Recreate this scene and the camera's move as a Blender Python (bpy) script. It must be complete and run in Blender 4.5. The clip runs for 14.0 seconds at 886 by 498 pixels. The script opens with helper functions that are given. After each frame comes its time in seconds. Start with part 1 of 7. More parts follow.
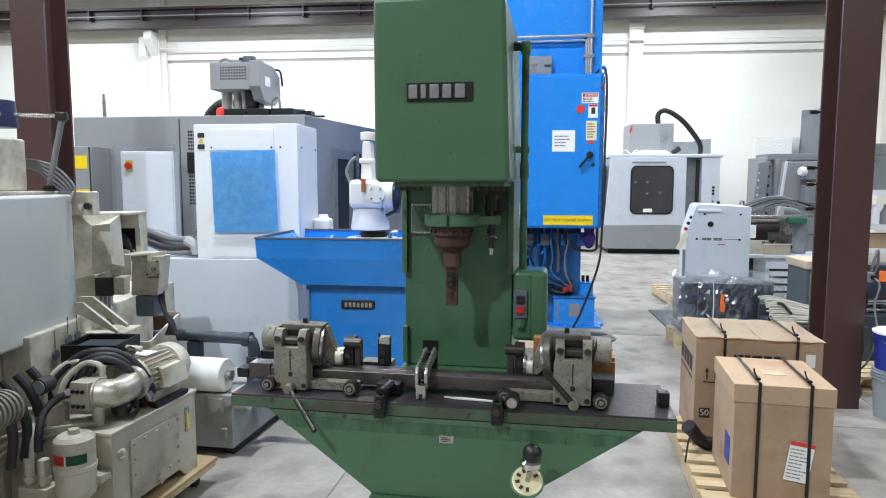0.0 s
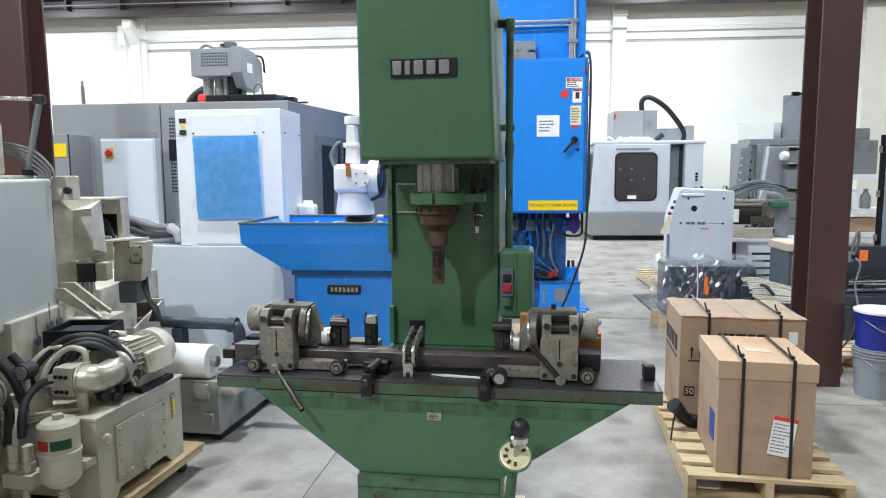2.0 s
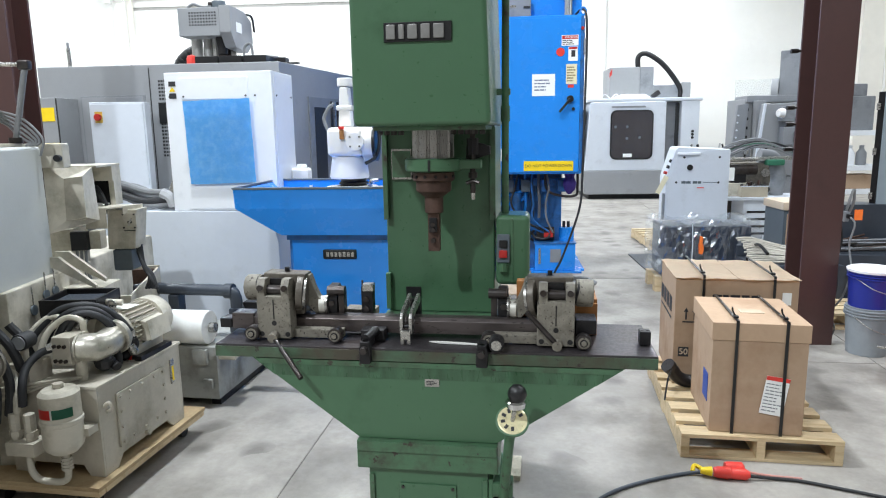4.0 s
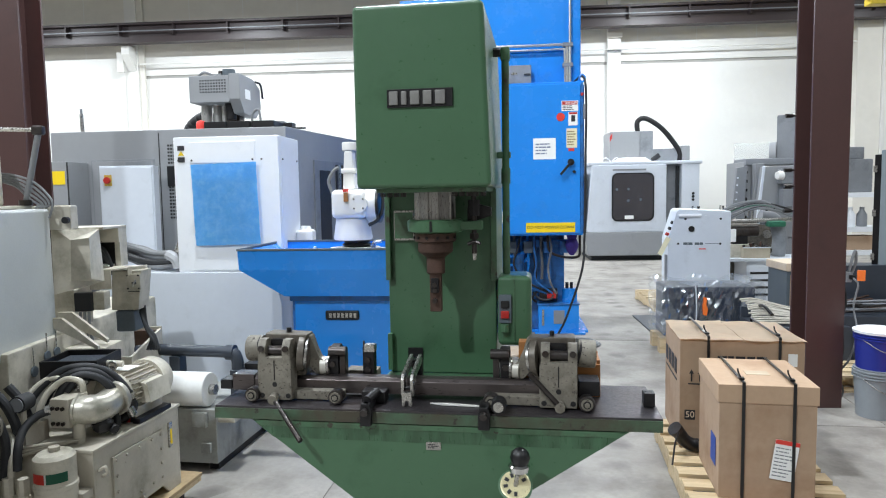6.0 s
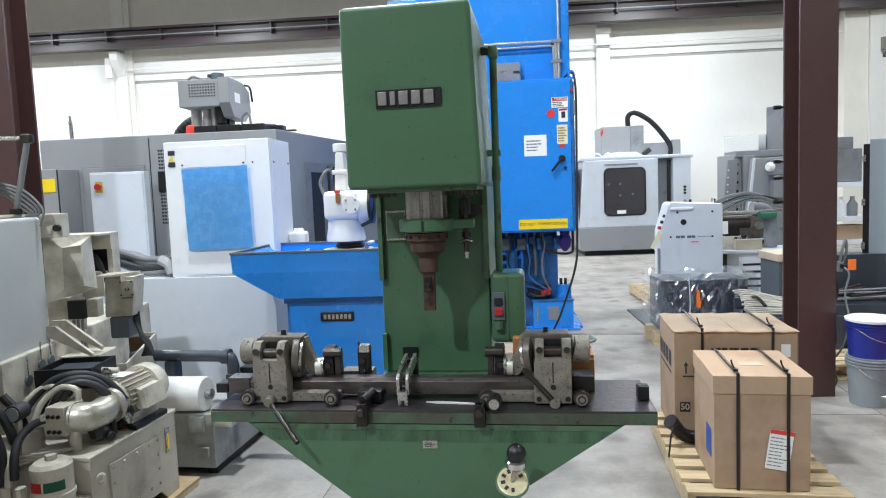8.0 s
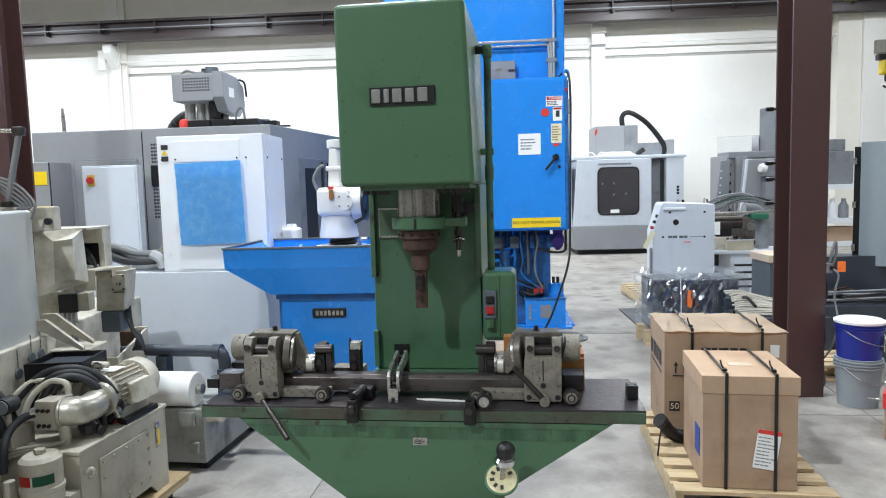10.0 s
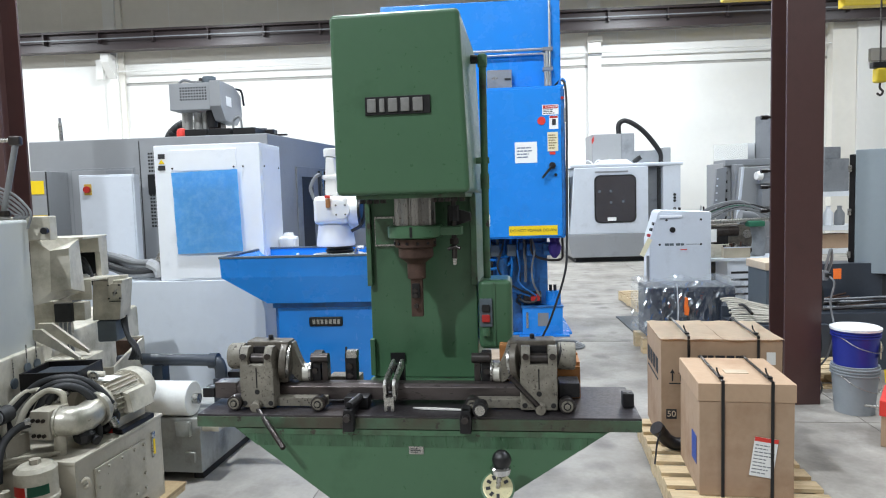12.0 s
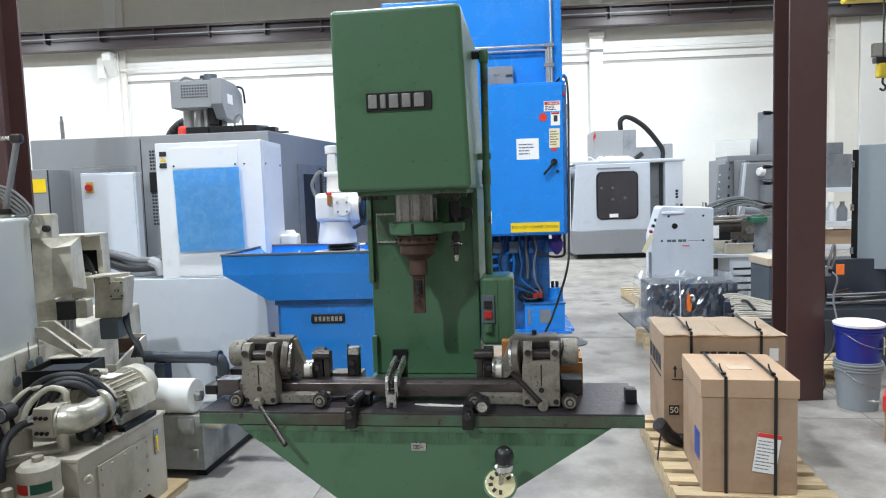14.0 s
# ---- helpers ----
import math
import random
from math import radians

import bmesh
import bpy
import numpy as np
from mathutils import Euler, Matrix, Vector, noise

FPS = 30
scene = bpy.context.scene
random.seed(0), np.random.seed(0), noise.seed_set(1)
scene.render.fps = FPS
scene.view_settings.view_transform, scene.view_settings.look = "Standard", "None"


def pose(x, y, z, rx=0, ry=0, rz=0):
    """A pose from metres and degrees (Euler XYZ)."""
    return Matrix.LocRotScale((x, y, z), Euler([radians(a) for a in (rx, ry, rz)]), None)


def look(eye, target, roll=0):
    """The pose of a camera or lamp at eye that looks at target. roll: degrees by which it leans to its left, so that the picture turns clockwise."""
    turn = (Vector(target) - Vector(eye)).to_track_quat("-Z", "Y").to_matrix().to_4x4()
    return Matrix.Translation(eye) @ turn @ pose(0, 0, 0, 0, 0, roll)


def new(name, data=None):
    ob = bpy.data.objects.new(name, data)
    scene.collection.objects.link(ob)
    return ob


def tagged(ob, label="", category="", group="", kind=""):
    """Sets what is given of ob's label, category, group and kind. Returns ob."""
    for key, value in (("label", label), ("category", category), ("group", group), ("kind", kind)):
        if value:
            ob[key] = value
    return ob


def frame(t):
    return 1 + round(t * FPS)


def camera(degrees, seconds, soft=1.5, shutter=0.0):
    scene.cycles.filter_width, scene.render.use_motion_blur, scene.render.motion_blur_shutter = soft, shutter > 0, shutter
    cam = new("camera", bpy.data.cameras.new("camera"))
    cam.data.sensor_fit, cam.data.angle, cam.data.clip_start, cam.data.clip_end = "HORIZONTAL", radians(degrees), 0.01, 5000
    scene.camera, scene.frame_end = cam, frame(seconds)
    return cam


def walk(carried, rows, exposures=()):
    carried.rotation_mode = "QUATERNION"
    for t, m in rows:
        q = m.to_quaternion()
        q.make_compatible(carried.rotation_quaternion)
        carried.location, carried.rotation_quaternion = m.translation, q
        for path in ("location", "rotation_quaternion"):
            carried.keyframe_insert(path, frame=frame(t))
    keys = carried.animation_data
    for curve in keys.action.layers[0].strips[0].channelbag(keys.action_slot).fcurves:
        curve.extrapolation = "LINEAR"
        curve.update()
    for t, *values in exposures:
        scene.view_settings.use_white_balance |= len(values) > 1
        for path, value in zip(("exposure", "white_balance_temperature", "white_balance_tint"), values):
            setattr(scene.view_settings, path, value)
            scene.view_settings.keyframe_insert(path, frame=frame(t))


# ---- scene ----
cam = camera(67.27, 14.0, soft=1.1)
PATH = [
    (0.0, pose(0.0000, 0.0000, 1.6000, 84.388, -0.081, -0.000)),
    (0.5, pose(-0.0001, 0.0004, 1.6040, 84.293, 0.220, -0.434)),
    (1.0, pose(0.0015, -0.0058, 1.6054, 84.422, 0.480, -0.709)),
    (1.5, pose(0.0005, -0.0073, 1.6014, 85.720, 0.728, -1.032)),
    (1.7, pose(-0.0002, -0.0038, 1.5930, 85.721, 0.664, -1.039)),
    (2.0, pose(-0.0012, 0.0014, 1.5552, 83.561, 0.384, -1.290)),
    (2.2, pose(-0.0006, 0.0058, 1.5381, 80.529, 0.313, -1.518)),
    (2.5, pose(0.0004, 0.0125, 1.5201, 76.809, 0.169, -1.769)),
    (2.8, pose(0.0008, 0.0176, 1.5137, 73.883, -0.150, -1.973)),
    (3.0, pose(0.0011, 0.0210, 1.5045, 72.884, 0.029, -2.147)),
    (3.3, pose(0.0015, 0.0211, 1.5135, 71.317, 0.079, -2.307)),
    (3.5, pose(0.0017, 0.0212, 1.5216, 71.832, 0.203, -2.361)),
    (3.7, pose(-0.0009, 0.0182, 1.5445, 74.450, 0.333, -2.273)),
    (4.0, pose(-0.0048, 0.0136, 1.5827, 80.051, 0.870, -1.790)),
    (4.2, pose(-0.0084, 0.0012, 1.5917, 83.103, 1.107, -1.556)),
    (4.45, pose(-0.0050, 0.0000, 1.5900, 84.650, 1.060, -1.480)),
    (5.0, pose(0.0000, 0.0000, 1.5850, 85.300, 0.950, -1.460)),
    (6.5, pose(0.0056, -0.0010, 1.5795, 85.358, 0.952, -1.487)),
    (7.0, pose(0.0101, -0.0017, 1.5792, 85.360, 1.701, -1.655)),
    (7.5, pose(0.0101, -0.0066, 1.5807, 85.311, 2.177, -1.871)),
    (8.0, pose(0.0091, -0.0088, 1.5808, 85.237, 2.249, -2.083)),
    (10.5, pose(0.0167, -0.0205, 1.5860, 84.955, 1.509, -2.627)),
    (11.0, pose(0.0193, -0.0251, 1.5873, 85.185, 1.617, -2.730)),
    (11.5, pose(0.0185, -0.0259, 1.5858, 85.520, 1.513, -2.775)),
    (12.0, pose(0.0208, -0.0225, 1.5865, 85.657, 1.693, -2.790)),
    (12.5, pose(0.0181, -0.0155, 1.5851, 85.705, 1.880, -2.802)),
    (13.0, pose(0.0214, -0.0132, 1.5824, 85.683, 2.242, -2.796)),
    (13.5, pose(0.0244, -0.0159, 1.5833, 85.549, 2.335, -2.800)),
    (14.0, pose(0.0214, -0.0172, 1.5821, 85.434, 1.889, -2.642)),
]
walk(cam, PATH, [(0.0, 0.06), (1.7, 0.06), (2.4, 0.17), (3.6, 0.17), (4.0, 0.2), (4.6, 0.06), (14.0, 0.06)])

# ---- light ----
world = bpy.data.worlds.new("world")
scene.world = world
world.use_nodes = True
world.node_tree.nodes["Background"].inputs[0].default_value = (0.80, 0.90, 1.0, 1)
world.node_tree.nodes["Background"].inputs[1].default_value = 0.05
HALL = -5.7  # turn of the building against the camera's first view

LAMPS = (  # x, y, height, watts in the hall's own frame
    (-9.7, -3.6, 8.0, 330), (-4.1, -3.6, 8.0, 720), (1.5, -3.6, 8.0, 80), (7.1, -3.6, 8.0, 220),
    (-12.5, 3.6, 7.4, 260), (-6.9, 3.6, 7.4, 260), (-1.3, 3.6, 7.4, 400), (4.3, 3.6, 7.4, 190), (9.9, 3.6, 7.4, 190),
    (-12.5, 9.6, 7.0, 260), (-6.9, 9.6, 7.0, 260), (-1.3, 9.6, 7.0, 230), (4.3, 9.6, 7.0, 205), (9.9, 9.6, 7.0, 110),
    (-12.5, 15.2, 6.6, 325), (-6.9, 15.2, 6.6, 325), (-1.3, 15.2, 6.6, 325), (4.3, 15.2, 6.6, 350), (9.9, 15.2, 6.6, 110),
)
for lx, ly, lz, watts in LAMPS:
    lamp = bpy.data.lights.new("high_bay_light", "AREA")
    lamp.shape, lamp.size = "DISK", 0.45
    lamp.energy = watts
    lamp.color = (0.87, 0.94, 1.0)
    new("high_bay_light", lamp).matrix_world = pose(0, 0, 0, 0, 0, HALL) @ pose(lx, ly, lz)

# ---- materials ----
def rgb(h):
    """Linear colour from an sRGB hex string."""
    v = [int(h[i:i + 2], 16) / 255 for i in (0, 2, 4)]
    return tuple(c / 12.92 if c < 0.04045 else ((c + 0.055) / 1.055) ** 2.4 for c in v) + (1,)


def mat(name, col, rough=0.5, metal=0.0, var=0.12, scale=6.0, bump=0.15, bscale=90.0,
        dirt=None, dirt_at=0.62, dirt_scale=3.0, chip=None, chip_at=0.68, chip_scale=28.0, coat=0.0, rand=0.0, stretch=(1, 1, 1), spot=None, spot_scale=5.0, spot_size=0.2):
    m = bpy.data.materials.new(name)
    m.use_nodes = True
    nt = m.node_tree
    N, L = nt.nodes, nt.links
    b = N["Principled BSDF"]
    b.inputs["Roughness"].default_value, b.inputs["Metallic"].default_value = rough, metal
    b.inputs["Coat Weight"].default_value = coat
    tc = N.new("ShaderNodeTexCoord")
    mp = N.new("ShaderNodeMapping")
    mp.inputs["Scale"].default_value = stretch
    L.new(tc.outputs["Object"], mp.inputs[0])
    oi = N.new("ShaderNodeObjectInfo")
    if rand:  # every piece takes its own stretch of the pattern
        off = N.new("ShaderNodeVectorMath")
        off.operation = "MULTIPLY"
        off.inputs[1].default_value = (37.0, 53.0, 29.0)
        L.new(oi.outputs["Random"], off.inputs[0])
        L.new(off.outputs[0], mp.inputs["Location"])

    def noise_tex(s, detail=5.0, r=0.6):
        n = N.new("ShaderNodeTexNoise")
        n.inputs["Scale"].default_value, n.inputs["Detail"].default_value, n.inputs["Roughness"].default_value = s, detail, r
        L.new(mp.outputs[0], n.inputs["Vector"])
        return n.outputs["Fac"]

    def ramp(src, lo, hi, a=0.0, z=1.0):
        n = N.new("ShaderNodeMapRange")
        n.inputs[1].default_value, n.inputs[2].default_value = lo, hi
        n.inputs[3].default_value, n.inputs[4].default_value = a, z
        L.new(src, n.inputs[0])
        return n.outputs[0]

    def mix(fac, a, c):
        n = N.new("ShaderNodeMix")
        n.data_type = "RGBA"
        L.new(fac, n.inputs[0])
        for s, v in ((6, a), (7, c)):
            if isinstance(v, tuple):
                n.inputs[s].default_value = v
            else:
                L.new(v, n.inputs[s])
        return n.outputs[2]

    def tone(f):
        return tuple(min(1.0, c * f) for c in col[:3]) + (1,)

    out = mix(ramp(noise_tex(scale), 0.3, 0.7), tone(1 - var), tone(1 + var))
    out = mix(ramp(noise_tex(scale * 9, 3.0), 0.35, 0.7, 0.0, 0.5), out, tone(1 - var * 1.2))
    if rand:
        out = mix(ramp(oi.outputs["Random"], 0, 1, 0, rand), out, tone(0.55))
    if dirt:
        out = mix(ramp(noise_tex(dirt_scale, 7.0, 0.65), dirt_at - 0.1, dirt_at + 0.12, 0, 0.8), out, dirt)
    if spot:
        warp = N.new("ShaderNodeMix")
        warp.data_type = "VECTOR"
        warp.inputs[0].default_value = 0.12
        wn = N.new("ShaderNodeTexNoise")
        wn.inputs["Scale"].default_value = spot_scale * 1.5
        L.new(mp.outputs[0], wn.inputs["Vector"])
        L.new(mp.outputs[0], warp.inputs[4])
        L.new(wn.outputs["Color"], warp.inputs[5])
        vo = N.new("ShaderNodeTexVoronoi")
        vo.voronoi_dimensions = "2D"
        vo.inputs["Scale"].default_value = spot_scale
        L.new(warp.outputs[1], vo.inputs["Vector"])
        sep = N.new("ShaderNodeSeparateColor")
        L.new(vo.outputs["Color"], sep.inputs[0])
        keep = N.new("ShaderNodeMath")
        keep.operation = "MULTIPLY"
        L.new(ramp(vo.outputs["Distance"], spot_size * 0.4, spot_size * 1.4, 1, 0), keep.inputs[0])
        L.new(ramp(sep.outputs[0], 0.45, 0.95, 0, 0.75), keep.inputs[1])
        out = mix(keep.outputs[0], out, spot)
    if chip:
        out = mix(ramp(noise_tex(chip_scale, 4.0, 0.7), chip_at, chip_at + 0.03), out, chip)
    L.new(out, b.inputs["Base Color"])
    fine = noise_tex(bscale, 4.0)
    L.new(ramp(fine, 0.2, 0.8, max(0.03, rough - 0.1), min(1.0, rough + 0.12)), b.inputs["Roughness"])
    if bump:
        bp = N.new("ShaderNodeBump")
        bp.inputs["Strength"].default_value, bp.inputs["Distance"].default_value = bump, 0.004
        L.new(fine, bp.inputs["Height"])
        L.new(bp.outputs[0], b.inputs["Normal"])
    return m


def glass(name, col, rough=0.03, alpha=0.3):
    m = bpy.data.materials.new(name)
    m.use_nodes = True
    b = m.node_tree.nodes["Principled BSDF"]
    b.inputs["Base Color"].default_value = col
    b.inputs["Roughness"].default_value = rough
    b.inputs["Alpha"].default_value = alpha
    return m


GREEN = mat("green_machine_paint", rgb("476a4e"), 0.33, var=0.06, scale=3, bump=0.08, bscale=45, dirt=rgb("2a4a30"), dirt_at=0.66, chip=rgb("2b2c28"), chip_at=0.74, chip_scale=18)
GREEN_WORN = mat("worn_green_paint", rgb("4b6f52"), 0.45, var=0.14, scale=9, dirt=rgb("3b3a30"), dirt_at=0.56, dirt_scale=9, chip=rgb("3a332c"), chip_at=0.62, chip_scale=22)
PALE_GREEN = mat("pale_chipped_paint", rgb("827d72"), 0.55, var=0.2, scale=14, dirt=rgb("625c52"), dirt_at=0.55, dirt_scale=26, chip=rgb("3f3a34"), chip_at=0.60, chip_scale=85)
GREASY = mat("greasy_worn_casting", rgb("6e685f"), 0.45, 0.25, var=0.2, scale=16, dirt=rgb("4a433c"), dirt_at=0.52, dirt_scale=20)
EDGE = mat("oily_chipped_edge", rgb("46604a"), 0.4, var=0.18, scale=6, dirt=rgb("43342c"), dirt_at=0.47, dirt_scale=5, chip=rgb("2e2622"), chip_at=0.62, chip_scale=26)
DARK_STEEL = mat("dark_oiled_steel", rgb("4a4645"), 0.34, 0.75, var=0.2, scale=10, dirt=rgb("3b2f29"), dirt_at=0.58, dirt_scale=8)
TABLE_STEEL = mat("oily_table_steel", rgb("474346"), 0.38, 0.55, var=0.15, scale=7, dirt=rgb("40352f"), dirt_at=0.6, dirt_scale=5)
RUSTY = mat("rusty_brown_steel", rgb("5a453c"), 0.55, 0.4, var=0.25, scale=16, dirt=rgb("3d2c25"), dirt_at=0.55, dirt_scale=14)
STEEL = mat("bright_steel", rgb("b4b2ae"), 0.28, 0.9, var=0.12, scale=20, bump=0.06)
CONDUIT = mat("galvanised_conduit", rgb("c6c6c4"), 0.32, 0.7, var=0.03, scale=3, bump=0)
CHROME = mat("polished_chrome", rgb("d6d6d6"), 0.1, 1.0, var=0.03, bump=0)
BLACK = mat("black_plastic", rgb("1b1b1d"), 0.35, var=0.2, bump=0.05)
BLACK_STEEL = mat("blackened_steel", rgb("29282a"), 0.42, 0.5, var=0.25, scale=18)
RUBBER = mat("black_rubber", rgb("26272a"), 0.55, var=0.15)
BLUE = mat("bright_blue_machine_paint", rgb("2388e4"), 0.24, var=0.025, scale=1.2, bump=0.0, bscale=6, dirt=rgb("2179c8"), dirt_at=0.66, coat=0.1)
BLUE_DARK = mat("blue_greasy_paint", rgb("2d74bd"), 0.4, var=0.2, scale=6, dirt=rgb("2a4560"), dirt_at=0.55, dirt_scale=8)
WHITE = mat("white_cabinet_paint", rgb("eceff4"), 0.4, var=0.03, scale=2, bump=0.05, dirt=rgb("c9cdd3"), dirt_at=0.68)
WHITE_GREY = mat("pale_grey_cabinet_paint", rgb("cdd3dc"), 0.42, var=0.04, scale=2, bump=0.05, dirt=rgb("b4b8be"), dirt_at=0.66)
ROBOT = mat("white_enamel", rgb("ecebe9"), 0.35, var=0.03, scale=4, bump=0.05, dirt=rgb("d2ccc0"), dirt_at=0.7)
GREY = mat("grey_machine_paint", rgb("8f9194"), 0.42, var=0.04, scale=2, bump=0.06, dirt=rgb("7c7d7f"), dirt_at=0.66)
GREY_MID = mat("mid_grey_panel_paint", rgb("85888d"), 0.45, var=0.1, scale=4, dirt=rgb("606268"), dirt_at=0.62)
SLATE = mat("slate_grey_enamel", rgb("5d676f"), 0.45, var=0.1, scale=3, dirt=rgb("454b50"), dirt_at=0.6)
BEIGE = mat("beige_grey_machine_enamel", rgb("c7c1b3"), 0.42, var=0.09, scale=4, dirt=rgb("85806f"), dirt_at=0.55, dirt_scale=5, chip=rgb("5b564c"), chip_at=0.73, chip_scale=25)
PUTTY = mat("cool_putty_panel_paint", rgb("babdbb"), 0.4, var=0.04, scale=2, dirt=rgb("9aa09f"), dirt_at=0.66, chip=rgb("6b6a64"), chip_at=0.76, chip_scale=16)
TANK = mat("oily_putty_tank_paint", rgb("bbb4a6"), 0.42, var=0.12, scale=5, dirt=rgb("8d8778"), dirt_at=0.58, dirt_scale=5, chip=rgb("5b564c"), chip_at=0.7, chip_scale=30)
COLUMN = mat("red_brown_column_paint", rgb("4c3533"), 0.4, var=0.08, scale=3, bump=0.1, bscale=30, dirt=rgb("3f2c2b"), dirt_at=0.62)
RED = mat("red_paint", rgb("b52a26"), 0.4, var=0.1)
RED_PLASTIC = mat("red_plastic", rgb("dd3f36"), 0.35, var=0.08)
ORANGE = mat("orange_cloth", rgb("ff7a30"), 0.8, var=0.15)
YELLOW = mat("yellow_sign_paint", rgb("f2cf1f"), 0.4, var=0.05)
PAPER = mat("white_paper", rgb("f2f2f0"), 0.7, var=0.03, bump=0.05)
CREAM = mat("cream_label_paper", rgb("e8e0bf"), 0.6, var=0.05)
INK = mat("dark_print", rgb("2c2c30"), 0.6, var=0.1, bump=0)
CARD = mat("brown_corrugated_cardboard", rgb("b0957c"), 0.8, var=0.07, scale=4, bump=0.12, bscale=35, dirt=rgb("957459"), dirt_at=0.58)
CARD_LID = mat("brown_cardboard_lid", rgb("ba9d82"), 0.78, var=0.08, scale=4, bump=0.12, bscale=35, dirt=rgb("a6856a"), dirt_at=0.6)
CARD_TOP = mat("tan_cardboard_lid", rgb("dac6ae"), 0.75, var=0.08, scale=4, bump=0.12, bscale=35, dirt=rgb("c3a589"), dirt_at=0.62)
TAPE = mat("clear_packing_tape", rgb("d6c2a8"), 0.15, var=0.04, bump=0.03)
PINE = mat("raw_pine_boards", rgb("dac39d"), 0.7, var=0.16, scale=5, bump=0.2, bscale=70, dirt=rgb("a98a60"), dirt_at=0.6, rand=0.25, stretch=(1, 6, 6))
PLY = mat("plywood_sheet", rgb("b9a27e"), 0.7, var=0.15, scale=5, dirt=rgb("8d7150"), dirt_at=0.56, dirt_scale=5)
WOODBOX = mat("varnished_wood_box", rgb("a8713f"), 0.45, var=0.18, scale=8, stretch=(1, 8, 8))
FIBER = mat("blue_filter_fleece", rgb("72c2fa"), 0.95, var=0.08, scale=14, bump=0.4, bscale=160, dirt=rgb("93d2fb"), dirt_at=0.55, dirt_scale=22)
WRAP = mat("clear_stretch_film", rgb("c6ccd6"), 0.08, var=0.2, scale=14, bump=0.9, bscale=22)
PAIL_BLUE = mat("dark_blue_pail_plastic", rgb("22308f"), 0.4, var=0.06)
PAIL_GREY = mat("grey_pail_plastic", rgb("8f969c"), 0.5, var=0.08, dirt=rgb("73787c"), dirt_at=0.6)
LID_WHITE = mat("white_lid_plastic", rgb("eef1f6"), 0.4, var=0.04)
PLASTIC_BAG = mat("white_plastic_sheet", rgb("e6e6e4"), 0.35, var=0.05, scale=8, bump=0.5, bscale=18)
COPPER_GREY = mat("grey_cable_sheath", rgb("7d7f82"), 0.5, var=0.12)
PURPLE = mat("purple_rag_cloth", rgb("41307e"), 0.9, var=0.2)
TEAL = mat("green_print", rgb("2a6b52"), 0.5, var=0.05)
DARK = mat("dark_interior", rgb("242528"), 0.6, var=0.2)
WINDOW = glass("dark_tinted_window", rgb("4c494c"), 0.06, 0.8)
CLEAR = glass("clear_plastic", rgb("dfe6e6"), 0.05, 0.18)
def clear_film(name, shine):
    m = bpy.data.materials.new(name)
    m.use_nodes = True
    N, L = m.node_tree.nodes, m.node_tree.links
    N.remove(N["Principled BSDF"])
    tr, gl, mx = N.new("ShaderNodeBsdfTransparent"), N.new("ShaderNodeBsdfGlossy"), N.new("ShaderNodeMixShader")
    gl.inputs["Roughness"].default_value = 0.16
    gl.inputs["Color"].default_value = (0.9, 0.95, 1.0, 1)
    mx.inputs[0].default_value = shine
    L.new(tr.outputs[0], mx.inputs[1])
    L.new(gl.outputs[0], mx.inputs[2])
    L.new(mx.outputs[0], N["Material Output"].inputs[0])
    return m


FILM = clear_film("thin_stretch_film", 0.2)
M2_PAINT = mat("dull_grey_bed_paint", rgb("a0a19d"), 0.45, var=0.1, scale=4, dirt=rgb("76756f"), dirt_at=0.56, dirt_scale=6)
DARK_SLATE = mat("dark_blue_black_enamel", rgb("3a404a"), 0.35, var=0.12, scale=5)
BAR_STEEL = mat("worn_bar_steel", rgb("625b5a"), 0.32, 0.7, var=0.2, scale=8, dirt=rgb("453b37"), dirt_at=0.56, dirt_scale=9, stretch=(0.25, 1, 1))
RAM_STEEL = mat("ground_ram_steel", rgb("b0adab"), 0.3, 0.85, var=0.08, scale=6, bump=0.04, stretch=(6, 6, 0.5))
SHIM = mat("pale_dirty_wood", rgb("d9d2c0"), 0.75, var=0.15, scale=12, dirt=rgb("8d8471"), dirt_at=0.58, dirt_scale=14)


# ---- shaping helpers ----
def box(bm, x0, x1, y0, y1, z0, z1, bev=0.0, seg=2, m=None):
    t = bmesh.new()
    bmesh.ops.create_cube(t, size=1.0, matrix=Matrix.LocRotScale(((x0 + x1) / 2, (y0 + y1) / 2, (z0 + z1) / 2), None, (abs(x1 - x0), abs(y1 - y0), abs(z1 - z0))))
    if bev:
        bmesh.ops.bevel(t, geom=t.edges[:], offset=bev, segments=seg, profile=0.5, affect="EDGES")
    return join(bm, t, m)


def join(bm, t, m=None):
    if m is not None:
        t.transform(m)
    d = bpy.data.meshes.new("tmp")
    t.to_mesh(d)
    t.free()
    bm.from_mesh(d)
    bpy.data.meshes.remove(d)
    return bm


def cyl(bm, p, q, r, r2=None, n=24, bev=0.0):
    p, q = Vector(p), Vector(q)
    t = bmesh.new()
    bmesh.ops.create_cone(t, cap_ends=True, segments=n, radius1=r, radius2=r if r2 is None else r2, depth=(q - p).length)
    if bev:
        bmesh.ops.bevel(t, geom=[e for e in t.edges if len(e.link_faces) == 2 and e.calc_face_angle(0) > 0.9], offset=bev, segments=2, profile=0.5, affect="EDGES")
    return join(bm, t, Matrix.Translation((p + q) / 2) @ (q - p).to_track_quat("Z", "Y").to_matrix().to_4x4())


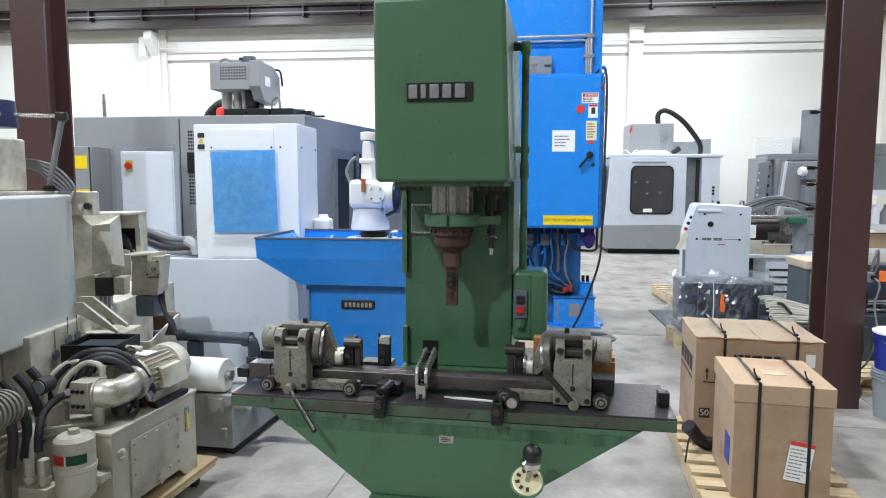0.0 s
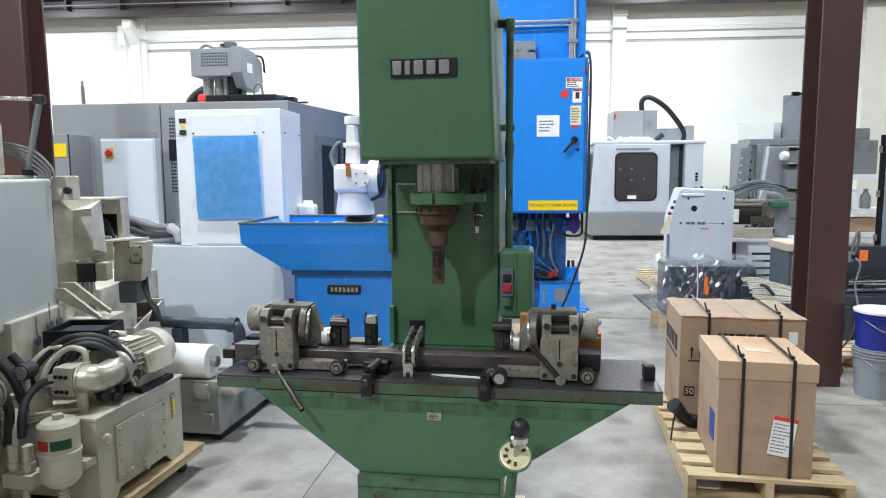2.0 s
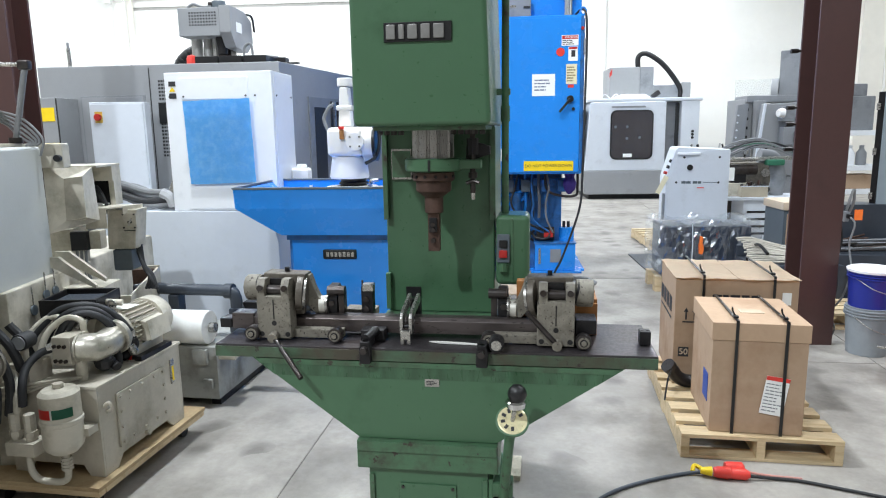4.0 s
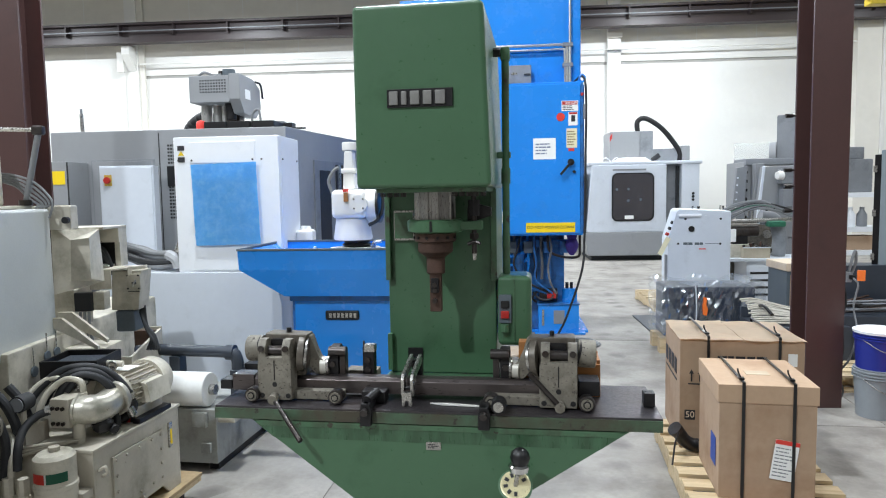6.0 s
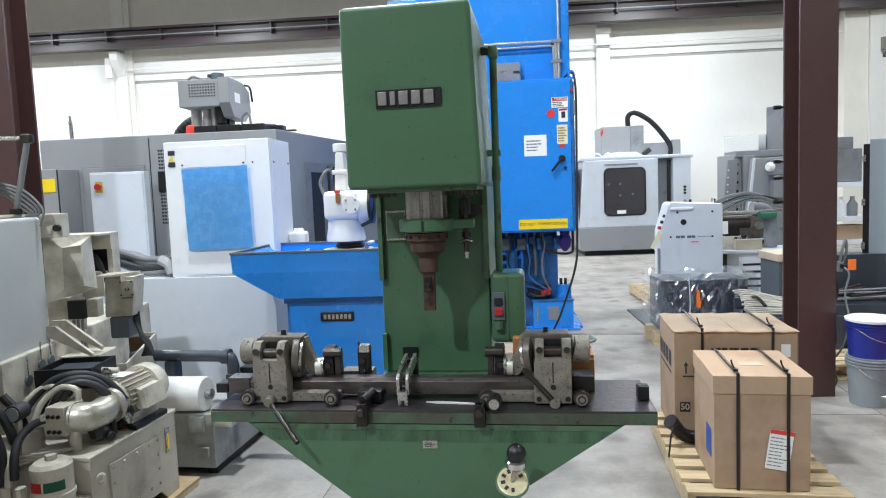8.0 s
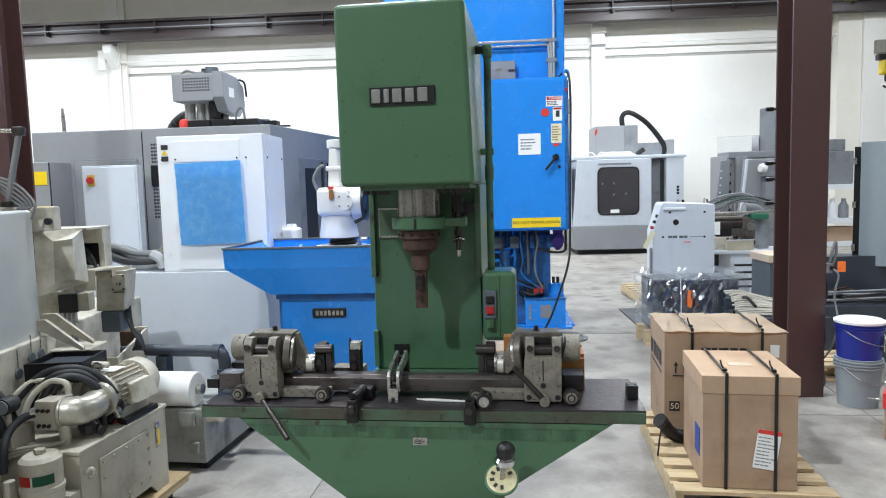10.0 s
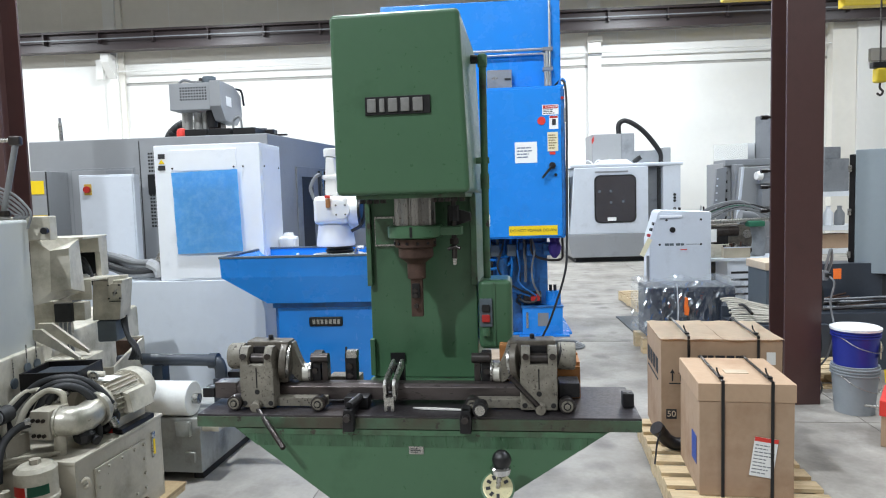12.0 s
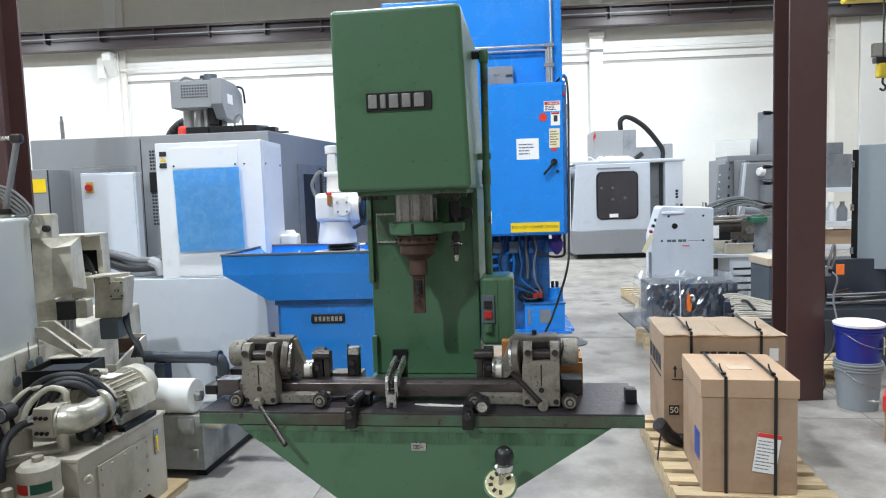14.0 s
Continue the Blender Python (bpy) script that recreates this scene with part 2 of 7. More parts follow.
def lathe(bm, prof, n=32, m=None):
    """A turned body about z from (radius, height) pairs."""
    t = bmesh.new()
    rings = [[t.verts.new((r * math.cos(2 * math.pi * k / n), r * math.sin(2 * math.pi * k / n), z)) for k in range(n)] for r, z in prof]
    for a, b in zip(rings, rings[1:]):
        for k in range(n):
            t.faces.new((a[k], a[(k + 1) % n], b[(k + 1) % n], b[k]))
    t.faces.new(rings[0][::-1])
    t.faces.new(rings[-1])
    return join(bm, t, m)


def prism(bm, pts, axis, a, b, bev=0.0, m=None):
    """A polygon in the plane across the axis ('x': (y, z), 'y': (x, z), 'z': (x, y)), drawn out from a to b."""
    t = bmesh.new()
    put = {"x": lambda u, v, w: (w, u, v), "y": lambda u, v, w: (u, w, v), "z": lambda u, v, w: (u, v, w)}[axis]
    lo, hi = [t.verts.new(put(u, v, a)) for u, v in pts], [t.verts.new(put(u, v, b)) for u, v in pts]
    t.faces.new(lo[::-1])
    t.faces.new(hi)
    for k in range(len(pts)):
        j = (k + 1) % len(pts)
        t.faces.new((lo[k], lo[j], hi[j], hi[k]))
    bmesh.ops.recalc_face_normals(t, faces=t.faces)
    if bev:
        bmesh.ops.bevel(t, geom=t.edges[:], offset=bev, segments=2, profile=0.5, affect="EDGES")
    return join(bm, t, m)


def tube(bm, pts, r, n=10, steps=6):
    """A round hose along a smooth line through the points."""
    P = [Vector(p) for p in pts]
    Q = [P[0] * 2 - P[1]] + P + [P[-1] * 2 - P[-2]]
    line = []
    for i in range(1, len(Q) - 2):
        for s in range(steps):
            u = s / steps
            a, b, c, d = Q[i - 1:i + 3]
            line.append(0.5 * (2 * b + (c - a) * u + (2 * a - 5 * b + 4 * c - d) * u * u + (3 * b - a - 3 * c + d) * u ** 3))
    line.append(P[-1])
    t = bmesh.new()
    rings, up = [], None
    for i, p in enumerate(line):
        d = (line[min(i + 1, len(line) - 1)] - line[max(i - 1, 0)]).normalized()
        if up is None:
            up = d.orthogonal().normalized()
        up = (up - d * up.dot(d)).normalized()
        side = d.cross(up)
        rings.append([t.verts.new(p + r * (math.cos(2 * math.pi * k / n) * up + math.sin(2 * math.pi * k / n) * side)) for k in range(n)])
    for a, b in zip(rings, rings[1:]):
        for k in range(n):
            t.faces.new((a[k], a[(k + 1) % n], b[(k + 1) % n], b[k]))
    t.faces.new(rings[0][::-1])
    t.faces.new(rings[-1])
    return join(bm, t)


def part(name, bm, material, parent, label="", smooth=True):
    d = bpy.data.meshes.new(name)
    bmesh.ops.recalc_face_normals(bm, faces=bm.faces)
    if smooth:
        for f in bm.faces:
            f.smooth = True
        for e in bm.edges:
            e.smooth = not (len(e.link_faces) == 2 and e.calc_face_angle(0) > 0.6)
    bm.to_mesh(d)
    bm.free()
    d.materials.append(material)
    ob = new(name, d)
    ob.parent = parent
    if smooth and 30 < len(d.polygons) < 4000:
        ob.modifiers.new("weighted_normal", "WEIGHTED_NORMAL").keep_sharp = True
    if label:
        tagged(ob, label)
    return ob


def B():
    return bmesh.new()


def thing(name, label, category, m=None, group="", kind=""):
    ob = new(name)
    ob.empty_display_size = 0.1
    tagged(ob, label, category, group, kind)
    ob.matrix_world = m if m is not None else Matrix()
    return ob


def solid(name, bm, material, label, category, m=None, group="", kind=""):
    ob = part(name, bm, material, None, label)
    tagged(ob, label, category, group, kind)
    ob.matrix_world = m if m is not None else Matrix()
    return ob


def letters(text, size, material, parent, m, name="lettering"):
    c = bpy.data.curves.new(name, "FONT")
    c.body, c.size, c.extrude, c.align_x, c.align_y = text, size, 0.0008, "CENTER", "CENTER"
    o = bpy.data.objects.new("tmp_text", c)
    scene.collection.objects.link(o)
    d = bpy.data.meshes.new_from_object(o.evaluated_get(bpy.context.evaluated_depsgraph_get()))
    bpy.data.objects.remove(o)
    d.materials.clear()
    d.materials.append(material)
    ob = new(name, d)
    ob.parent = parent
    ob.matrix_local = m
    return ob


def bars(bm, x0, x1, z0, z1, y, rows, seed=1, fill=0.5):
    """Unreadable lines of print as short plain bars on a face that looks along -y."""
    rnd = random.Random(seed)
    h = (z1 - z0) / rows
    for r in range(rows):
        z = z1 - (r + 0.5) * h
        x = x0
        end = x0 + (x1 - x0) * rnd.uniform(0.6, 1.0)
        while x < end:
            w = min((x1 - x0) * rnd.uniform(0.1, 0.25), end - x)
            box(bm, x, x + w, y - 0.0012, y, z - h * fill / 2, z + h * fill / 2)
            x += w + (x1 - x0) * 0.04
    return bm


# ---- the hall ----
HALL_M = pose(0, 0, 0, 0, 0, HALL)
FLOOR = mat("polished_concrete_floor", rgb("a6a19a"), 0.55, var=0.15, scale=3.8, bump=0.06, bscale=40, dirt=rgb("76716b"), dirt_at=0.53, dirt_scale=1.7, rand=0.08, spot=rgb("686460"), spot_scale=3.4, spot_size=0.22)
JOINT = mat("dusty_floor_joint", rgb("78746f"), 0.9, var=0.25, scale=5)
WALL_WHITE = mat("white_painted_wall", rgb("e9e8e4"), 0.75, var=0.03, scale=0.8, bump=0.1, bscale=20)
WALL_SHADED_BEIGE = mat("shaded_beige_wall_paint", rgb("e6e2d9"), 0.8, var=0.05, scale=0.6, bump=0.1, bscale=20)
WALL_GREY = mat("dimming_wall_grey", rgb("86827b"), 0.8, var=0.08, scale=0.6)
CEILING = mat("pale_ceiling_deck", rgb("94938f"), 0.8, var=0.05, scale=1)

floor = solid("floor", box(B(), -15, 17, -9, 20, -0.3, -0.003), JOINT, "grey polished concrete slabs with saw-cut joints", "floor", HALL_M, kind="structure")
SLAB = pose(-0.76, 2.26, 0, 0, 0, -9.5)
slab_mesh = None
for i in range(-5, 6):
    for j in range(-5, 8):
        if slab_mesh is None:
            first = part("slab", box(B(), 0.004, 3.416, 0.004, 2.546, -0.03, 0.0), FLOOR, floor, smooth=False)
            slab_mesh = first.data
            ob = first
        else:
            ob = new("slab", slab_mesh)
            ob.parent = floor
        ob.matrix_world = SLAB @ pose(i * 3.42, j * 2.55, 0)

WY = 18.4  # inner face of the far wall in the hall's own frame
wall = solid("wall_north", box(B(), -15, 17, WY, WY + 0.3, 0, 4.97), WALL_WHITE, "white painted concrete wall lit from above", "wall", HALL_M, kind="structure")
# Beige tone from 5.56 m up paints in the shade round the runway beam.
upper = solid("wall_upper", box(B(), -15, 17, WY + 0.02, WY + 0.3, 5.56, 9.0), WALL_SHADED_BEIGE, "upper wall panels with joints, beige tone put in for shade", "wall", HALL_M, kind="structure")
for k in range(20):  # upright joints between the upper panels
    part("panel_joint", box(B(), -14.48 + 1.53 * k, -14.46 + 1.53 * k, WY + 0.016, WY + 0.0195, 5.57, 8.98), WALL_WHITE, upper, smooth=False)
solid("wall_band", box(B(), -15, 17, WY, WY + 0.3, 5.05, 5.56), WALL_WHITE, "white painted concrete band above a groove", "wall", HALL_M, kind="structure")
solid("wall_groove", box(B(), -9.8, 17, WY + 0.03, WY + 0.3, 4.97, 5.05), mat("shadow_gap", rgb("a5a39e"), 0.9), "grey horizontal groove in a white wall", "wall groove", HALL_M, kind="structure")
solid("wall_fill", box(B(), -15, -9.8, WY, WY + 0.3, 4.97, 5.05), WALL_WHITE, "white painted concrete wall beside a pilaster", "wall", HALL_M, kind="structure")
solid("wall_bay", box(B(), 9.955, 17, WY - 0.36, WY - 0.003, 0, 9.0), WALL_WHITE, "white painted wall bay standing proud of the far wall", "wall", HALL_M, kind="structure")
# Grey box put in for a notch of shade on the wall bay.
solid("wall_duct", box(B(), 10.2, 12.4, WY - 0.50, WY - 0.364, 4.78, 5.10, 0.006), WALL_GREY, "grey block standing in for a notch of shade on a white wall", "duct", HALL_M, kind="structure")
# Unseen walls added to close the hall; their grey cuts bounced light.
solid("wall_west", box(B(), -15.3, -15, -9, WY + 0.3, 0, 9.0), WALL_GREY, "plain unseen side wall, grey to keep bounced light low", "wall", HALL_M, kind="structure")
solid("wall_east", box(B(), 17, 17.3, -9, WY + 0.3, 0, 9.0), WALL_GREY, "plain unseen side wall, grey to keep bounced light low", "wall", HALL_M, kind="structure")
solid("wall_south", box(B(), -15, 17, -9.3, -9, 0, 9.0), WALL_GREY, "plain unseen end wall, grey to keep bounced light low", "wall", HALL_M, kind="structure")
solid("ceiling", box(B(), -15.3, 17.3, -9.3, WY + 0.3, 9.0, 9.3), CEILING, "plain pale ceiling deck of the hall", "ceiling", HALL_M, kind="structure")

# pilasters with corbels
for px, half, deep in ((-9.98, 0.165, 0.16), (3.25, 0.17, 0.16), (9.645, 0.30, 0.30)):
    pil = solid("pilaster", box(B(), px - half, px + half, WY - deep, WY - 0.003, 0, 8.9, 0.01), WALL_SHADED_BEIGE if deep > 0.2 else WALL_WHITE, "painted concrete wall pilaster reaching up to the roof", "pilaster", HALL_M, group="wall pilasters", kind="structure")
    if px < 0:
        part("corbel", prism(B(), [(WY - 0.163, 5.15), (WY - 0.40, 5.40), (WY - 0.52, 5.55), (WY - 0.52, 5.78), (WY - 0.163, 5.78)], "x", px - 0.10, px + 0.13, 0.01), WALL_WHITE, pil)
        part("bracket_plate", box(B(), px - 0.36, px - 0.17, WY - 0.30, WY - 0.20, 5.12, 5.66, 0.01), WALL_WHITE, pil)
        # Beige rib carries the pilaster's shaded right side in its colour.
        part("side_rib", box(B(), px + 0.166, px + 0.32, WY - 0.10, WY - 0.003, 0, 8.9, 0.01), WALL_SHADED_BEIGE, pil)
    elif deep < 0.2:
        part("capital", box(B(), px - 0.20, px + 0.20, WY - 0.24, WY - 0.163, 5.62, 5.78, 0.01), WALL_SHADED_BEIGE, pil)
        part("clip", box(B(), px - 0.18, px + 0.18, WY - 0.19, WY - 0.163, 5.26, 5.31, 0.004), GREY_MID, pil)

# crane runway beam along the far wall
BEAM = mat("dark_brown_beam_paint", rgb("3a3031"), 0.45, var=0.1, scale=2)
beam = thing("runway_beam", "dark brown steel crane runway beam along the wall", "beam", HALL_M, kind="structure")
bm = box(B(), -15, 17, WY - 0.75, WY - 0.45, 6.27, 6.33)
box(bm, -15, 17, WY - 0.61, WY - 0.59, 5.94, 6.27)
box(bm, -15, 17, WY - 0.75, WY - 0.45, 5.80, 5.94)
part("beam", bm, BEAM, beam)
part("conductor_rail", box(B(), -15, 17, WY - 0.80, WY - 0.77, 6.08, 6.105), GREY_MID, beam, "thin bright conductor rail")
bm = B()
for k in range(21):
    box(bm, -14.5 + k * 1.5, -14.46 + k * 1.5, WY - 0.77, WY - 0.6, 6.0, 6.27)
part("stiffener", bm, BEAM, beam)

def wall_conduit(z, y, r):
    return solid("conduit", tube(B(), [(-9.75, y, z), (0, y, z), (9.9, y, z)], r, 8, 2), WALL_WHITE, "thin white painted conduit along the wall", "conduit", HALL_M, kind="structure")
wall_conduit(5.33, WY - 0.22, 0.022)

# yellow crane girder and hook hung from the ceiling
CRANE = mat("yellow_crane_paint", rgb("d0b52a"), 0.45, var=0.12, scale=3)
cr = thing("crane_girder", "yellow painted overhead crane girder hung from the ceiling", "crane", HALL_M)
bm = box(B(), 4.95, 9.5, 13.5, 13.8, 5.29, 5.34, 0.005)
box(bm, 4.95, 9.5, 13.63, 13.67, 5.34, 5.9)
box(bm, 4.95, 9.5, 13.5, 13.8, 5.9, 5.95, 0.005)
part("girder", bm, CRANE, cr)
part("trolley", box(B(), 7.2, 8.4, 13.52, 13.78, 5.06, 5.285, 0.02), CRANE, cr)
for x in (5.6, 8.8):
    part("hanger", cyl(B(), (x, 13.65, 5.95), (x, 13.65, 9.0), 0.03, n=10), BEAM, cr)
hk = thing("crane_hook", "yellow crane hook block on its hoist cable", "crane hook", HALL_M)
part("hoist_cable", cyl(B(), (5.62, 9.62, 3.28), (5.62, 9.62, 9.0), 0.012, n=8), DARK_STEEL, hk)
part("hook_block", box(B(), 5.54, 5.70, 9.56, 9.68, 3.0, 3.2, 0.03, 3), CRANE, hk)
part("block_top", box(B(), 5.50, 5.74, 9.57, 9.67, 3.2005, 3.28, 0.01), BLACK_STEEL, hk)
part("hook", tube(B(), [(5.62, 9.62, 3.0), (5.62, 9.62, 2.93), (5.66, 9.62, 2.88), (5.63, 9.62, 2.83), (5.58, 9.62, 2.86)], 0.015, 8), DARK_STEEL, hk)

# brown steel columns
def steel_column(name, x, y, stripe):
    col = thing(name, "red-brown painted steel H-section column", "column", pose(x, y, 0, 0, 0, HALL), group="steel columns", kind="structure")
    bm = box(B(), -0.13, 0.13, 0.0, 0.022, 0, 9.0, 0.003)
    box(bm, -0.13, 0.13, 0.248, 0.27, 0, 9.0, 0.003)
    box(bm, -0.008, 0.008, 0.022, 0.248, 0, 9.0)
    part("shaft", bm, COLUMN, col)
    if stripe:
        part("red_stripe", box(B(), 0.009, 0.012, 0.06, 0.12, 1.9, 6.0), RED, col, "red painted stripe")
    else:
        for z in (2.12, 1.72, 1.60, 1.42):
            b = cyl(B(), (-0.15, 0.26, z), (-0.20, 0.26, z), 0.016, n=8)
            cyl(b, (-0.128, 0.26, z), (-0.20, 0.26, z), 0.008, n=8)
            part("bolt", b, DARK_STEEL, col)
    return col
COL_R = steel_column("steel_column", 2.84, 4.63, False)
COL_L = steel_column("steel_column", -3.01, 4.95, True)


# ---- the green straightening press ----
PRESS = pose(-0.003, 2.1685, 0, 0, 0, -9.8)
STREAKED = mat("oil_streaked_green_paint", rgb("45694d"), 0.30, var=0.06, scale=6, bump=0.05, dirt=rgb("2c4630"), dirt_at=0.48, dirt_scale=14, stretch=(1, 1, 0.2))
press = thing("straightening_press", "green painted hydraulic straightening press with a long steel table", "press", PRESS)

for x0, x1, y0, y1 in ((-0.31, -0.17, -0.09, 0.10), (-0.19, -0.09, -0.055, -0.01), (0.11, 0.25, -0.09, 0.06), (0.275, 0.315, -0.10, 0.10), (-0.30, -0.16, 0.72, 0.92), (0.12, 0.30, 0.72, 0.92)):
    solid("wooden_shim", box(B(), x0, x1, y0, y1, 0, 0.025, 0.003), SHIM, "pale dirty wooden shim under the press foot", "shim", PRESS, group="shims under the press")

part("base_edge", box(B(), -0.264, 0.249, -0.0495, -0.0455, 0.027, 0.047), RUSTY, press)
part("base_plate", box(B(), -0.265, 0.25, -0.045, 0.90, 0.026, 0.048, 0.004), GREEN_WORN, press)
bm = prism(B(), [(-0.215, 0.048), (0.205, 0.048), (0.205, 0.43), (-0.215, 0.43)], "y", 0.0, 0.85, 0.004)
ped = part("pedestal", bm, GREEN, press)
for x in (-0.213, 0.186):
    part("corner_strip", box(B(), x, x + 0.018, -0.009, -0.001, 0.05, 0.40, 0.002), GREEN_WORN, ped)
part("side_rib", prism(B(), [(-0.03, 0.05), (0.12, 0.05), (0.05, 0.40), (0.0, 0.40)], "x", 0.206, 0.222, 0.003), GREEN_WORN, ped)
cover = part("access_cover", box(B(), -0.106, 0.096, -0.0065, -0.0005, 0.183, 0.372, 0.004), GREEN, ped, "square green access cover with four screws")
for x in (-0.093, 0.083):
    for z in (0.196, 0.359):
        part("screw", cyl(B(), (x, -0.0065, z), (x, -0.011, z), 0.006, n=10), DARK_STEEL, cover)
part("cap", box(B(), -0.252, 0.24, -0.02, 0.88, 0.428, 0.532, 0.006), GREEN_WORN, press, "worn green cap with chipped edges")
part("lower_cap_lip", box(B(), -0.248, 0.236, -0.026, -0.019, 0.495, 0.530, 0.002), GREEN_WORN, press)
bed = part("bed", prism(B(), [(-0.625, 0.815), (-0.245, 0.533), (0.235, 0.533), (0.655, 0.815)], "y", 0.0, 0.50, 0.004), GREEN, press)
part("stain_strip", box(B(), -0.596, 0.622, -0.004, -0.0005, 0.795, 0.814), GREEN_WORN, bed)
part("oil_band", prism(B(), [(-0.594, 0.794), (-0.542, 0.754), (0.562, 0.754), (0.620, 0.794)], "y", -0.0016, -0.0004), STREAKED, bed, "oil streaks on green paint below the table")
plate = part("maker_plate", box(B(), -0.009, 0.041, -0.004, -0.0005, 0.731, 0.758, 0.001), STEEL, bed, "small engraved metal maker's plate")
part("plate_print", bars(B(), -0.003, 0.034, 0.736, 0.753, -0.004, 3, 4), INK, plate)
table = part("table", box(B(), -0.755, 0.755, -0.004, 0.36, 0.8225, 0.862, 0.003), TABLE_STEEL, press, "dark oily steel table top")
part("table_edge", box(B(), -0.754, 0.754, -0.0085, -0.0045, 0.818, 0.855, 0.001), EDGE, table, "oily green and brown table edge")
part("bed_rear", box(B(), -0.25, 0.25, 0.361, 0.52, 0.70, 0.855, 0.004), GREEN_WORN, press)

# column and head
column = part("column", box(B(), -0.241, 0.198, 0.50, 0.95, 0.856, 1.62, 0.008), GREEN, press)
part("side_flange", box(B(), 0.179, 0.202, 0.470, 0.499, 1.24, 1.60, 0.003), GREEN_WORN, column)
part("side_flange", box(B(), -0.245, -0.225, 0.470, 0.499, 1.24, 1.60, 0.003), GREEN_WORN, column)
part("guide_strip", box(B(), -0.245, -0.225, 0.474, 0.499, 0.87, 1.02, 0.003), GREEN, column)
def frustum(x0, x1, X0, X1, y0, y1, z0, z1, bev):
    t = bmesh.new()
    v = [t.verts.new(c) for c in ((x0, y0, z0), (x1, y0, z0), (x1, y1, z0), (x0, y1, z0), (X0, y0, z1), (X1, y0, z1), (X1, y1, z1), (X0, y1, z1))]
    for q in ((3, 2, 1, 0), (4, 5, 6, 7), (0, 1, 5, 4), (1, 2, 6, 5), (2, 3, 7, 6), (3, 0, 4, 7)):
        t.faces.new([v[i] for i in q])
    bmesh.ops.bevel(t, geom=t.edges[:], offset=bev, segments=4, profile=0.5, affect="EDGES")
    return join(B(), t)
head = part("head", frustum(-0.259, 0.210, -0.261, 0.189, 0.115, 0.86, 1.605, 2.225, 0.018), GREEN, press, "large smooth green press head")
part("head_base_plate", box(B(), -0.20, 0.19, 0.16, 0.84, 1.59, 1.606, 0.003), GREEN_WORN, head)
for x in (-0.185, -0.16, -0.135, -0.11, 0.075, 0.10, 0.125, 0.15, 0.175):
    part("bolt", cyl(B(), (x, 0.2, 1.589), (x, 0.2, 1.575), 0.011, n=6), DARK_STEEL, head)
# badge with five plain raised shapes
BADGE_GREY = mat("dull_cast_grey", rgb("8b8a88"), 0.45, 0.6, var=0.12, scale=30)
badge = part("badge", box(B(), -0.142, 0.084, 0.1075, 0.1145, 1.877, 1.939, 0.002), BLACK_STEEL, head, "dark cast badge with five raised silver shapes")
for a, w in ((-0.134, 0.032), (-0.092, 0.020), (-0.062, 0.034), (-0.018, 0.032), (0.024, 0.036)):
    part("badge_shape", box(B(), a, a + w, 0.101, 0.1072, 1.885, 1.932, 0.004), BADGE_GREY, badge)
# ram
rm = Matrix.Translation((-0.018, 0.33, 0))
bm = bmesh.new()
spline = [((0.070 + 0.007 * (k % 8 < 6)) * math.cos(2 * math.pi * k / 96), (0.070 + 0.007 * (k % 8 < 6)) * math.sin(2 * math.pi * k / 96)) for k in range(96)]
prism(bm, spline, "z", 1.47, 1.592, m=rm)
ram = part("ram", bm, RAM_STEEL, press, "bright splined steel ram")
bm = lathe(B(), [(0.098, 1.442), (0.104, 1.447), (0.104, 1.485), (0.098, 1.49)], 36, rm)
box(bm, 0.06, 0.16, 0.30, 0.37, 1.45, 1.482, 0.004)
part("clamp_ring", bm, GREEN, ram, "green clamp ring")
part("clamp_gap", box(B(), -0.022, -0.014, 0.222, 0.228, 1.446, 1.486), BLACK, ram)
part("flange", lathe(B(), [(0.072, 1.405), (0.078, 1.41), (0.078, 1.437), (0.072, 1.4415)], 32, rm), RUSTY, ram)
part("nose", lathe(B(), [(0.034, 1.345), (0.042, 1.352), (0.062, 1.366), (0.066, 1.372), (0.066, 1.404)], 32, rm), RUSTY, ram, "rusty brown stepped nose")
part("tool_holder", lathe(B(), [(0.030, 1.285), (0.035, 1.29), (0.035, 1.3445)], 24, rm), RUSTY, ram)
tool = part("tool_bar", box(B(), -0.040, 0.004, 0.312, 0.342, 1.142, 1.30, 0.003), RUSTY, ram, "brown flat steel tool bar")
part("tool_clamp", box(B(), -0.034, -0.004, 0.300, 0.3115, 1.215, 1.27, 0.003), BLACK_STEEL, tool)
for z in (1.245, 1.225, 1.185):
    part("tool_screw", cyl(B(), (-0.019, 0.3115, z), (-0.019, 0.292, z), 0.009, n=8), DARK_STEEL, tool)
for k in range(6):
    a = math.pi * (1.1 + 0.16 * k)
    part("set_screw", cyl(B(), (-0.018 + 0.074 * math.cos(a), 0.33 + 0.074 * math.sin(a), 1.423), (-0.018 + 0.083 * math.cos(a), 0.33 + 0.083 * math.sin(a), 1.423), 0.0055, n=8), BLACK_STEEL, ram)
# limit rod at the side of the ram
rod = part("limit_rod", cyl(B(), (0.128, 0.335, 1.36), (0.128, 0.335, 1.59), 0.010, n=12), DARK_STEEL, press)
part("rod_nut", cyl(B(), (0.128, 0.335, 1.50), (0.128, 0.335, 1.56), 0.022, n=8, bev=0.002), BLACK_STEEL, rod)
part("rod_nut", cyl(B(), (0.128, 0.335, 1.415), (0.128, 0.335, 1.436), 0.018, n=6), DARK_STEEL, rod)
part("rod_arm", prism(B(), [(0.10, 1.47), (0.19, 1.50), (0.19, 1.53), (0.14, 1.545), (0.10, 1.53)], "y", 0.36, 0.40, 0.003), BLACK_STEEL, rod)
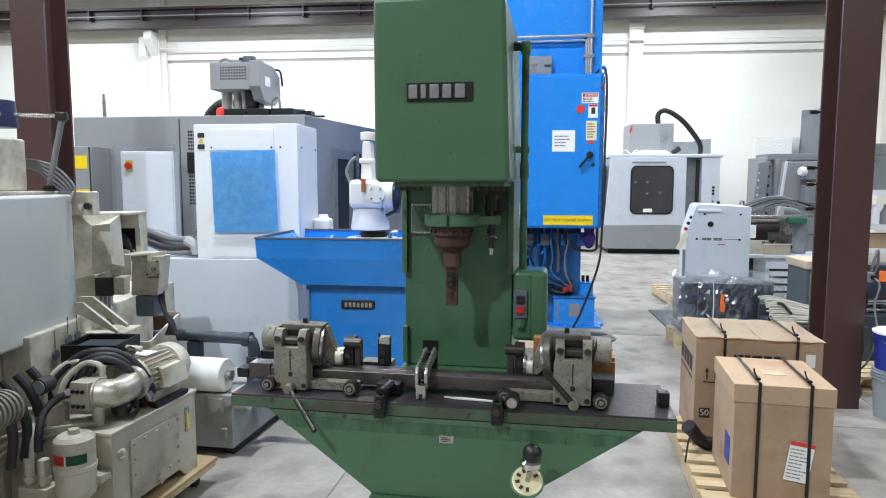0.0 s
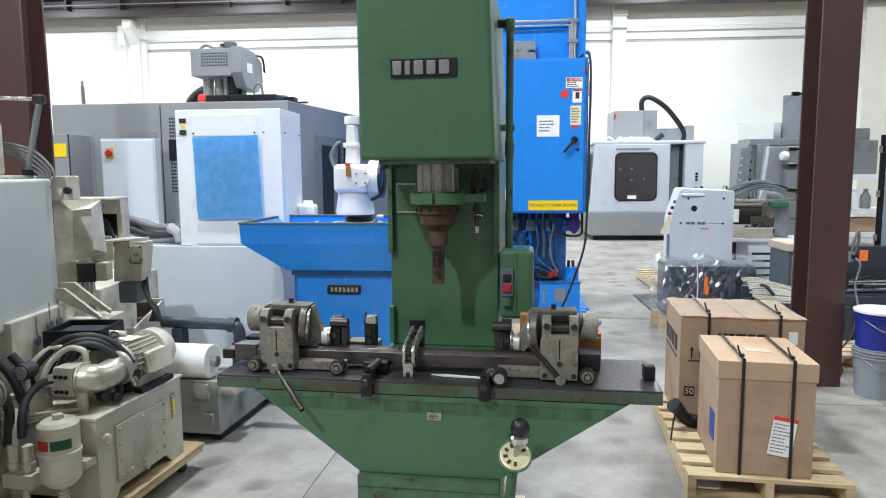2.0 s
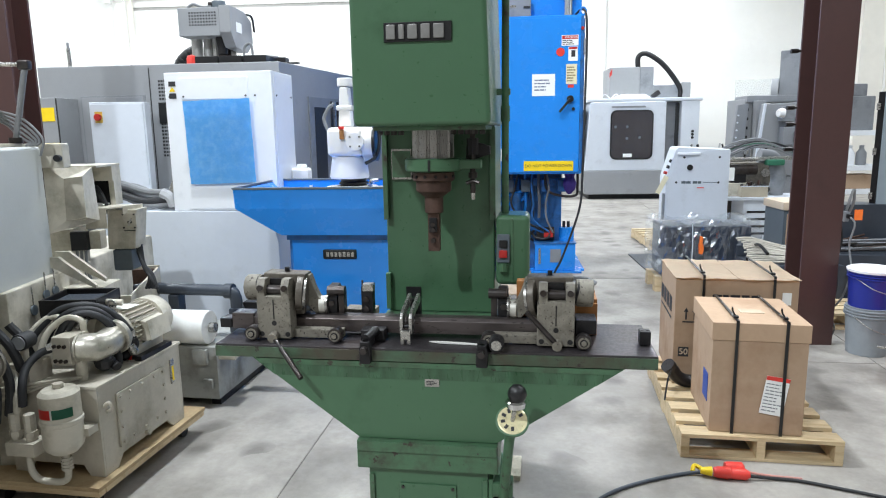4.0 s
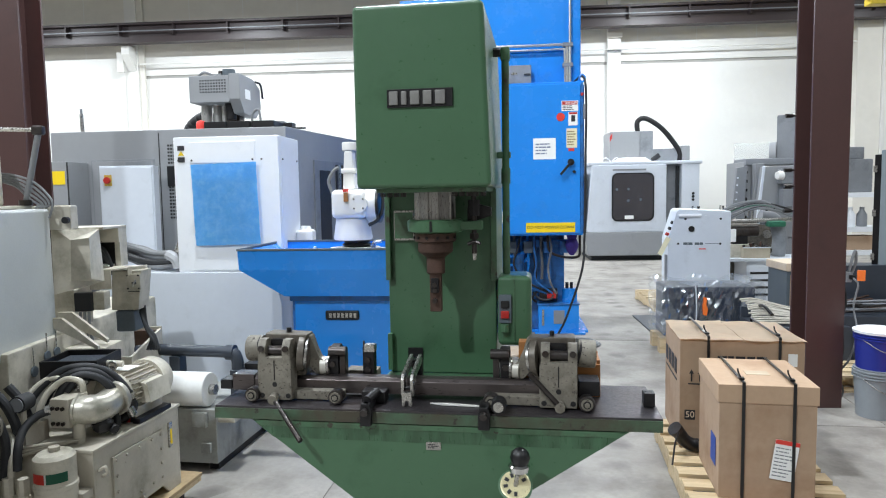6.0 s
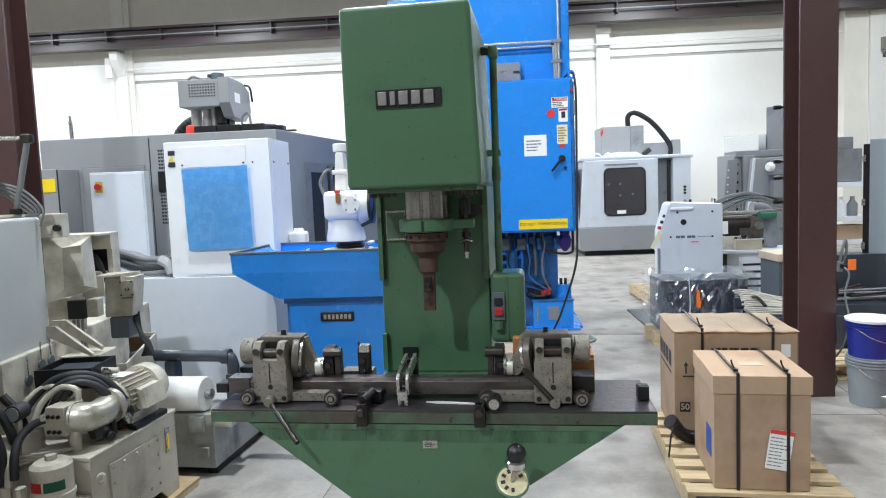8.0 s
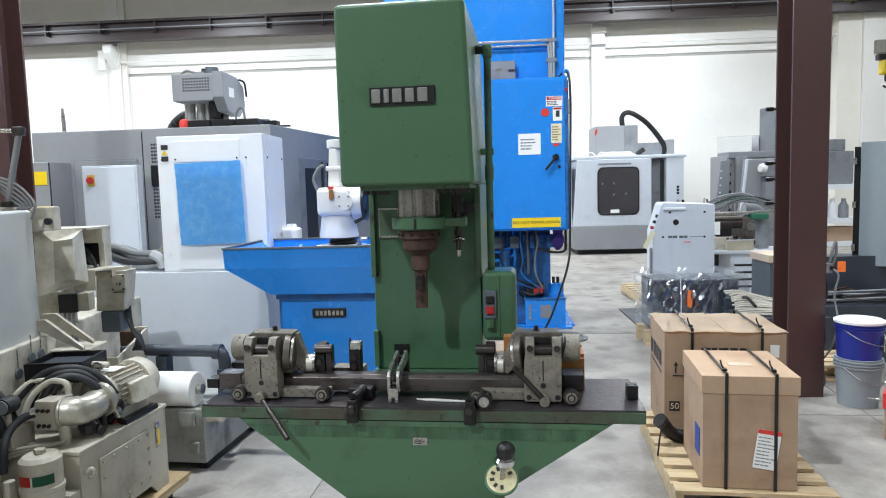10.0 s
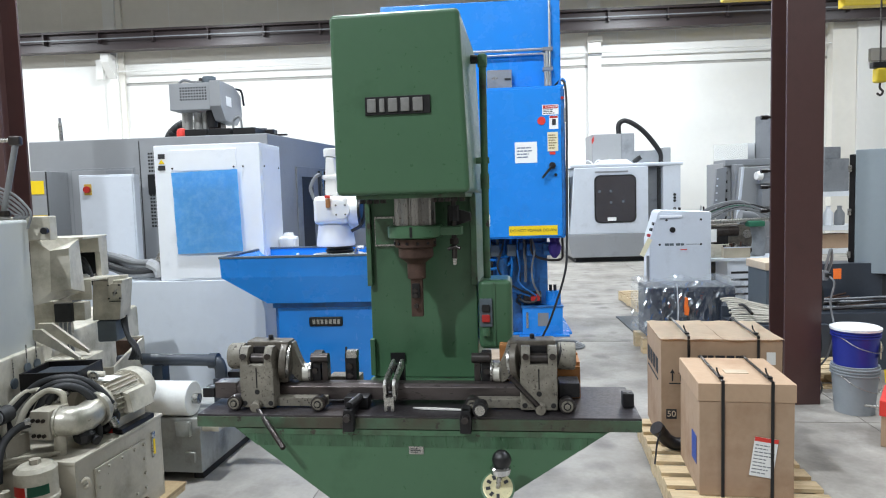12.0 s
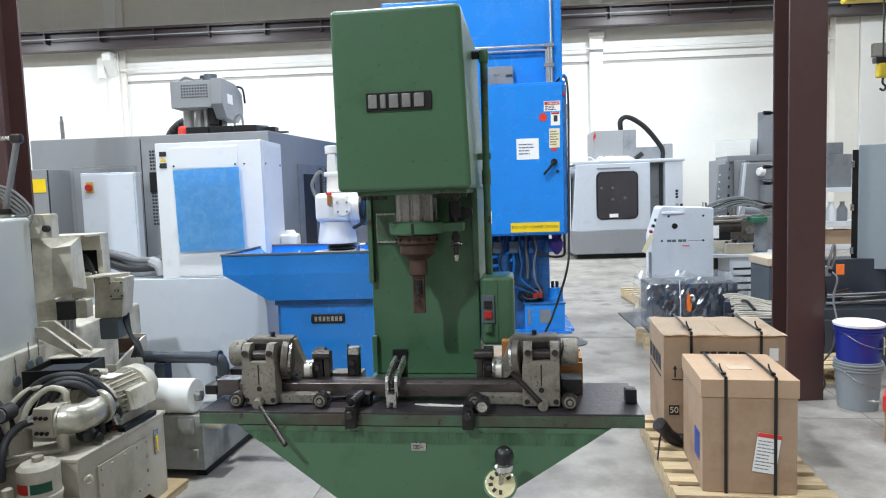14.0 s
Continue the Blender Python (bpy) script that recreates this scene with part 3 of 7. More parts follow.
part("rod_wing", tube(B(), [(0.105, 0.32, 1.395), (0.128, 0.325, 1.405), (0.152, 0.32, 1.398)], 0.007, 8), DARK_STEEL, rod)
part("rod_tip", cyl(B(), (0.128, 0.335, 1.335), (0.128, 0.335, 1.36), 0.006, 0.009, 10), STEEL, rod)
gauge = part("scale_window", box(B(), -0.212, -0.13, 0.488, 0.499, 1.40, 1.52, 0.002), STEEL, column, "small framed scale window")
part("scale_face", box(B(), -0.208, -0.134, 0.485, 0.4875, 1.408, 1.512), GREEN_WORN, gauge)
part("keeper_recess", box(B(), -0.165, -0.105, 0.492, 0.4995, 0.92, 0.96), BLACK, column)
# riser pipe and switch box
pipe = part("riser_pipe", tube(B(), [(0.238, 0.52, 1.26), (0.238, 0.52, 1.7), (0.239, 0.52, 2.10)], 0.0145, 14), GREEN_WORN, press, "dirty green riser pipe")
part("elbow", box(B(), 0.220, 0.258, 0.502, 0.538, 2.095, 2.15, 0.010), GREEN_WORN, pipe)
part("union", cyl(B(), (0.175, 0.52, 2.13), (0.2195, 0.52, 2.13), 0.017, n=6), BLACK_STEEL, pipe)
part("clip", box(B(), 0.19, 0.258, 0.51, 0.53, 1.72, 1.745, 0.004), GREEN_WORN, pipe)
part("coupling", cyl(B(), (0.238, 0.52, 1.62), (0.238, 0.52, 1.68), 0.018, n=14), GREEN_WORN, pipe)
sw = part("switch_box", box(B(), 0.205, 0.336, 0.44, 0.62, 0.985, 1.262, 0.022, 4), GREEN, press, "green switch box with push buttons")
sf = part("switch_frame", box(B(), 0.210, 0.260, 0.428, 0.4395, 1.078, 1.19, 0.004), SLATE, sw, "grey push button plate")
part("start_button", box(B(), 0.219, 0.251, 0.42, 0.4275, 1.138, 1.168, 0.004), BLACK, sf)
part("stop_button", box(B(), 0.219, 0.251, 0.418, 0.4275, 1.098, 1.128, 0.004), RED, sf, "square red stop button")
part("gland", cyl(B(), (0.235, 0.43, 1.045), (0.235, 0.43, 1.075), 0.016, n=10), GREEN_WORN, sw)
part("vee_groove", box(B(), 0.265, 0.272, 0.4355, 0.4405, 1.0, 1.25), GREEN_WORN, sw)
# joystick pole
stick = part("control_pole", cyl(B(), (0.254, 0.02, 0.30), (0.288, -0.085, 0.655), 0.017, n=14), GREEN_WORN, press, "green control pole with dial and knob")
part("pole_clamp", box(B(), 0.207, 0.29, 0.0, 0.07, 0.335, 0.385, 0.005), GREEN_WORN, stick)
part("pole_clamp", box(B(), 0.222, 0.285, 0.005, 0.06, 0.30, 0.33, 0.005), BLACK_STEEL, stick)
DIAL = look((0.291, -0.092, 0.658), (0.25, 0.5, 0.0))
bm = lathe(B(), [(0.044, 0.0), (0.049, 0.006), (0.049, 0.012), (0.043, 0.016)], 32, DIAL)
dial = part("dial", bm, mat("cream_enamel", rgb("d9cfa6"), 0.3, 0.2, var=0.15, scale=30), stick, "cream notched dial")
bm = B()
for k in range(7):
    box(bm, 0.024, 0.038, -0.005, 0.005, 0.0163, 0.018, 0, m=DIAL @ pose(0, 0, 0, 0, 0, 30 + 40 * k))
part("dial_mark", bm, INK, dial)
bm = lathe(B(), [(0.0495, 0.001), (0.054, 0.003), (0.054, 0.010), (0.0495, 0.0125)], 32, DIAL)
part("dial_rim", bm, GREEN_WORN, dial)
part("lever_stem", cyl(B(), (0.291, -0.10, 0.66), (0.305, -0.118, 0.745), 0.008, n=10), STEEL, stick)
part("lever_cup", lathe(B(), [(0.012, 0.0), (0.03, 0.012), (0.034, 0.03), (0.028, 0.036)], 24, pose(0.303, -0.116, 0.708)), CHROME, stick, "bright chrome cup")
part("knob", lathe(B(), [(0.012, -0.03), (0.026, -0.018), (0.0315, 0.0), (0.027, 0.016), (0.016, 0.027), (0.004, 0.0315)], 24, pose(0.307, -0.12, 0.765)), BLACK, stick, "glossy black ball knob")

# ---- fixtures on the table ----
TZ = 0.864
bar = thing("straightening_bar", "long dark steel bar lying on roller carriages", "steel bar", PRESS)
part("beam", prism(B(), [(0.118, 0.88), (0.182, 0.88), (0.182, 0.925), (0.170, 0.937), (0.130, 0.937), (0.118, 0.925)], "x", -0.715, 0.52, 0.002), BAR_STEEL, bar)
part("end_sleeve", box(B(), -0.745, -0.66, 0.114, 0.184, 0.882, 0.940, 0.004), BAR_STEEL, bar)
part("end_stop", box(B(), -0.79, -0.745, 0.11, 0.17, 0.885, 0.92, 0.003), BLACK_STEEL, bar)
part("end_stop_rod", cyl(B(), (-0.75, 0.14, 0.905), (-0.735, 0.14, 0.905), 0.012, n=10), DARK_STEEL, bar)
part("end_block", box(B(), 0.497, 0.567, 0.09, 0.185, 0.90, 0.95, 0.004), BLACK_STEEL, bar)

def carriage(s, x):
    """A roller carriage; s = 1 with its cup to the right, -1 mirrored."""
    c = thing("roller_carriage", "dirty pale chipped-paint cast roller carriage with a lever", "roller carriage", PRESS, group="roller carriages on the table")
    X = lambda a, b: (min(x + s * a, x + s * b), max(x + s * a, x + s * b))
    body = part("body", prism(B(), [(x - 0.063, 0.868), (x + 0.061, 0.868), (x + 0.061, 1.005), (x + 0.052, 1.022), (x - 0.054, 1.022), (x - 0.063, 1.005)], "y", 0.050, 0.112, 0.005), PALE_GREEN, c)
    part("body_groove", box(B(), x - 0.002, x + 0.0015, 0.0485, 0.0499, 0.94, 1.01), BLACK_STEEL, body)
    part("sole", box(B(), *X(-0.06, 0.24), 0.075, 0.117, 0.866, 0.898, 0.004), PALE_GREEN, c, "flat pale green sole bar")
    for a in (-0.046, 0.043):
        part("ear", prism(B(), [(0.052, 1.0), (0.112, 1.0), (0.120, 1.055), (0.098, 1.082), (0.068, 1.082), (0.050, 1.055)], "x", *X(a - 0.015, a + 0.015), 0.003), PALE_GREEN, body)
        part("ear_screw", cyl(B(), (x + s * a, 0.050, 1.052), (x + s * a, 0.043, 1.052), 0.011, n=12), DARK_STEEL, body)
    part("cross_pin", cyl(B(), (x - 0.045, 0.085, 1.038), (x + 0.045, 0.085, 1.038), 0.018, n=16), DARK_STEEL, body)
    part("dark_slot", box(B(), x - 0.028, x + 0.027, 0.100, 0.1145, 1.03, 1.075), BLACK_STEEL, body)
    part("rear_yoke", prism(B(), [(x - s * 0.05, 0.94), (x + s * 0.09, 0.94), (x + s * 0.10, 1.0), (x + s * 0.098, 1.090), (x - s * 0.06, 1.094)], "y", 0.115, 0.19, 0.008), GREASY, c)
    part("top_stud", cyl(B(), (x + s * 0.02, 0.15, 1.085), (x + s * 0.02, 0.15, 1.108), 0.009, n=6), BLACK_STEEL, c)
    part("stud_nut", cyl(B(), (x + s * 0.02, 0.15, 1.085), (x + s * 0.02, 0.15, 1.093), 0.015, n=6), DARK_STEEL, c)
    drum = part("end_drum", cyl(B(), (x - s * 0.125, 0.13, 1.035), (x - s * 0.066, 0.13, 1.037), 0.047, n=28, bev=0.006), PALE_GREEN, c, "round worn end drum")
    part("drum_band", cyl(B(), (x - s * 0.072, 0.13, 1.035), (x - s * 0.064, 0.13, 1.037), 0.0485, n=28), BLACK_STEEL, drum)
    part("drum_face", cyl(B(), (x - s * 0.1262, 0.13, 1.037), (x - s * 0.1240, 0.13, 1.037), 0.034, n=24), GREASY, drum)
    part("cup_disc", cyl(B(), (x + s * 0.063, 0.125, 1.02), (x + s * 0.086, 0.13, 1.018), 0.064, n=32, bev=0.003), GREASY, c, "round worn steel cup disc")
    part("cup_rim", cyl(B(), (x + s * 0.086, 0.13, 1.018), (x + s * 0.094, 0.132, 1.017), 0.057, n=32), STEEL, c)
    part("bowed_arm", prism(B(), [(x + s * 0.078, 1.088), (x + s * 0.104, 1.080), (x + s * 0.118, 1.035), (x + s * 0.134, 1.000), (x + s * 0.150, 0.990), (x + s * 0.158, 0.998), (x + s * 0.160, 0.940), (x + s * 0.118, 0.938), (x + s * 0.085, 0.975)], "y", 0.145, 0.185, 0.004), PALE_GREEN, c)
    part("sleeve", cyl(B(), (x + s * 0.130, 0.165, 0.966), (x + s * 0.162, 0.17, 0.966), 0.033, n=20, bev=0.003), mat("worn_white_sleeve", rgb("c9c6bd"), 0.4, 0.2, var=0.15, scale=25) if s > 0 else bpy.data.materials["worn_white_sleeve"], c, "worn white sleeve")
    part("collar", cyl(B(), (x + s * 0.158, 0.17, 0.970), (x + s * 0.168, 0.17, 0.970), 0.038, n=20, bev=0.002), STEEL, c)
    jaw = part("jaw", prism(B(), [(0.16, 0.90), (0.225, 0.90), (0.23, 1.02), (0.21, 1.04), (0.165, 1.035), (0.155, 0.99)], "x", *X(0.165, 0.20), 0.004), BLACK_STEEL, c, "dark notched jaw")
    part("jaw_roller", cyl(B(), (x + s * 0.168, 0.155, 1.022), (x + s * 0.232, 0.155, 1.022), 0.018, n=16), DARK_STEEL, jaw)
    part("jaw_plate", box(B(), *X(0.203, 0.225), 0.16, 0.20, 0.90, 1.01, 0.003), DARK_STEEL, jaw)
    part("jaw_bolt", cyl(B(), (x + s * 0.18, 0.154, 0.975), (x + s * 0.18, 0.146, 0.975), 0.011, n=8), DARK_STEEL, jaw)
    for a in (-0.080 if s > 0 else -0.091, 0.224):
        w = part("wheel", cyl(B(), (x + s * a, 0.032, 0.889), (x + s * a, 0.070, 0.889), 0.0265, n=28, bev=0.004), DARK_STEEL, c)
        part("wheel_hub", cyl(B(), (x + s * a, 0.028, 0.889), (x + s * a, 0.0325, 0.889), 0.019, n=20), PALE_GREEN, w)
        part("wheel_ring", cyl(B(), (x + s * a, 0.0265, 0.889), (x + s * a, 0.0285, 0.889), 0.013, n=18), BLACK_STEEL, w)
        part("wheel_bolt", cyl(B(), (x + s * a, 0.022, 0.889), (x + s * a, 0.027, 0.889), 0.009, n=6), PALE_GREEN, w)
    for a, z in ((-0.047, 0.885), (0.048, 0.885), (0.0, 0.925)):
        part("hole_plug", cyl(B(), (x + s * a, 0.0505, z), (x + s * a, 0.0485, z), 0.009, n=14), BLACK, body)
    return c
cl = carriage(1, -0.555)
lv = part("lever", cyl(B(), (-0.552, 0.03, 0.878), (-0.416, -0.085, 0.775), 0.009, n=12, bev=0.002), DARK_STEEL, cl, "dark steel lever rod")
part("lever_boss", cyl(B(), (-0.555, 0.049, 0.882), (-0.552, 0.015, 0.878), 0.017, n=12), PALE_GREEN, lv)
crr = carriage(-1, 0.43)
lv = part("lever", cyl(B(), (0.433, 0.028, 0.882), (0.335, -0.02, 1.003), 0.009, n=12, bev=0.002), DARK_STEEL, crr, "dark steel lever rod")
part("lever_boss", cyl(B(), (0.435, 0.049, 0.880), (0.433, 0.014, 0.880), 0.017, n=12), PALE_GREEN, lv)

st = thing("tool_post", "small black upright tool post with bolts", "tool post", PRESS)
part("post", box(B(), -0.282, -0.238, 0.22, 0.26, TZ, 1.025, 0.004), BLACK_STEEL, st)
part("post_cap", box(B(), -0.276, -0.234, 0.214, 0.25, 1.005, 1.034, 0.004), STEEL, st)
part("post_pin", cyl(B(), (-0.278, 0.23, 1.025), (-0.278, 0.23, 1.045), 0.004, n=8), DARK_STEEL, st)
for z in (0.94, 0.975):
    part("bolt", cyl(B(), (-0.262, 0.22, z), (-0.262, 0.212, z), 0.011, n=12), DARK_STEEL, st)
part("foot", box(B(), -0.36, -0.24, 0.262, 0.33, TZ, 0.925, 0.004), PALE_GREEN, st)
sp = thing("spacer_block", "dark steel spacer block lying on the table", "steel block", PRESS)
part("block", box(B(), -0.245, -0.16, 0.06, 0.115, TZ, 0.905, 0.004), BLACK_STEEL, sp)

def clamp(x, r):
    c = thing("edge_clamp", "black steel edge clamp hooked over the table rim", "clamp", PRESS, group="clamps on the table rim")
    part("hook", prism(B(), [(x - 0.019, 0.815), (x + 0.019, 0.815), (x + 0.021, 0.87), (x + 0.012, 0.892), (x - 0.012, 0.892), (x - 0.019, 0.87)], "y", -0.038, -0.0095, 0.004), BLACK_STEEL, c)
    part("top_arm", box(B(), x - 0.016, x + 0.016, -0.034, 0.055, TZ, 0.892, 0.004), BLACK_STEEL, c)
    part("screw", cyl(B(), (x, -0.038, 0.868), (x, -0.055, 0.865), 0.012, n=12), DARK_STEEL, c)
    if r:
        part("roller", cyl(B(), (x + 0.047, -0.022, 0.890), (x + 0.047, 0.03, 0.890), 0.025, n=24, bev=0.003), BLACK_STEEL, c)
        part("roller_face", cyl(B(), (x + 0.047, -0.026, 0.890), (x + 0.047, -0.0215, 0.890), 0.017, n=20), STEEL, c)
    else:
        part("roller", cyl(B(), (x + 0.0, -0.01, 0.896), (x + 0.02, 0.055, 0.908), 0.015, n=16), BLACK_STEEL, c)
    return c
clamp(-0.207, False)
clamp(0.188, True)

gz = thing("gauge_fork", "pale double-plate gauge fork straddling the bar", "gauge", PRESS)
for x in (-0.098, -0.066):
    part("plate", prism(B(), [(0.055, 0.895), (0.085, 0.895), (0.098, 0.945), (0.23, 0.965), (0.23, 1.0), (0.215, 1.0), (0.07, 0.968), (0.055, 0.95)], "x", x - 0.006, x + 0.006, 0.002), STEEL, gz)
part("leg", prism(B(), [(-0.097, TZ), (-0.086, TZ), (-0.086, 0.882), (-0.074, 0.882), (-0.074, TZ), (-0.063, TZ), (-0.063, 0.912), (-0.097, 0.912)], "y", 0.035, 0.050, 0.001), STEEL, gz)
part("pin", cyl(B(), (-0.106, 0.07, 0.92), (-0.058, 0.07, 0.92), 0.007, n=10), BLACK_STEEL, gz)
part("back_block", box(B(), -0.10, -0.06, 0.232, 0.262, TZ, 0.975, 0.004), BLACK_STEEL, gz)
solid("feeler_tool", prism(B(), [(-0.005, 0.075), (0.035, 0.06), (0.165, 0.052), (0.165, 0.062), (0.05, 0.078)], "z", TZ, TZ + 0.004), mat("white_painted_steel", rgb("e5e5df"), 0.4, var=0.05), "flat white hand tool lying on the table", "hand tool", PRESS)
sb = thing("steel_cube", "small black drilled steel block on the table", "steel block", PRESS)
part("block", box(B(), 0.710, 0.747, 0.10, 0.145, TZ, 0.912, 0.003), BLACK_STEEL, sb)
for x in (0.72, 0.737):
    part("hole", cyl(B(), (x, 0.122, 0.9125), (x, 0.122, 0.9135), 0.006, n=12), BLACK, sb)


# ---- cartons on a pallet ----
PAL = pose(1.225, 3.005, 0, 0, 0, -10.9)
def pallet(name, label, w, l, m, h=0.135, nb=7, group=""):
    p = thing(name, label, "pallet", m, group)
    one = None
    for k in range(nb):
        y = k * (l - 0.1) / (nb - 1)
        part("deck_board", box(B(), 0, w, y, y + 0.1, h - 0.02, h, 0.002), PINE, p)
    for k in range(3):
        x = k * (w - 0.04) / 2
        part("stringer", box(B(), x, x + 0.04, 0.003, l - 0.003, 0.016, h - 0.0205, 0.002), PINE, p)
    for y in (0.004, l / 2 - 0.05, l - 0.104):
        part("bottom_board", box(B(), 0, w, y, y + 0.1, 0, 0.0155, 0.002), PINE, p)
    return p
pallet("wooden_pallet", "raw pine pallet carrying two strapped cartons", 0.735, 1.16, PAL, h=0.125, nb=8)

def carton(name, label, w, d, h, m, lid):
    c = thing(name, label, "carton", m)
    part("body", box(B(), 0, w, 0, d, 0, h, 0.006), CARD, c)
    if lid:
        part("lid", box(B(), -0.006, w + 0.006, -0.006, d + 0.006, h - lid, h + 0.006, 0.004), CARD_LID, c, "tan cardboard lid")
    return c

def strap(c, x, d, z0, h, t=0.0045):
    b = box(B(), x - 0.007, x + 0.007, -0.012, -0.0075, z0, h + 0.012)
    box(b, x - 0.007, x + 0.007, -0.012, d + 0.012, h + 0.0085, h + 0.012)
    box(b, x - 0.007, x + 0.007, d + 0.0075, d + 0.012, z0, h + 0.012)
    part("strap", b, BLACK, c, "black plastic packing strap")
    part("strap_seal", box(B(), x - 0.012, x + 0.012, 0.03, 0.06, h + 0.012, h + 0.022, 0.002), BLACK, c)
    part("strap_tail", tube(B(), [(x, 0.05, h + 0.018), (x - 0.01, 0.06, h + 0.04), (x - 0.015, 0.055, h + 0.06)], 0.004, 6), BLACK, c)

A = carton("strapped_carton", "brown cardboard carton with a lid and black straps", 0.425, 0.50, 0.545, pose(1.362, 3.023, 0.126, 0, 0, -12.6), 0.082)
strap(A, 0.105, 0.50, -0.03, 0.552)
strap(A, 0.325, 0.50, -0.03, 0.552)
lab = part("shipping_label", box(B(), 0.235, 0.340, -0.0085, -0.0065, 0.105, 0.295, 0.0), PAPER, A, "white shipping label with a red header")
part("label_header", box(B(), 0.235, 0.340, -0.0105, -0.0087, 0.275, 0.295), RED_PLASTIC, lab)
lab.matrix_local = pose(0.2875, 0, 0.20, 0, 8, 0) @ pose(-0.2875, 0, -0.20)
part("label_print", bars(B(), 0.242, 0.332, 0.115, 0.265, -0.0087, 9, 3, 0.3), GREY_MID, lab)
part("tape", box(B(), 0.16, 0.27, 0.18, 0.25, 0.5515, 0.5535), TAPE, A, "glossy strip of clear tape")
part("side_mark", box(B(), -0.003, -0.0008, 0.06, 0.17, 0.13, 0.27), mat("blue_print", rgb("2f4d9e"), 0.6), A)

C = carton("large_carton", "large weathered cardboard carton with black straps", 0.65, 0.55, 0.62, pose(1.415, 3.65, 0.126, 0, 0, -12.0), 0)
def flap(x0, x1, y0, y1, z, seed):
    """A sheet of card, slightly buckled, with a lifted front edge."""
    rnd = random.Random(seed)
    t = bmesh.new()
    n = 9
    G = [[t.verts.new((x0 + (x1 - x0) * i / n + rnd.uniform(-.003, .003), y0 + (y1 - y0) * j / n + (rnd.uniform(-.008, .004) if j in (0, n) else 0), z + rnd.uniform(0, 0.006) + (0.004 * math.sin(i * 1.1 + seed) ** 2 if j == 0 else 0))) for j in range(n + 1)] for i in range(n + 1)]
    for i in range(n):
        for j in range(n):
            t.faces.new((G[i][j], G[i + 1][j], G[i + 1][j + 1], G[i][j + 1]))
    bmesh.ops.solidify(t, geom=t.faces[:], thickness=0.004)
    return t
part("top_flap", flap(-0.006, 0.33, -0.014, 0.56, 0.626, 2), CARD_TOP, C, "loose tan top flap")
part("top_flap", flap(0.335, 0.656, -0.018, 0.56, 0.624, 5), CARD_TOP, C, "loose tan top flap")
for x in (0.15, 0.52):
    strap(C, x, 0.57, -0.03, 0.636)
bm = B()
for k in range(2):
    x = 0.05 + k * 0.045
    box(bm, x + 0.009, x + 0.017, -0.0022, -0.0006, 0.385, 0.43)
    prism(bm, [(x, 0.43), (x + 0.026, 0.43), (x + 0.013, 0.455)], "y", -0.0022, -0.0006)
box(bm, 0.045, 0.125, -0.0022, -0.0006, 0.368, 0.375)
part("arrow_mark", bm, INK, C)
bm = B()
for k, (a, w) in enumerate(((0.20, 0.05), (0.255, 0.03), (0.295, 0.05), (0.355, 0.04), (0.405, 0.05))):
    box(bm, a, a + w, -0.0022, -0.0006, 0.475, 0.535, 0)
part("print_bar", bm, INK, C)
bm = B()
for k in range(4):
    box(bm, -0.0022, -0.0006, 0.10 + 0.11 * k, 0.18 + 0.11 * k, 0.40, 0.49)
box(bm, -0.0022, -0.0006, 0.10, 0.50, 0.36, 0.372)
part("print_bar", bm, INK, C)
part("label", box(B(), 0.565, 0.612, -0.003, -0.0006, 0.485, 0.555), PAPER, C)
stamp = part("stamp_mark", box(B(), 0.028, 0.085, -0.0022, -0.0006, 0.165, 0.222), INK, C)
letters("50", 0.050, CARD_TOP, stamp, pose(0.0565, -0.0032, 0.1935, 90, 0, 0))


# ---- hydraulic power unit on a dolly ----
HU = pose(-1.396, 2.714, 0.14, 0, 0, -11.7)
dolly = thing("dolly", "plywood sheet on a low caster dolly", "dolly", HU)
part("sheet", box(B(), -1.05, 0.035, -0.09, 0.76, -0.018, 0.0, 0.002), PLY, dolly, "stained plywood sheet")
part("edge_board", box(B(), -1.05, 0.03, -0.085, -0.045, -0.045, -0.0185, 0.002), PINE, dolly)
part("edge_board", box(B(), -0.012, 0.03, -0.04, 0.755, -0.045, -0.0185, 0.002), PINE, dolly)
for x in (-0.06, -0.50, -0.95):
    for y in (0.0, 0.68):
        w = part("caster", cyl(B(), (x - 0.016, y, -0.107), (x + 0.016, y, -0.107), 0.033, n=18, bev=0.004), BLACK, dolly)
        part("fork", box(B(), x - 0.022, x + 0.022, y - 0.02, y + 0.02, -0.08, -0.0455, 0.003), STEEL, w)

hu = thing("hydraulic_power_unit", "oily grey-beige hydraulic power unit with a bolted tank", "hydraulic unit", HU)
tank = part("tank", box(B(), -0.426, -0.014, 0.012, 0.608, 0.05, 0.3945), TANK, hu, "oily putty-coloured steel tank")
END = [(-0.44, 0), (-0.37, 0), (-0.34, 0.05), (-0.10, 0.05), (-0.07, 0), (0, 0), (0, 0.395), (-0.44, 0.395)]
SIDE = [(0.012, 0), (0.09, 0), (0.13, 0.05), (0.47, 0.05), (0.52, 0), (0.608, 0), (0.608, 0.395), (0.012, 0.395)]
part("end_plate", prism(B(), END, "y", 0.0, 0.0118, 0.002), TANK, tank)
part("end_plate", prism(B(), END, "y", 0.6082, 0.62, 0.002), TANK, tank)
part("side_plate", prism(B(), SIDE, "x", -0.0138, 0.0, 0.002), TANK, tank)
part("side_plate", prism(B(), SIDE, "x", -0.44, -0.4262, 0.002), TANK, tank)
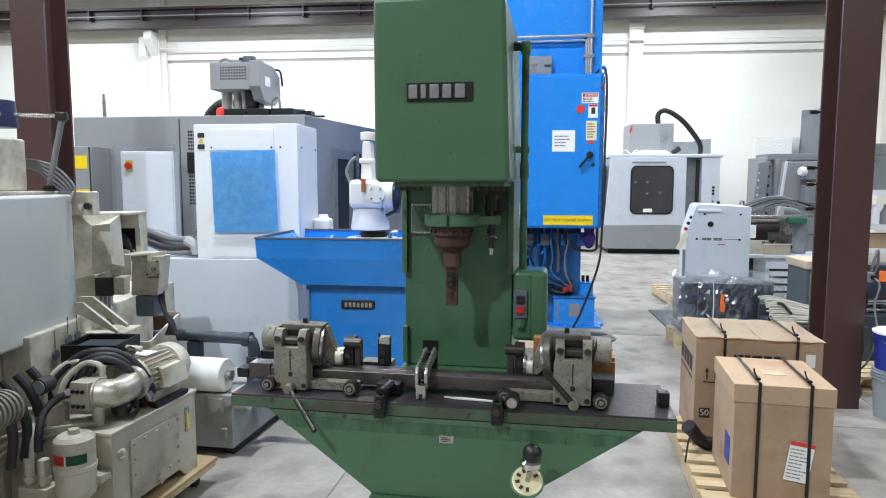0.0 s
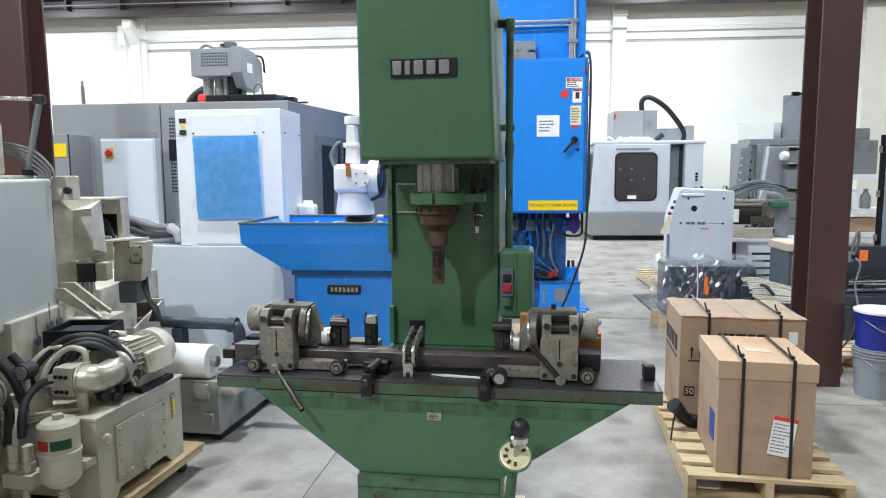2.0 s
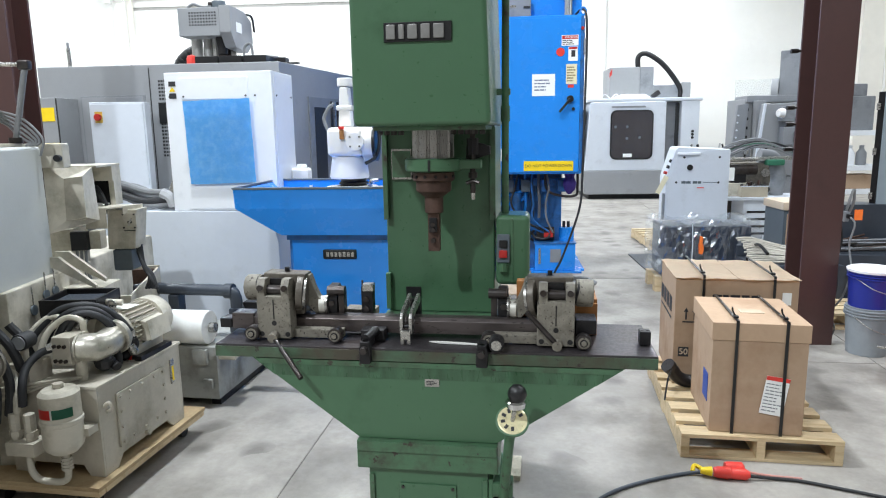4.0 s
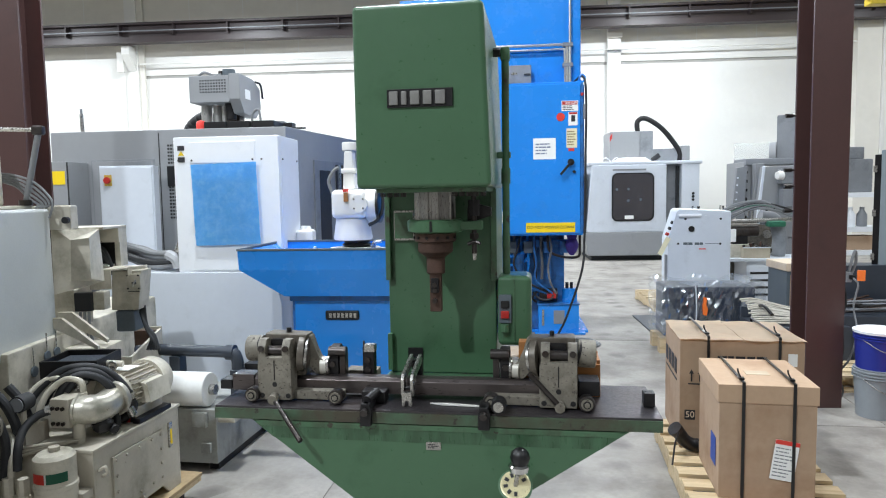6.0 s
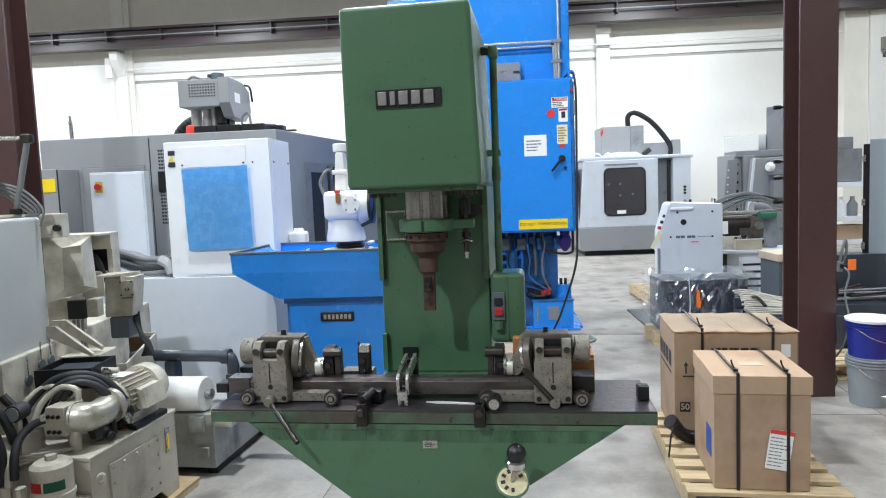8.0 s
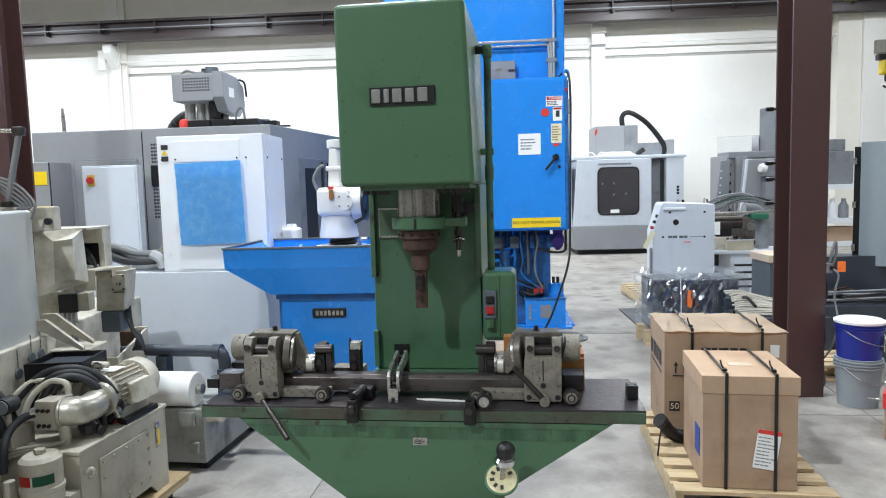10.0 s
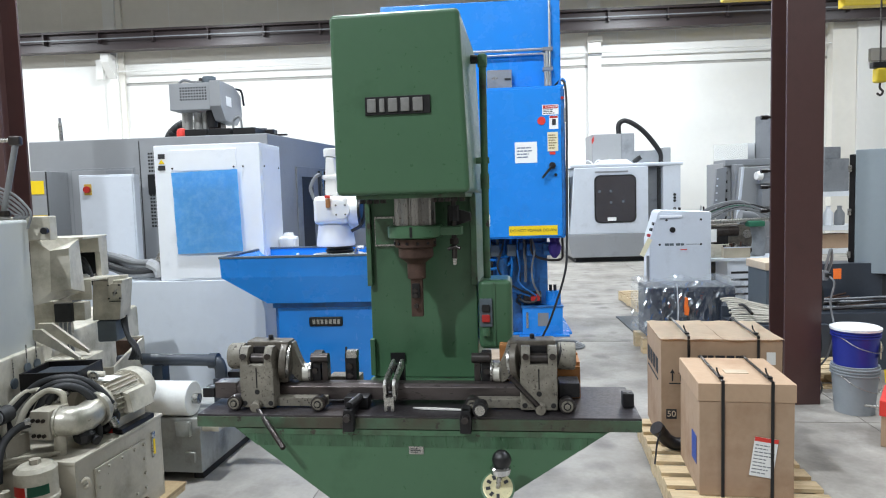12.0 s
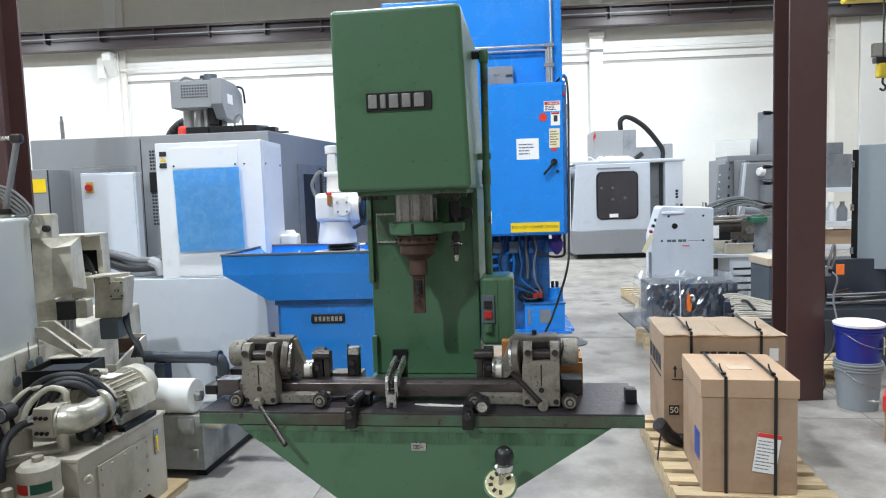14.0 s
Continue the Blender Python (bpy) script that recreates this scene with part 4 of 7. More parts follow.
part("tank_top", box(B(), -0.45, 0.008, -0.008, 0.628, 0.3955, 0.412, 0.004), TANK, tank)
cov = part("inspection_cover", box(B(), 0.0005, 0.010, 0.11, 0.47, 0.085, 0.335, 0.002), TANK, tank, "bolted rectangular inspection cover")
for y in (0.13, 0.20, 0.29, 0.38, 0.45):
    for z in (0.105, 0.315):
        part("bolt", cyl(B(), (0.010, y, z), (0.019, y, z), 0.008, n=6), TANK, cov)
for y in (0.13, 0.45):
    for z in (0.175, 0.245):
        part("bolt", cyl(B(), (0.010, y, z), (0.019, y, z), 0.008, n=6), TANK, cov)
part("drain_plug", cyl(B(), (0.0005, 0.30, 0.07), (0.022, 0.30, 0.07), 0.014, n=6), TANK, tank)
sg = part("sight_glass", box(B(), 0.0005, 0.008, 0.525, 0.555, 0.22, 0.345, 0.002), STEEL, tank, "oil level sight glass")
part("oil_strip", box(B(), 0.0082, 0.010, 0.533, 0.547, 0.235, 0.31), YELLOW, sg)
part("lifting_eye", tube(B(), [(0.002, 0.03, 0.31), (0.03, 0.03, 0.33), (0.035, 0.04, 0.30), (0.002, 0.05, 0.28)], 0.007, 8), TANK, tank)
cap = part("filler_cap", cyl(B(), (-0.055, 0.34, 0.412), (-0.055, 0.34, 0.437), 0.032, n=24, bev=0.003), RED, hu, "red filler cap")
part("cap_collar", cyl(B(), (-0.055, 0.34, 0.4125), (-0.055, 0.34, 0.420), 0.038, n=24), STEEL, cap)
# electric motor
MX, MZ = -0.115, 0.550
mt = part("motor", cyl(B(), (MX, 0.31, MZ), (MX, 0.53, MZ), 0.088, n=32, bev=0.004), TANK, hu, "finned electric motor")
bm = B()
for k in range(26):
    join(bm, box(B(), 0.087, 0.103, -0.0022, 0.0022, 0.0, 0.20), Matrix.Translation((MX, 0.32, MZ)) @ Vector((0, 1, 0)).to_track_quat("Z", "Y").to_matrix().to_4x4() @ pose(0, 0, 0, 0, 0, 360 * k / 26))
part("cooling_fin", bm, TANK, mt)["kind"] = "stuff"
part("end_bell", lathe(B(), [(0.108, 0.0), (0.110, 0.02), (0.108, 0.07), (0.095, 0.095), (0.06, 0.108)], 32, Matrix.Translation((MX, 0.532, MZ)) @ Vector((0, 1, 0)).to_track_quat("Z", "Y").to_matrix().to_4x4()), BEIGE, mt, "rounded pale fan cowl")
part("front_bell", lathe(B(), [(0.065, 0.0), (0.085, 0.008), (0.098, 0.03), (0.098, 0.042)], 32, Matrix.Translation((MX, 0.268, MZ)) @ Vector((0, 1, 0)).to_track_quat("Z", "Y").to_matrix().to_4x4()), TANK, mt)
part("terminal_box", prism(B(), [(-0.05, 0.60), (0.005, 0.585), (0.022, 0.50), (-0.01, 0.488), (-0.04, 0.50)], "y", 0.37, 0.52, 0.006), BEIGE, mt, "sloped pale terminal box")
part("terminal_lid", prism(B(), [(0.008, 0.592), (0.026, 0.50), (0.030, 0.501), (0.012, 0.594)], "y", 0.364, 0.526, 0.001), BEIGE, mt)
part("name_tag", box(B(), -0.155, -0.065, 0.34, 0.43, 0.6535, 0.6555, 0.001), PAPER, mt)
part("eye_bolt", tube(B(), [(MX - 0.02 + 0.019 * math.sin(a * math.pi / 6), 0.33, 0.678 - 0.019 * math.cos(a * math.pi / 6)) for a in range(13)], 0.006, 8, 2), STEEL, mt)
part("motor_foot", box(B(), -0.165, 0.005, 0.31, 0.56, 0.4125, 0.437, 0.004), BLACK_STEEL, mt)
part("motor_web", box(B(), -0.12, -0.03, 0.33, 0.54, 0.436, 0.48), TANK, mt)
# pump and elbow castings
ALU = mat("cast_aluminium", rgb("bab6aa"), 0.33, 0.55, var=0.16, scale=18, bump=0.3, bscale=30, dirt=rgb("7d766a"), dirt_at=0.60, dirt_scale=16)
pump = part("pump_casting", tube(B(), [(-0.125, 0.085, 0.548), (-0.085, 0.10, 0.548), (-0.068, 0.15, 0.540), (-0.075, 0.26, 0.55)], 0.062, 20), ALU, hu, "bright cast aluminium pump elbow")
part("pump_flange", cyl(B(), (-0.075, 0.235, 0.55), (-0.075, 0.262, 0.55), 0.080, n=24, bev=0.004), ALU, pump)
part("pump_band", cyl(B(), (-0.126, 0.085, 0.548), (-0.116, 0.087, 0.548), 0.067, n=24), ALU, pump)
part("pump_lump", lathe(B(), [(0.020, 0.435), (0.038, 0.45), (0.045, 0.48), (0.03, 0.50)], 10, pose(-0.055, 0.14, 0)), BLACK_STEEL, pump)
part("relief_valve", cyl(B(), (-0.055, 0.17, 0.46), (0.0, 0.15, 0.445), 0.020, n=14, bev=0.003), BLACK_STEEL, pump)
blk = part("valve_block", box(B(), -0.215, -0.125, 0.03, 0.15, 0.485, 0.610, 0.005), TANK, hu)
for x in (-0.200, -0.176, -0.152):
    for z in (0.505, 0.570):
        part("bolt", cyl(B(), (x, 0.03, z), (x, 0.022, z), 0.0085, n=8), DARK_STEEL, blk)
part("block_leg", cyl(B(), (-0.115, 0.07, 0.412), (-0.115, 0.07, 0.50), 0.024, n=16), TANK, blk)
for pts, r in (
        ([(-0.345, 0.06, 0.575), (-0.315, 0.10, 0.635), (-0.258, 0.15, 0.695), (-0.171, 0.20, 0.708), (-0.105, 0.26, 0.668), (-0.052, 0.29, 0.600), (-0.030, 0.30, 0.560)], 0.0165),
        ([(-0.300, 0.08, 0.545), (-0.262, 0.12, 0.640), (-0.200, 0.16, 0.690), (-0.125, 0.21, 0.680), (-0.070, 0.26, 0.600), (-0.040, 0.27, 0.520)], 0.0155),
        ([(-0.240, 0.10, 0.590), (-0.205, 0.13, 0.660), (-0.150, 0.16, 0.682), (-0.095, 0.20, 0.650), (-0.062, 0.23, 0.575), (-0.058, 0.24, 0.470), (-0.060, 0.24, 0.425)], 0.0155),
        ([(-0.205, 0.12, 0.612), (-0.175, 0.15, 0.668), (-0.118, 0.19, 0.668), (-0.062, 0.24, 0.600), (-0.025, 0.28, 0.500)], 0.0145),
        ([(-0.225, 0.04, 0.555), (-0.262, 0.01, 0.540), (-0.282, -0.04, 0.500), (-0.272, -0.085, 0.440), (-0.268, -0.10, 0.350)], 0.0165)):
    part("hose", tube(B(), pts, r, 12), RUBBER, hu, "thick black hydraulic hose")
for p, q in (((-0.238, 0.035, 0.556), (-0.213, 0.048, 0.566)), ((-0.030, 0.30, 0.563), (-0.036, 0.305, 0.522)), ((-0.026, 0.282, 0.502), (-0.012, 0.29, 0.462)), ((-0.348, 0.055, 0.560), (-0.338, 0.068, 0.598))):
    part("hose_end", cyl(B(), p, q, 0.020, n=12), STEEL, hu)
part("pipe_elbow", tube(B(), [(-0.030, 0.30, 0.525), (-0.028, 0.31, 0.495), (-0.055, 0.31, 0.465), (-0.075, 0.30, 0.44)], 0.024, 12), BLACK_STEEL, hu)
part("fitting", cyl(B(), (-0.205, 0.17, 0.60), (-0.165, 0.19, 0.655), 0.030, 0.022, n=12), STEEL, hu)
part("nipple", cyl(B(), (-0.19, 0.33, 0.690), (-0.10, 0.36, 0.680), 0.015, n=12), TANK, hu)
for k in range(2):
    part("pale_hose", tube(B(), [(-0.37 + 0.08 * k, 0.03, 0.50), (-0.345 + 0.08 * k, 0.07, 0.610), (-0.29 + 0.08 * k, 0.12, 0.668), (-0.23 + 0.08 * k, 0.14, 0.655), (-0.20 + 0.06 * k, 0.14, 0.60)], 0.0135, 10), BEIGE, hu)
# filter canister
f = part("filter", lathe(B(), [(0.045, 0.13), (0.062, 0.15), (0.068, 0.17), (0.068, 0.255), (0.072, 0.26), (0.072, 0.275), (0.068, 0.28), (0.068, 0.385), (0.055, 0.40), (0.02, 0.405)], 32, pose(-0.092, -0.10, 0.038) @ Matrix.Diagonal((1.14, 1.14, 1, 1))), BEIGE, hu, "beige filter canister")
part("filter_nut", cyl(B(), (-0.092, -0.10, 0.442), (-0.092, -0.10, 0.462), 0.022, n=6), TANK, f)
def arc_label(a0, a1, z0, z1, mtl, name):
    b = bmesh.new()
    n = 8
    V = [[b.verts.new((-0.092 + r * math.cos(math.radians(a0 + (a1 - a0) * k / n)), -0.10 + r * math.sin(math.radians(a0 + (a1 - a0) * k / n)), z)) for k in range(n + 1)] for z in (z0, z1) for r in (0.0792,)]
    for k in range(n):
        b.faces.new((V[0][k], V[0][k + 1], V[1][k + 1], V[1][k]))
    bmesh.ops.solidify(b, geom=b.faces[:], thickness=0.001)
    part(name, b, mtl, f)
arc_label(236, 280, 0.335, 0.375, RED_PLASTIC, "red_label")
arc_label(280.5, 285.5, 0.335, 0.375, PAPER, "white_label")
arc_label(286, 343, 0.335, 0.375, TEAL, "green_label")
part("filter_bracket", box(B(), -0.06, 0.0, -0.07, -0.0085, 0.22, 0.255, 0.004), TANK, f)
part("pipe", tube(B(), [(-0.092, -0.10, 0.17), (-0.092, -0.10, 0.06), (-0.118, -0.10, 0.028), (-0.17, -0.10, 0.022), (-0.235, -0.10, 0.030), (-0.265, -0.10, 0.07), (-0.268, -0.10, 0.15)], 0.014, 12), BEIGE, hu)
for z in (0.085, 0.10, 0.115, 0.13):
    part("nut", cyl(B(), (-0.092, -0.10, z), (-0.092, -0.10, z + 0.01), 0.023, n=6), TANK, hu)
man = part("manifold", box(B(), -0.34, -0.205, -0.14, -0.055, 0.145, 0.205, 0.004), TANK, hu)
for x in (-0.315, -0.245):
    part("union", cyl(B(), (x, -0.10, 0.205), (x, -0.10, 0.32), 0.022, n=8, bev=0.002), BEIGE, man)
    part("union_nut", cyl(B(), (x, -0.10, 0.22), (x, -0.10, 0.245), 0.028, n=6), TANK, man)
part("pipe", tube(B(), [(-0.30, -0.10, 0.32), (-0.30, -0.09, 0.40), (-0.33, -0.05, 0.46), (-0.40, 0.0, 0.47)], 0.014, 10), BEIGE, hu)
for k in range(3):
    part("thin_pipe", tube(B(), [(-0.60, -0.09, 0.20 + 0.05 * k), (-0.45, -0.06, 0.33 + 0.03 * k), (-0.25, -0.02, 0.40 + 0.012 * k), (-0.10, 0.05, 0.43)], 0.007, 8), TANK, hu)
gb = part("gauge_block", box(B(), -0.40, -0.285, -0.03, 0.10, 0.4125, 0.50, 0.004), TANK, hu)
gg = part("pressure_gauge", cyl(B(), (-0.312, -0.035, 0.60), (-0.320, 0.035, 0.60), 0.036, n=28, bev=0.003), RUBBER, hu, "round pressure gauge")
part("gauge_face", cyl(B(), (-0.3113, -0.0395, 0.60), (-0.3116, -0.0352, 0.60), 0.029, n=24), GREY_MID, gg)
part("gauge_stem", cyl(B(), (-0.316, 0.0, 0.50), (-0.316, 0.0, 0.57), 0.012, n=10), TANK, gg)
# second, lower valve stack farther along the sheet
vs = thing("valve_stack", "oily beige valve stack with hoses on the plywood sheet", "valve stack", HU)
part("stack_base", box(B(), -0.92, -0.54, -0.02, 0.45, 0.001, 0.30, 0.008), TANK, vs)
part("stack_block", box(B(), -0.80, -0.52, -0.03, 0.22, 0.301, 0.43, 0.008), BEIGE, vs)
for x in (-0.74, -0.66, -0.58):
    part("solenoid", cyl(B(), (x, -0.03, 0.37), (x, -0.11, 0.37), 0.030, n=18, bev=0.004), BLACK_STEEL, vs)
    part("solenoid_cap", cyl(B(), (x, -0.11, 0.37), (x, -0.125, 0.37), 0.016, n=12), STEEL, vs)
for k in range(4):
    part("hose", tube(B(), [(-0.78 + 0.07 * k, 0.05, 0.43), (-0.76 + 0.07 * k, 0.03, 0.55), (-0.70 + 0.06 * k, 0.08, 0.62), (-0.68 + 0.06 * k, 0.25, 0.55), (-0.68 + 0.06 * k, 0.35, 0.30)], 0.018, 10), RUBBER, vs)
part("lower_pipe", tube(B(), [(-0.62, -0.02, 0.05), (-0.60, -0.07, 0.10), (-0.58, -0.07, 0.22), (-0.57, -0.03, 0.30)], 0.013, 10), BEIGE, vs)

# ---- cylindrical grinder along the aisle ----
gr = thing("grinding_machine", "large beige grey cylindrical grinding machine with guards", "grinding machine")
part("bed_casting", box(B(), -3.0, -1.93, 1.6, 4.75, 0.001, 0.90, 0.02), BEIGE, gr)
part("wheel_guard", box(B(), -2.6, -1.83, 1.55, 3.30, 0.885, 1.545, 0.018, 3), PUTTY, gr, "large smooth putty-grey front guard")
part("guard_lip", box(B(), -2.58, -1.90, 1.60, 3.28, 1.546, 1.562, 0.004), BEIGE, gr)
part("wheel_head", box(B(), -2.75, -1.985, 2.3, 3.20, 1.563, 1.806, 0.012, 3), BEIGE, gr, "rounded beige wheel head cover")
part("tailpiece", box(B(), -2.5, -1.738, 3.31, 3.38, 1.44, 1.558, 0.008), BEIGE, gr)
part("black_knob", cyl(B(), (-1.757, 3.31, 1.487), (-1.757, 3.285, 1.487), 0.017, n=18, bev=0.003), BLACK, gr)
t = bmesh.new()
fr = [(-1.803, 3.40, 1.175), (-1.703, 3.40, 1.187), (-1.701, 3.40, 1.394), (-1.794, 3.40, 1.383)]
bk = [(-1.860, 3.34, 1.115), (-1.72, 3.575, 1.15), (-1.735, 3.575, 1.432), (-1.856, 3.34, 1.458)]
F, K = [t.verts.new(p) for p in fr], [t.verts.new(p) for p in bk]
t.faces.new(F)
t.faces.new(K[::-1])
for i in range(4):
    t.faces.new((F[i], K[i], K[(i + 1) % 4], F[(i + 1) % 4]))
part("faceted_hood", join(B(), t), BEIGE, gr, "faceted beige sheet metal hood", smooth=False)
bm = box(B(), -1.99, -1.725, 3.60, 3.88, 1.4255, 1.438, 0.002)
box(bm, -1.873, -1.725, 3.775, 3.79, 1.345, 1.425, 0.002)
box(bm, -1.757, -1.727, 3.7905, 3.88, 1.21, 1.425, 0.002)
box(bm, -1.99, -1.874, 3.62, 3.88, 1.2, 1.425, 0.002)
part("rear_hood", bm, BEIGE, gr)
part("rear_hood_inside", box(B(), -1.873, -1.758, 3.86, 3.88, 1.15, 1.42), DARK, gr)
part("paper_scrap", box(B(), -1.84, -1.765, 3.72, 3.80, 1.2135, 1.222, 0.001), PAPER, gr)
part("mid_column", box(B(), -2.2, -1.87, 3.55, 3.74, 0.901, 1.11, 0.01), BEIGE, gr)
bm = prism(B(), [(-1.812, 3.60), (-1.696, 3.60), (-1.597, 3.80), (-1.875, 3.80)], "z", 1.203, 1.2105)
box(bm, -1.812, -1.697, 3.598, 3.6035, 1.102, 1.2028)
prism(bm, [(-1.600, 3.795), (-1.597, 3.80), (-1.650, 3.695), (-1.655, 3.697)], "z", 1.165, 1.2028)
box(bm, -1.6035, -1.597, 3.7995, 3.83, 1.112, 1.2105)
part("sheet_cover", bm, BEIGE, gr, "folded beige sheet metal cover", smooth=False)
eb = part("electric_box", prism(B(), [(-1.763, 0.968), (-1.612, 0.968), (-1.585, 1.19), (-1.748, 1.19)], "y", 3.72, 3.86, 0.006), BEIGE, gr, "beige electric box with a latch")
part("lid", box(B(), -1.664, -1.588, 3.705, 3.719, 1.083, 1.172, 0.004), BEIGE, eb)
part("latch", box(B(), -1.632, -1.610, 3.692, 3.704, 1.115, 1.128, 0.003), DARK_STEEL, eb)
part("latch_lever", tube(B(), [(-1.625, 3.69, 1.105), (-1.618, 3.685, 1.12), (-1.606, 3.685, 1.142)], 0.005, 8), STEEL, eb)
part("panel_seam", box(B(), -1.664, -1.60, 3.7165, 3.7195, 1.070, 1.074), DARK, eb)
for x in (-1.656, -1.597):
    for z in (1.091, 1.164):
        part("screw", cyl(B(), (x, 3.704, z), (x, 3.699, z), 0.005, n=8), BLACK, eb)
part("small_motor", box(B(), -1.742, -1.634, 3.72, 3.84, 0.845, 0.967, 0.012), SLATE, gr)
part("black_switch", box(B(), -1.850, -1.762, 3.50, 3.545, 1.0, 1.10, 0.006), BLACK, gr)
part("relay_box", box(B(), -1.760, -1.702, 3.52, 3.59, 1.005, 1.10, 0.004), BEIGE, gr)
for x in (-1.835, -1.812, -1.79):
    part("cable", tube(B(), [(x, 3.53, 0.995), (x + 0.005, 3.52, 0.90), (x + 0.02, 3.53, 0.80)], 0.008, 8), COPPER_GREY, gr)
for k in range(5):
    part("cable", tube(B(), [(-1.645 + 0.008 * k, 3.80, 0.98), (-1.615 + 0.006 * k, 3.77, 0.91 - 0.01 * k), (-1.585 + 0.010 * k, 3.75, 0.845 - 0.006 * k), (-1.555 + 0.010 * k, 3.73, 0.80 - 0.014 * k), (-1.575 + 0.016 * k, 3.72, 0.74)], 0.008, 8), RUBBER, gr)
for k in range(3):
    part("cable", tube(B(), [(-1.90, 3.82, 1.30 - 0.015 * k), (-1.83, 3.79, 1.315 - 0.02 * k), (-1.785, 3.76, 1.275 - 0.02 * k), (-1.755, 3.74, 1.215)], 0.009, 8), RUBBER, gr)
for y, up in ((3.26, 0.0), (3.36, 0.012)):
    part("slide_rail", prism(B(), [(-1.86, 1.01 + up), (-1.79, 1.01 + up), (-1.62, 0.868 + up), (-1.62, 0.850 + up), (-1.86, 0.975 + up)], "y", y, y + 0.022, 0.002), BEIGE, gr)
part("front_apron", box(B(), -1.929, -1.80, 2.85, 3.6, 0.001, 0.93, 0.01), BEIGE, gr)
part("side_shelf", box(B(), -1.80, -1.60, 3.29, 3.48, 0.76, 0.852, 0.006), BEIGE, gr, "beige bracket cover")
part("side_shelf_leg", box(B(), -1.79, -1.61, 3.30, 3.46, 0.001, 0.759), TANK, gr)
tr = part("tool_tray", box(B(), -1.745, -1.49, 2.98, 3.22, 0.77, 0.79, 0.002), BLACK_STEEL, gr, "black steel tray")
for x0, x1, y0, y1 in ((-1.745, -1.49, 2.98, 2.992), (-1.745, -1.49, 3.208, 3.22), (-1.745, -1.735, 2.993, 3.207), (-1.50, -1.49, 2.993, 3.207)):
    part("tray_rim", box(B(), x0, x1, y0, y1, 0.7905, 0.862), BLACK_STEEL, tr)
part("tray_plate", box(B(), -1.715, -1.53, 3.01, 3.18, 0.7905, 0.845, 0.004), DARK_SLATE, tr)
for x, y, z in ((-1.795, 3.02, 0.90), (-1.795, 3.13, 0.945), (-1.795, 3.21, 0.945)):
    k = part("key_fob", cyl(B(), (x, y, z - 0.09), (x + 0.008, y, z - 0.09), 0.024, n=20), SLATE, gr)
    part("key_chain", tube(B(), [(x + 0.003, y, z - 0.07), (x + 0.003, y, z + 0.02)], 0.003, 6), STEEL, k)
# chip trough
bm = box(B(), -1.80, -1.645, 3.68, 3.695, 0.62, 0.712, 0.002)
box(bm, -1.80, -1.645, 4.10, 4.115, 0.62, 0.80, 0.002)
prism(bm, [(3.696, 0.62), (4.0995, 0.62), (4.0995, 0.79), (3.696, 0.712)], "x", -1.66, -1.645, 0.002)
box(bm, -1.80, -1.661, 3.696, 4.0995, 0.62, 0.64)
part("chip_trough", bm, BEIGE, gr, "open beige chip trough")
part("trough_back", box(B(), -1.799, -1.662, 4.07, 4.099, 0.641, 0.78), RUSTY, gr, "rust-brown trough lining")
part("trough_leg", box(B(), -1.78, -1.65, 3.70, 4.08, 0.001, 0.619), TANK, gr)
for k in range(4):
    part("hose", tube(B(), [(-1.79, 2.55 + 0.09 * k, 0.80), (-1.74, 2.56 + 0.09 * k, 0.72), (-1.72, 2.58 + 0.09 * k, 0.60), (-1.75, 2.60 + 0.09 * k, 0.45)], 0.019, 10), RUBBER, gr)
for k in range(9):
    part("bellows_ring", cyl(B(), (-1.79 + 0.004 * k, 2.42 + 0.022 * k, 0.70), (-1.79 + 0.004 * k, 2.434 + 0.022 * k, 0.70), 0.075, n=24), PALE_GREEN, gr)
# jointed lamp
lamp = thing("machine_lamp", "jointed grey arm machine lamp with a dark blue head", "lamp")
part("foot", cyl(B(), (-1.915, 3.25, 1.562), (-1.915, 3.25, 1.588), 0.03, n=16), DARK_STEEL, lamp)
part("lower_arm", cyl(B(), (-1.913, 3.25, 1.58), (-1.835, 3.25, 1.905), 0.014, n=12), COPPER_GREY, lamp)
part("elbow", box(B(), -1.862, -1.808, 3.23, 3.27, 1.895, 1.94, 0.010), DARK_STEEL, lamp)
part("upper_arm", cyl(B(), (-1.840, 3.25, 1.920), (-2.10, 3.25, 1.927), 0.010, n=12), STEEL, lamp)
head = part("lamp_head", cyl(B(), (-2.13, 3.25, 1.865), (-2.13, 3.25, 1.995), 0.075, 0.065, n=28, bev=0.008), mat("dark_blue_enamel", rgb("2b2f58"), 0.35), lamp, "dark blue lamp head")
part("swivel", cyl(B(), (-2.11, 3.17, 1.925), (-2.11, 3.25, 1.925), 0.022, n=16), STEEL, head)
for k in range(5):
    q = 0.026 * k
    solid("cable", tube(B(), [(-2.04, 3.24, 1.715 - 0.3 * q), (-1.96, 3.24 + 0.1 * q, 1.707 - 0.5 * q), (-1.875 - 0.3 * q, 3.25, 1.675 - 0.7 * q), (-1.815 - 0.5 * q, 3.26, 1.611 - 0.4 * q), (-1.795 - 0.6 * q, 3.26, 1.565), (-1.815 - 0.6 * q, 3.26, 1.500 if k == 0 else 1.55)], 0.006, 8), COPPER_GREY, "looped grey machine cable", "cable", group="cables on the grinding machine")

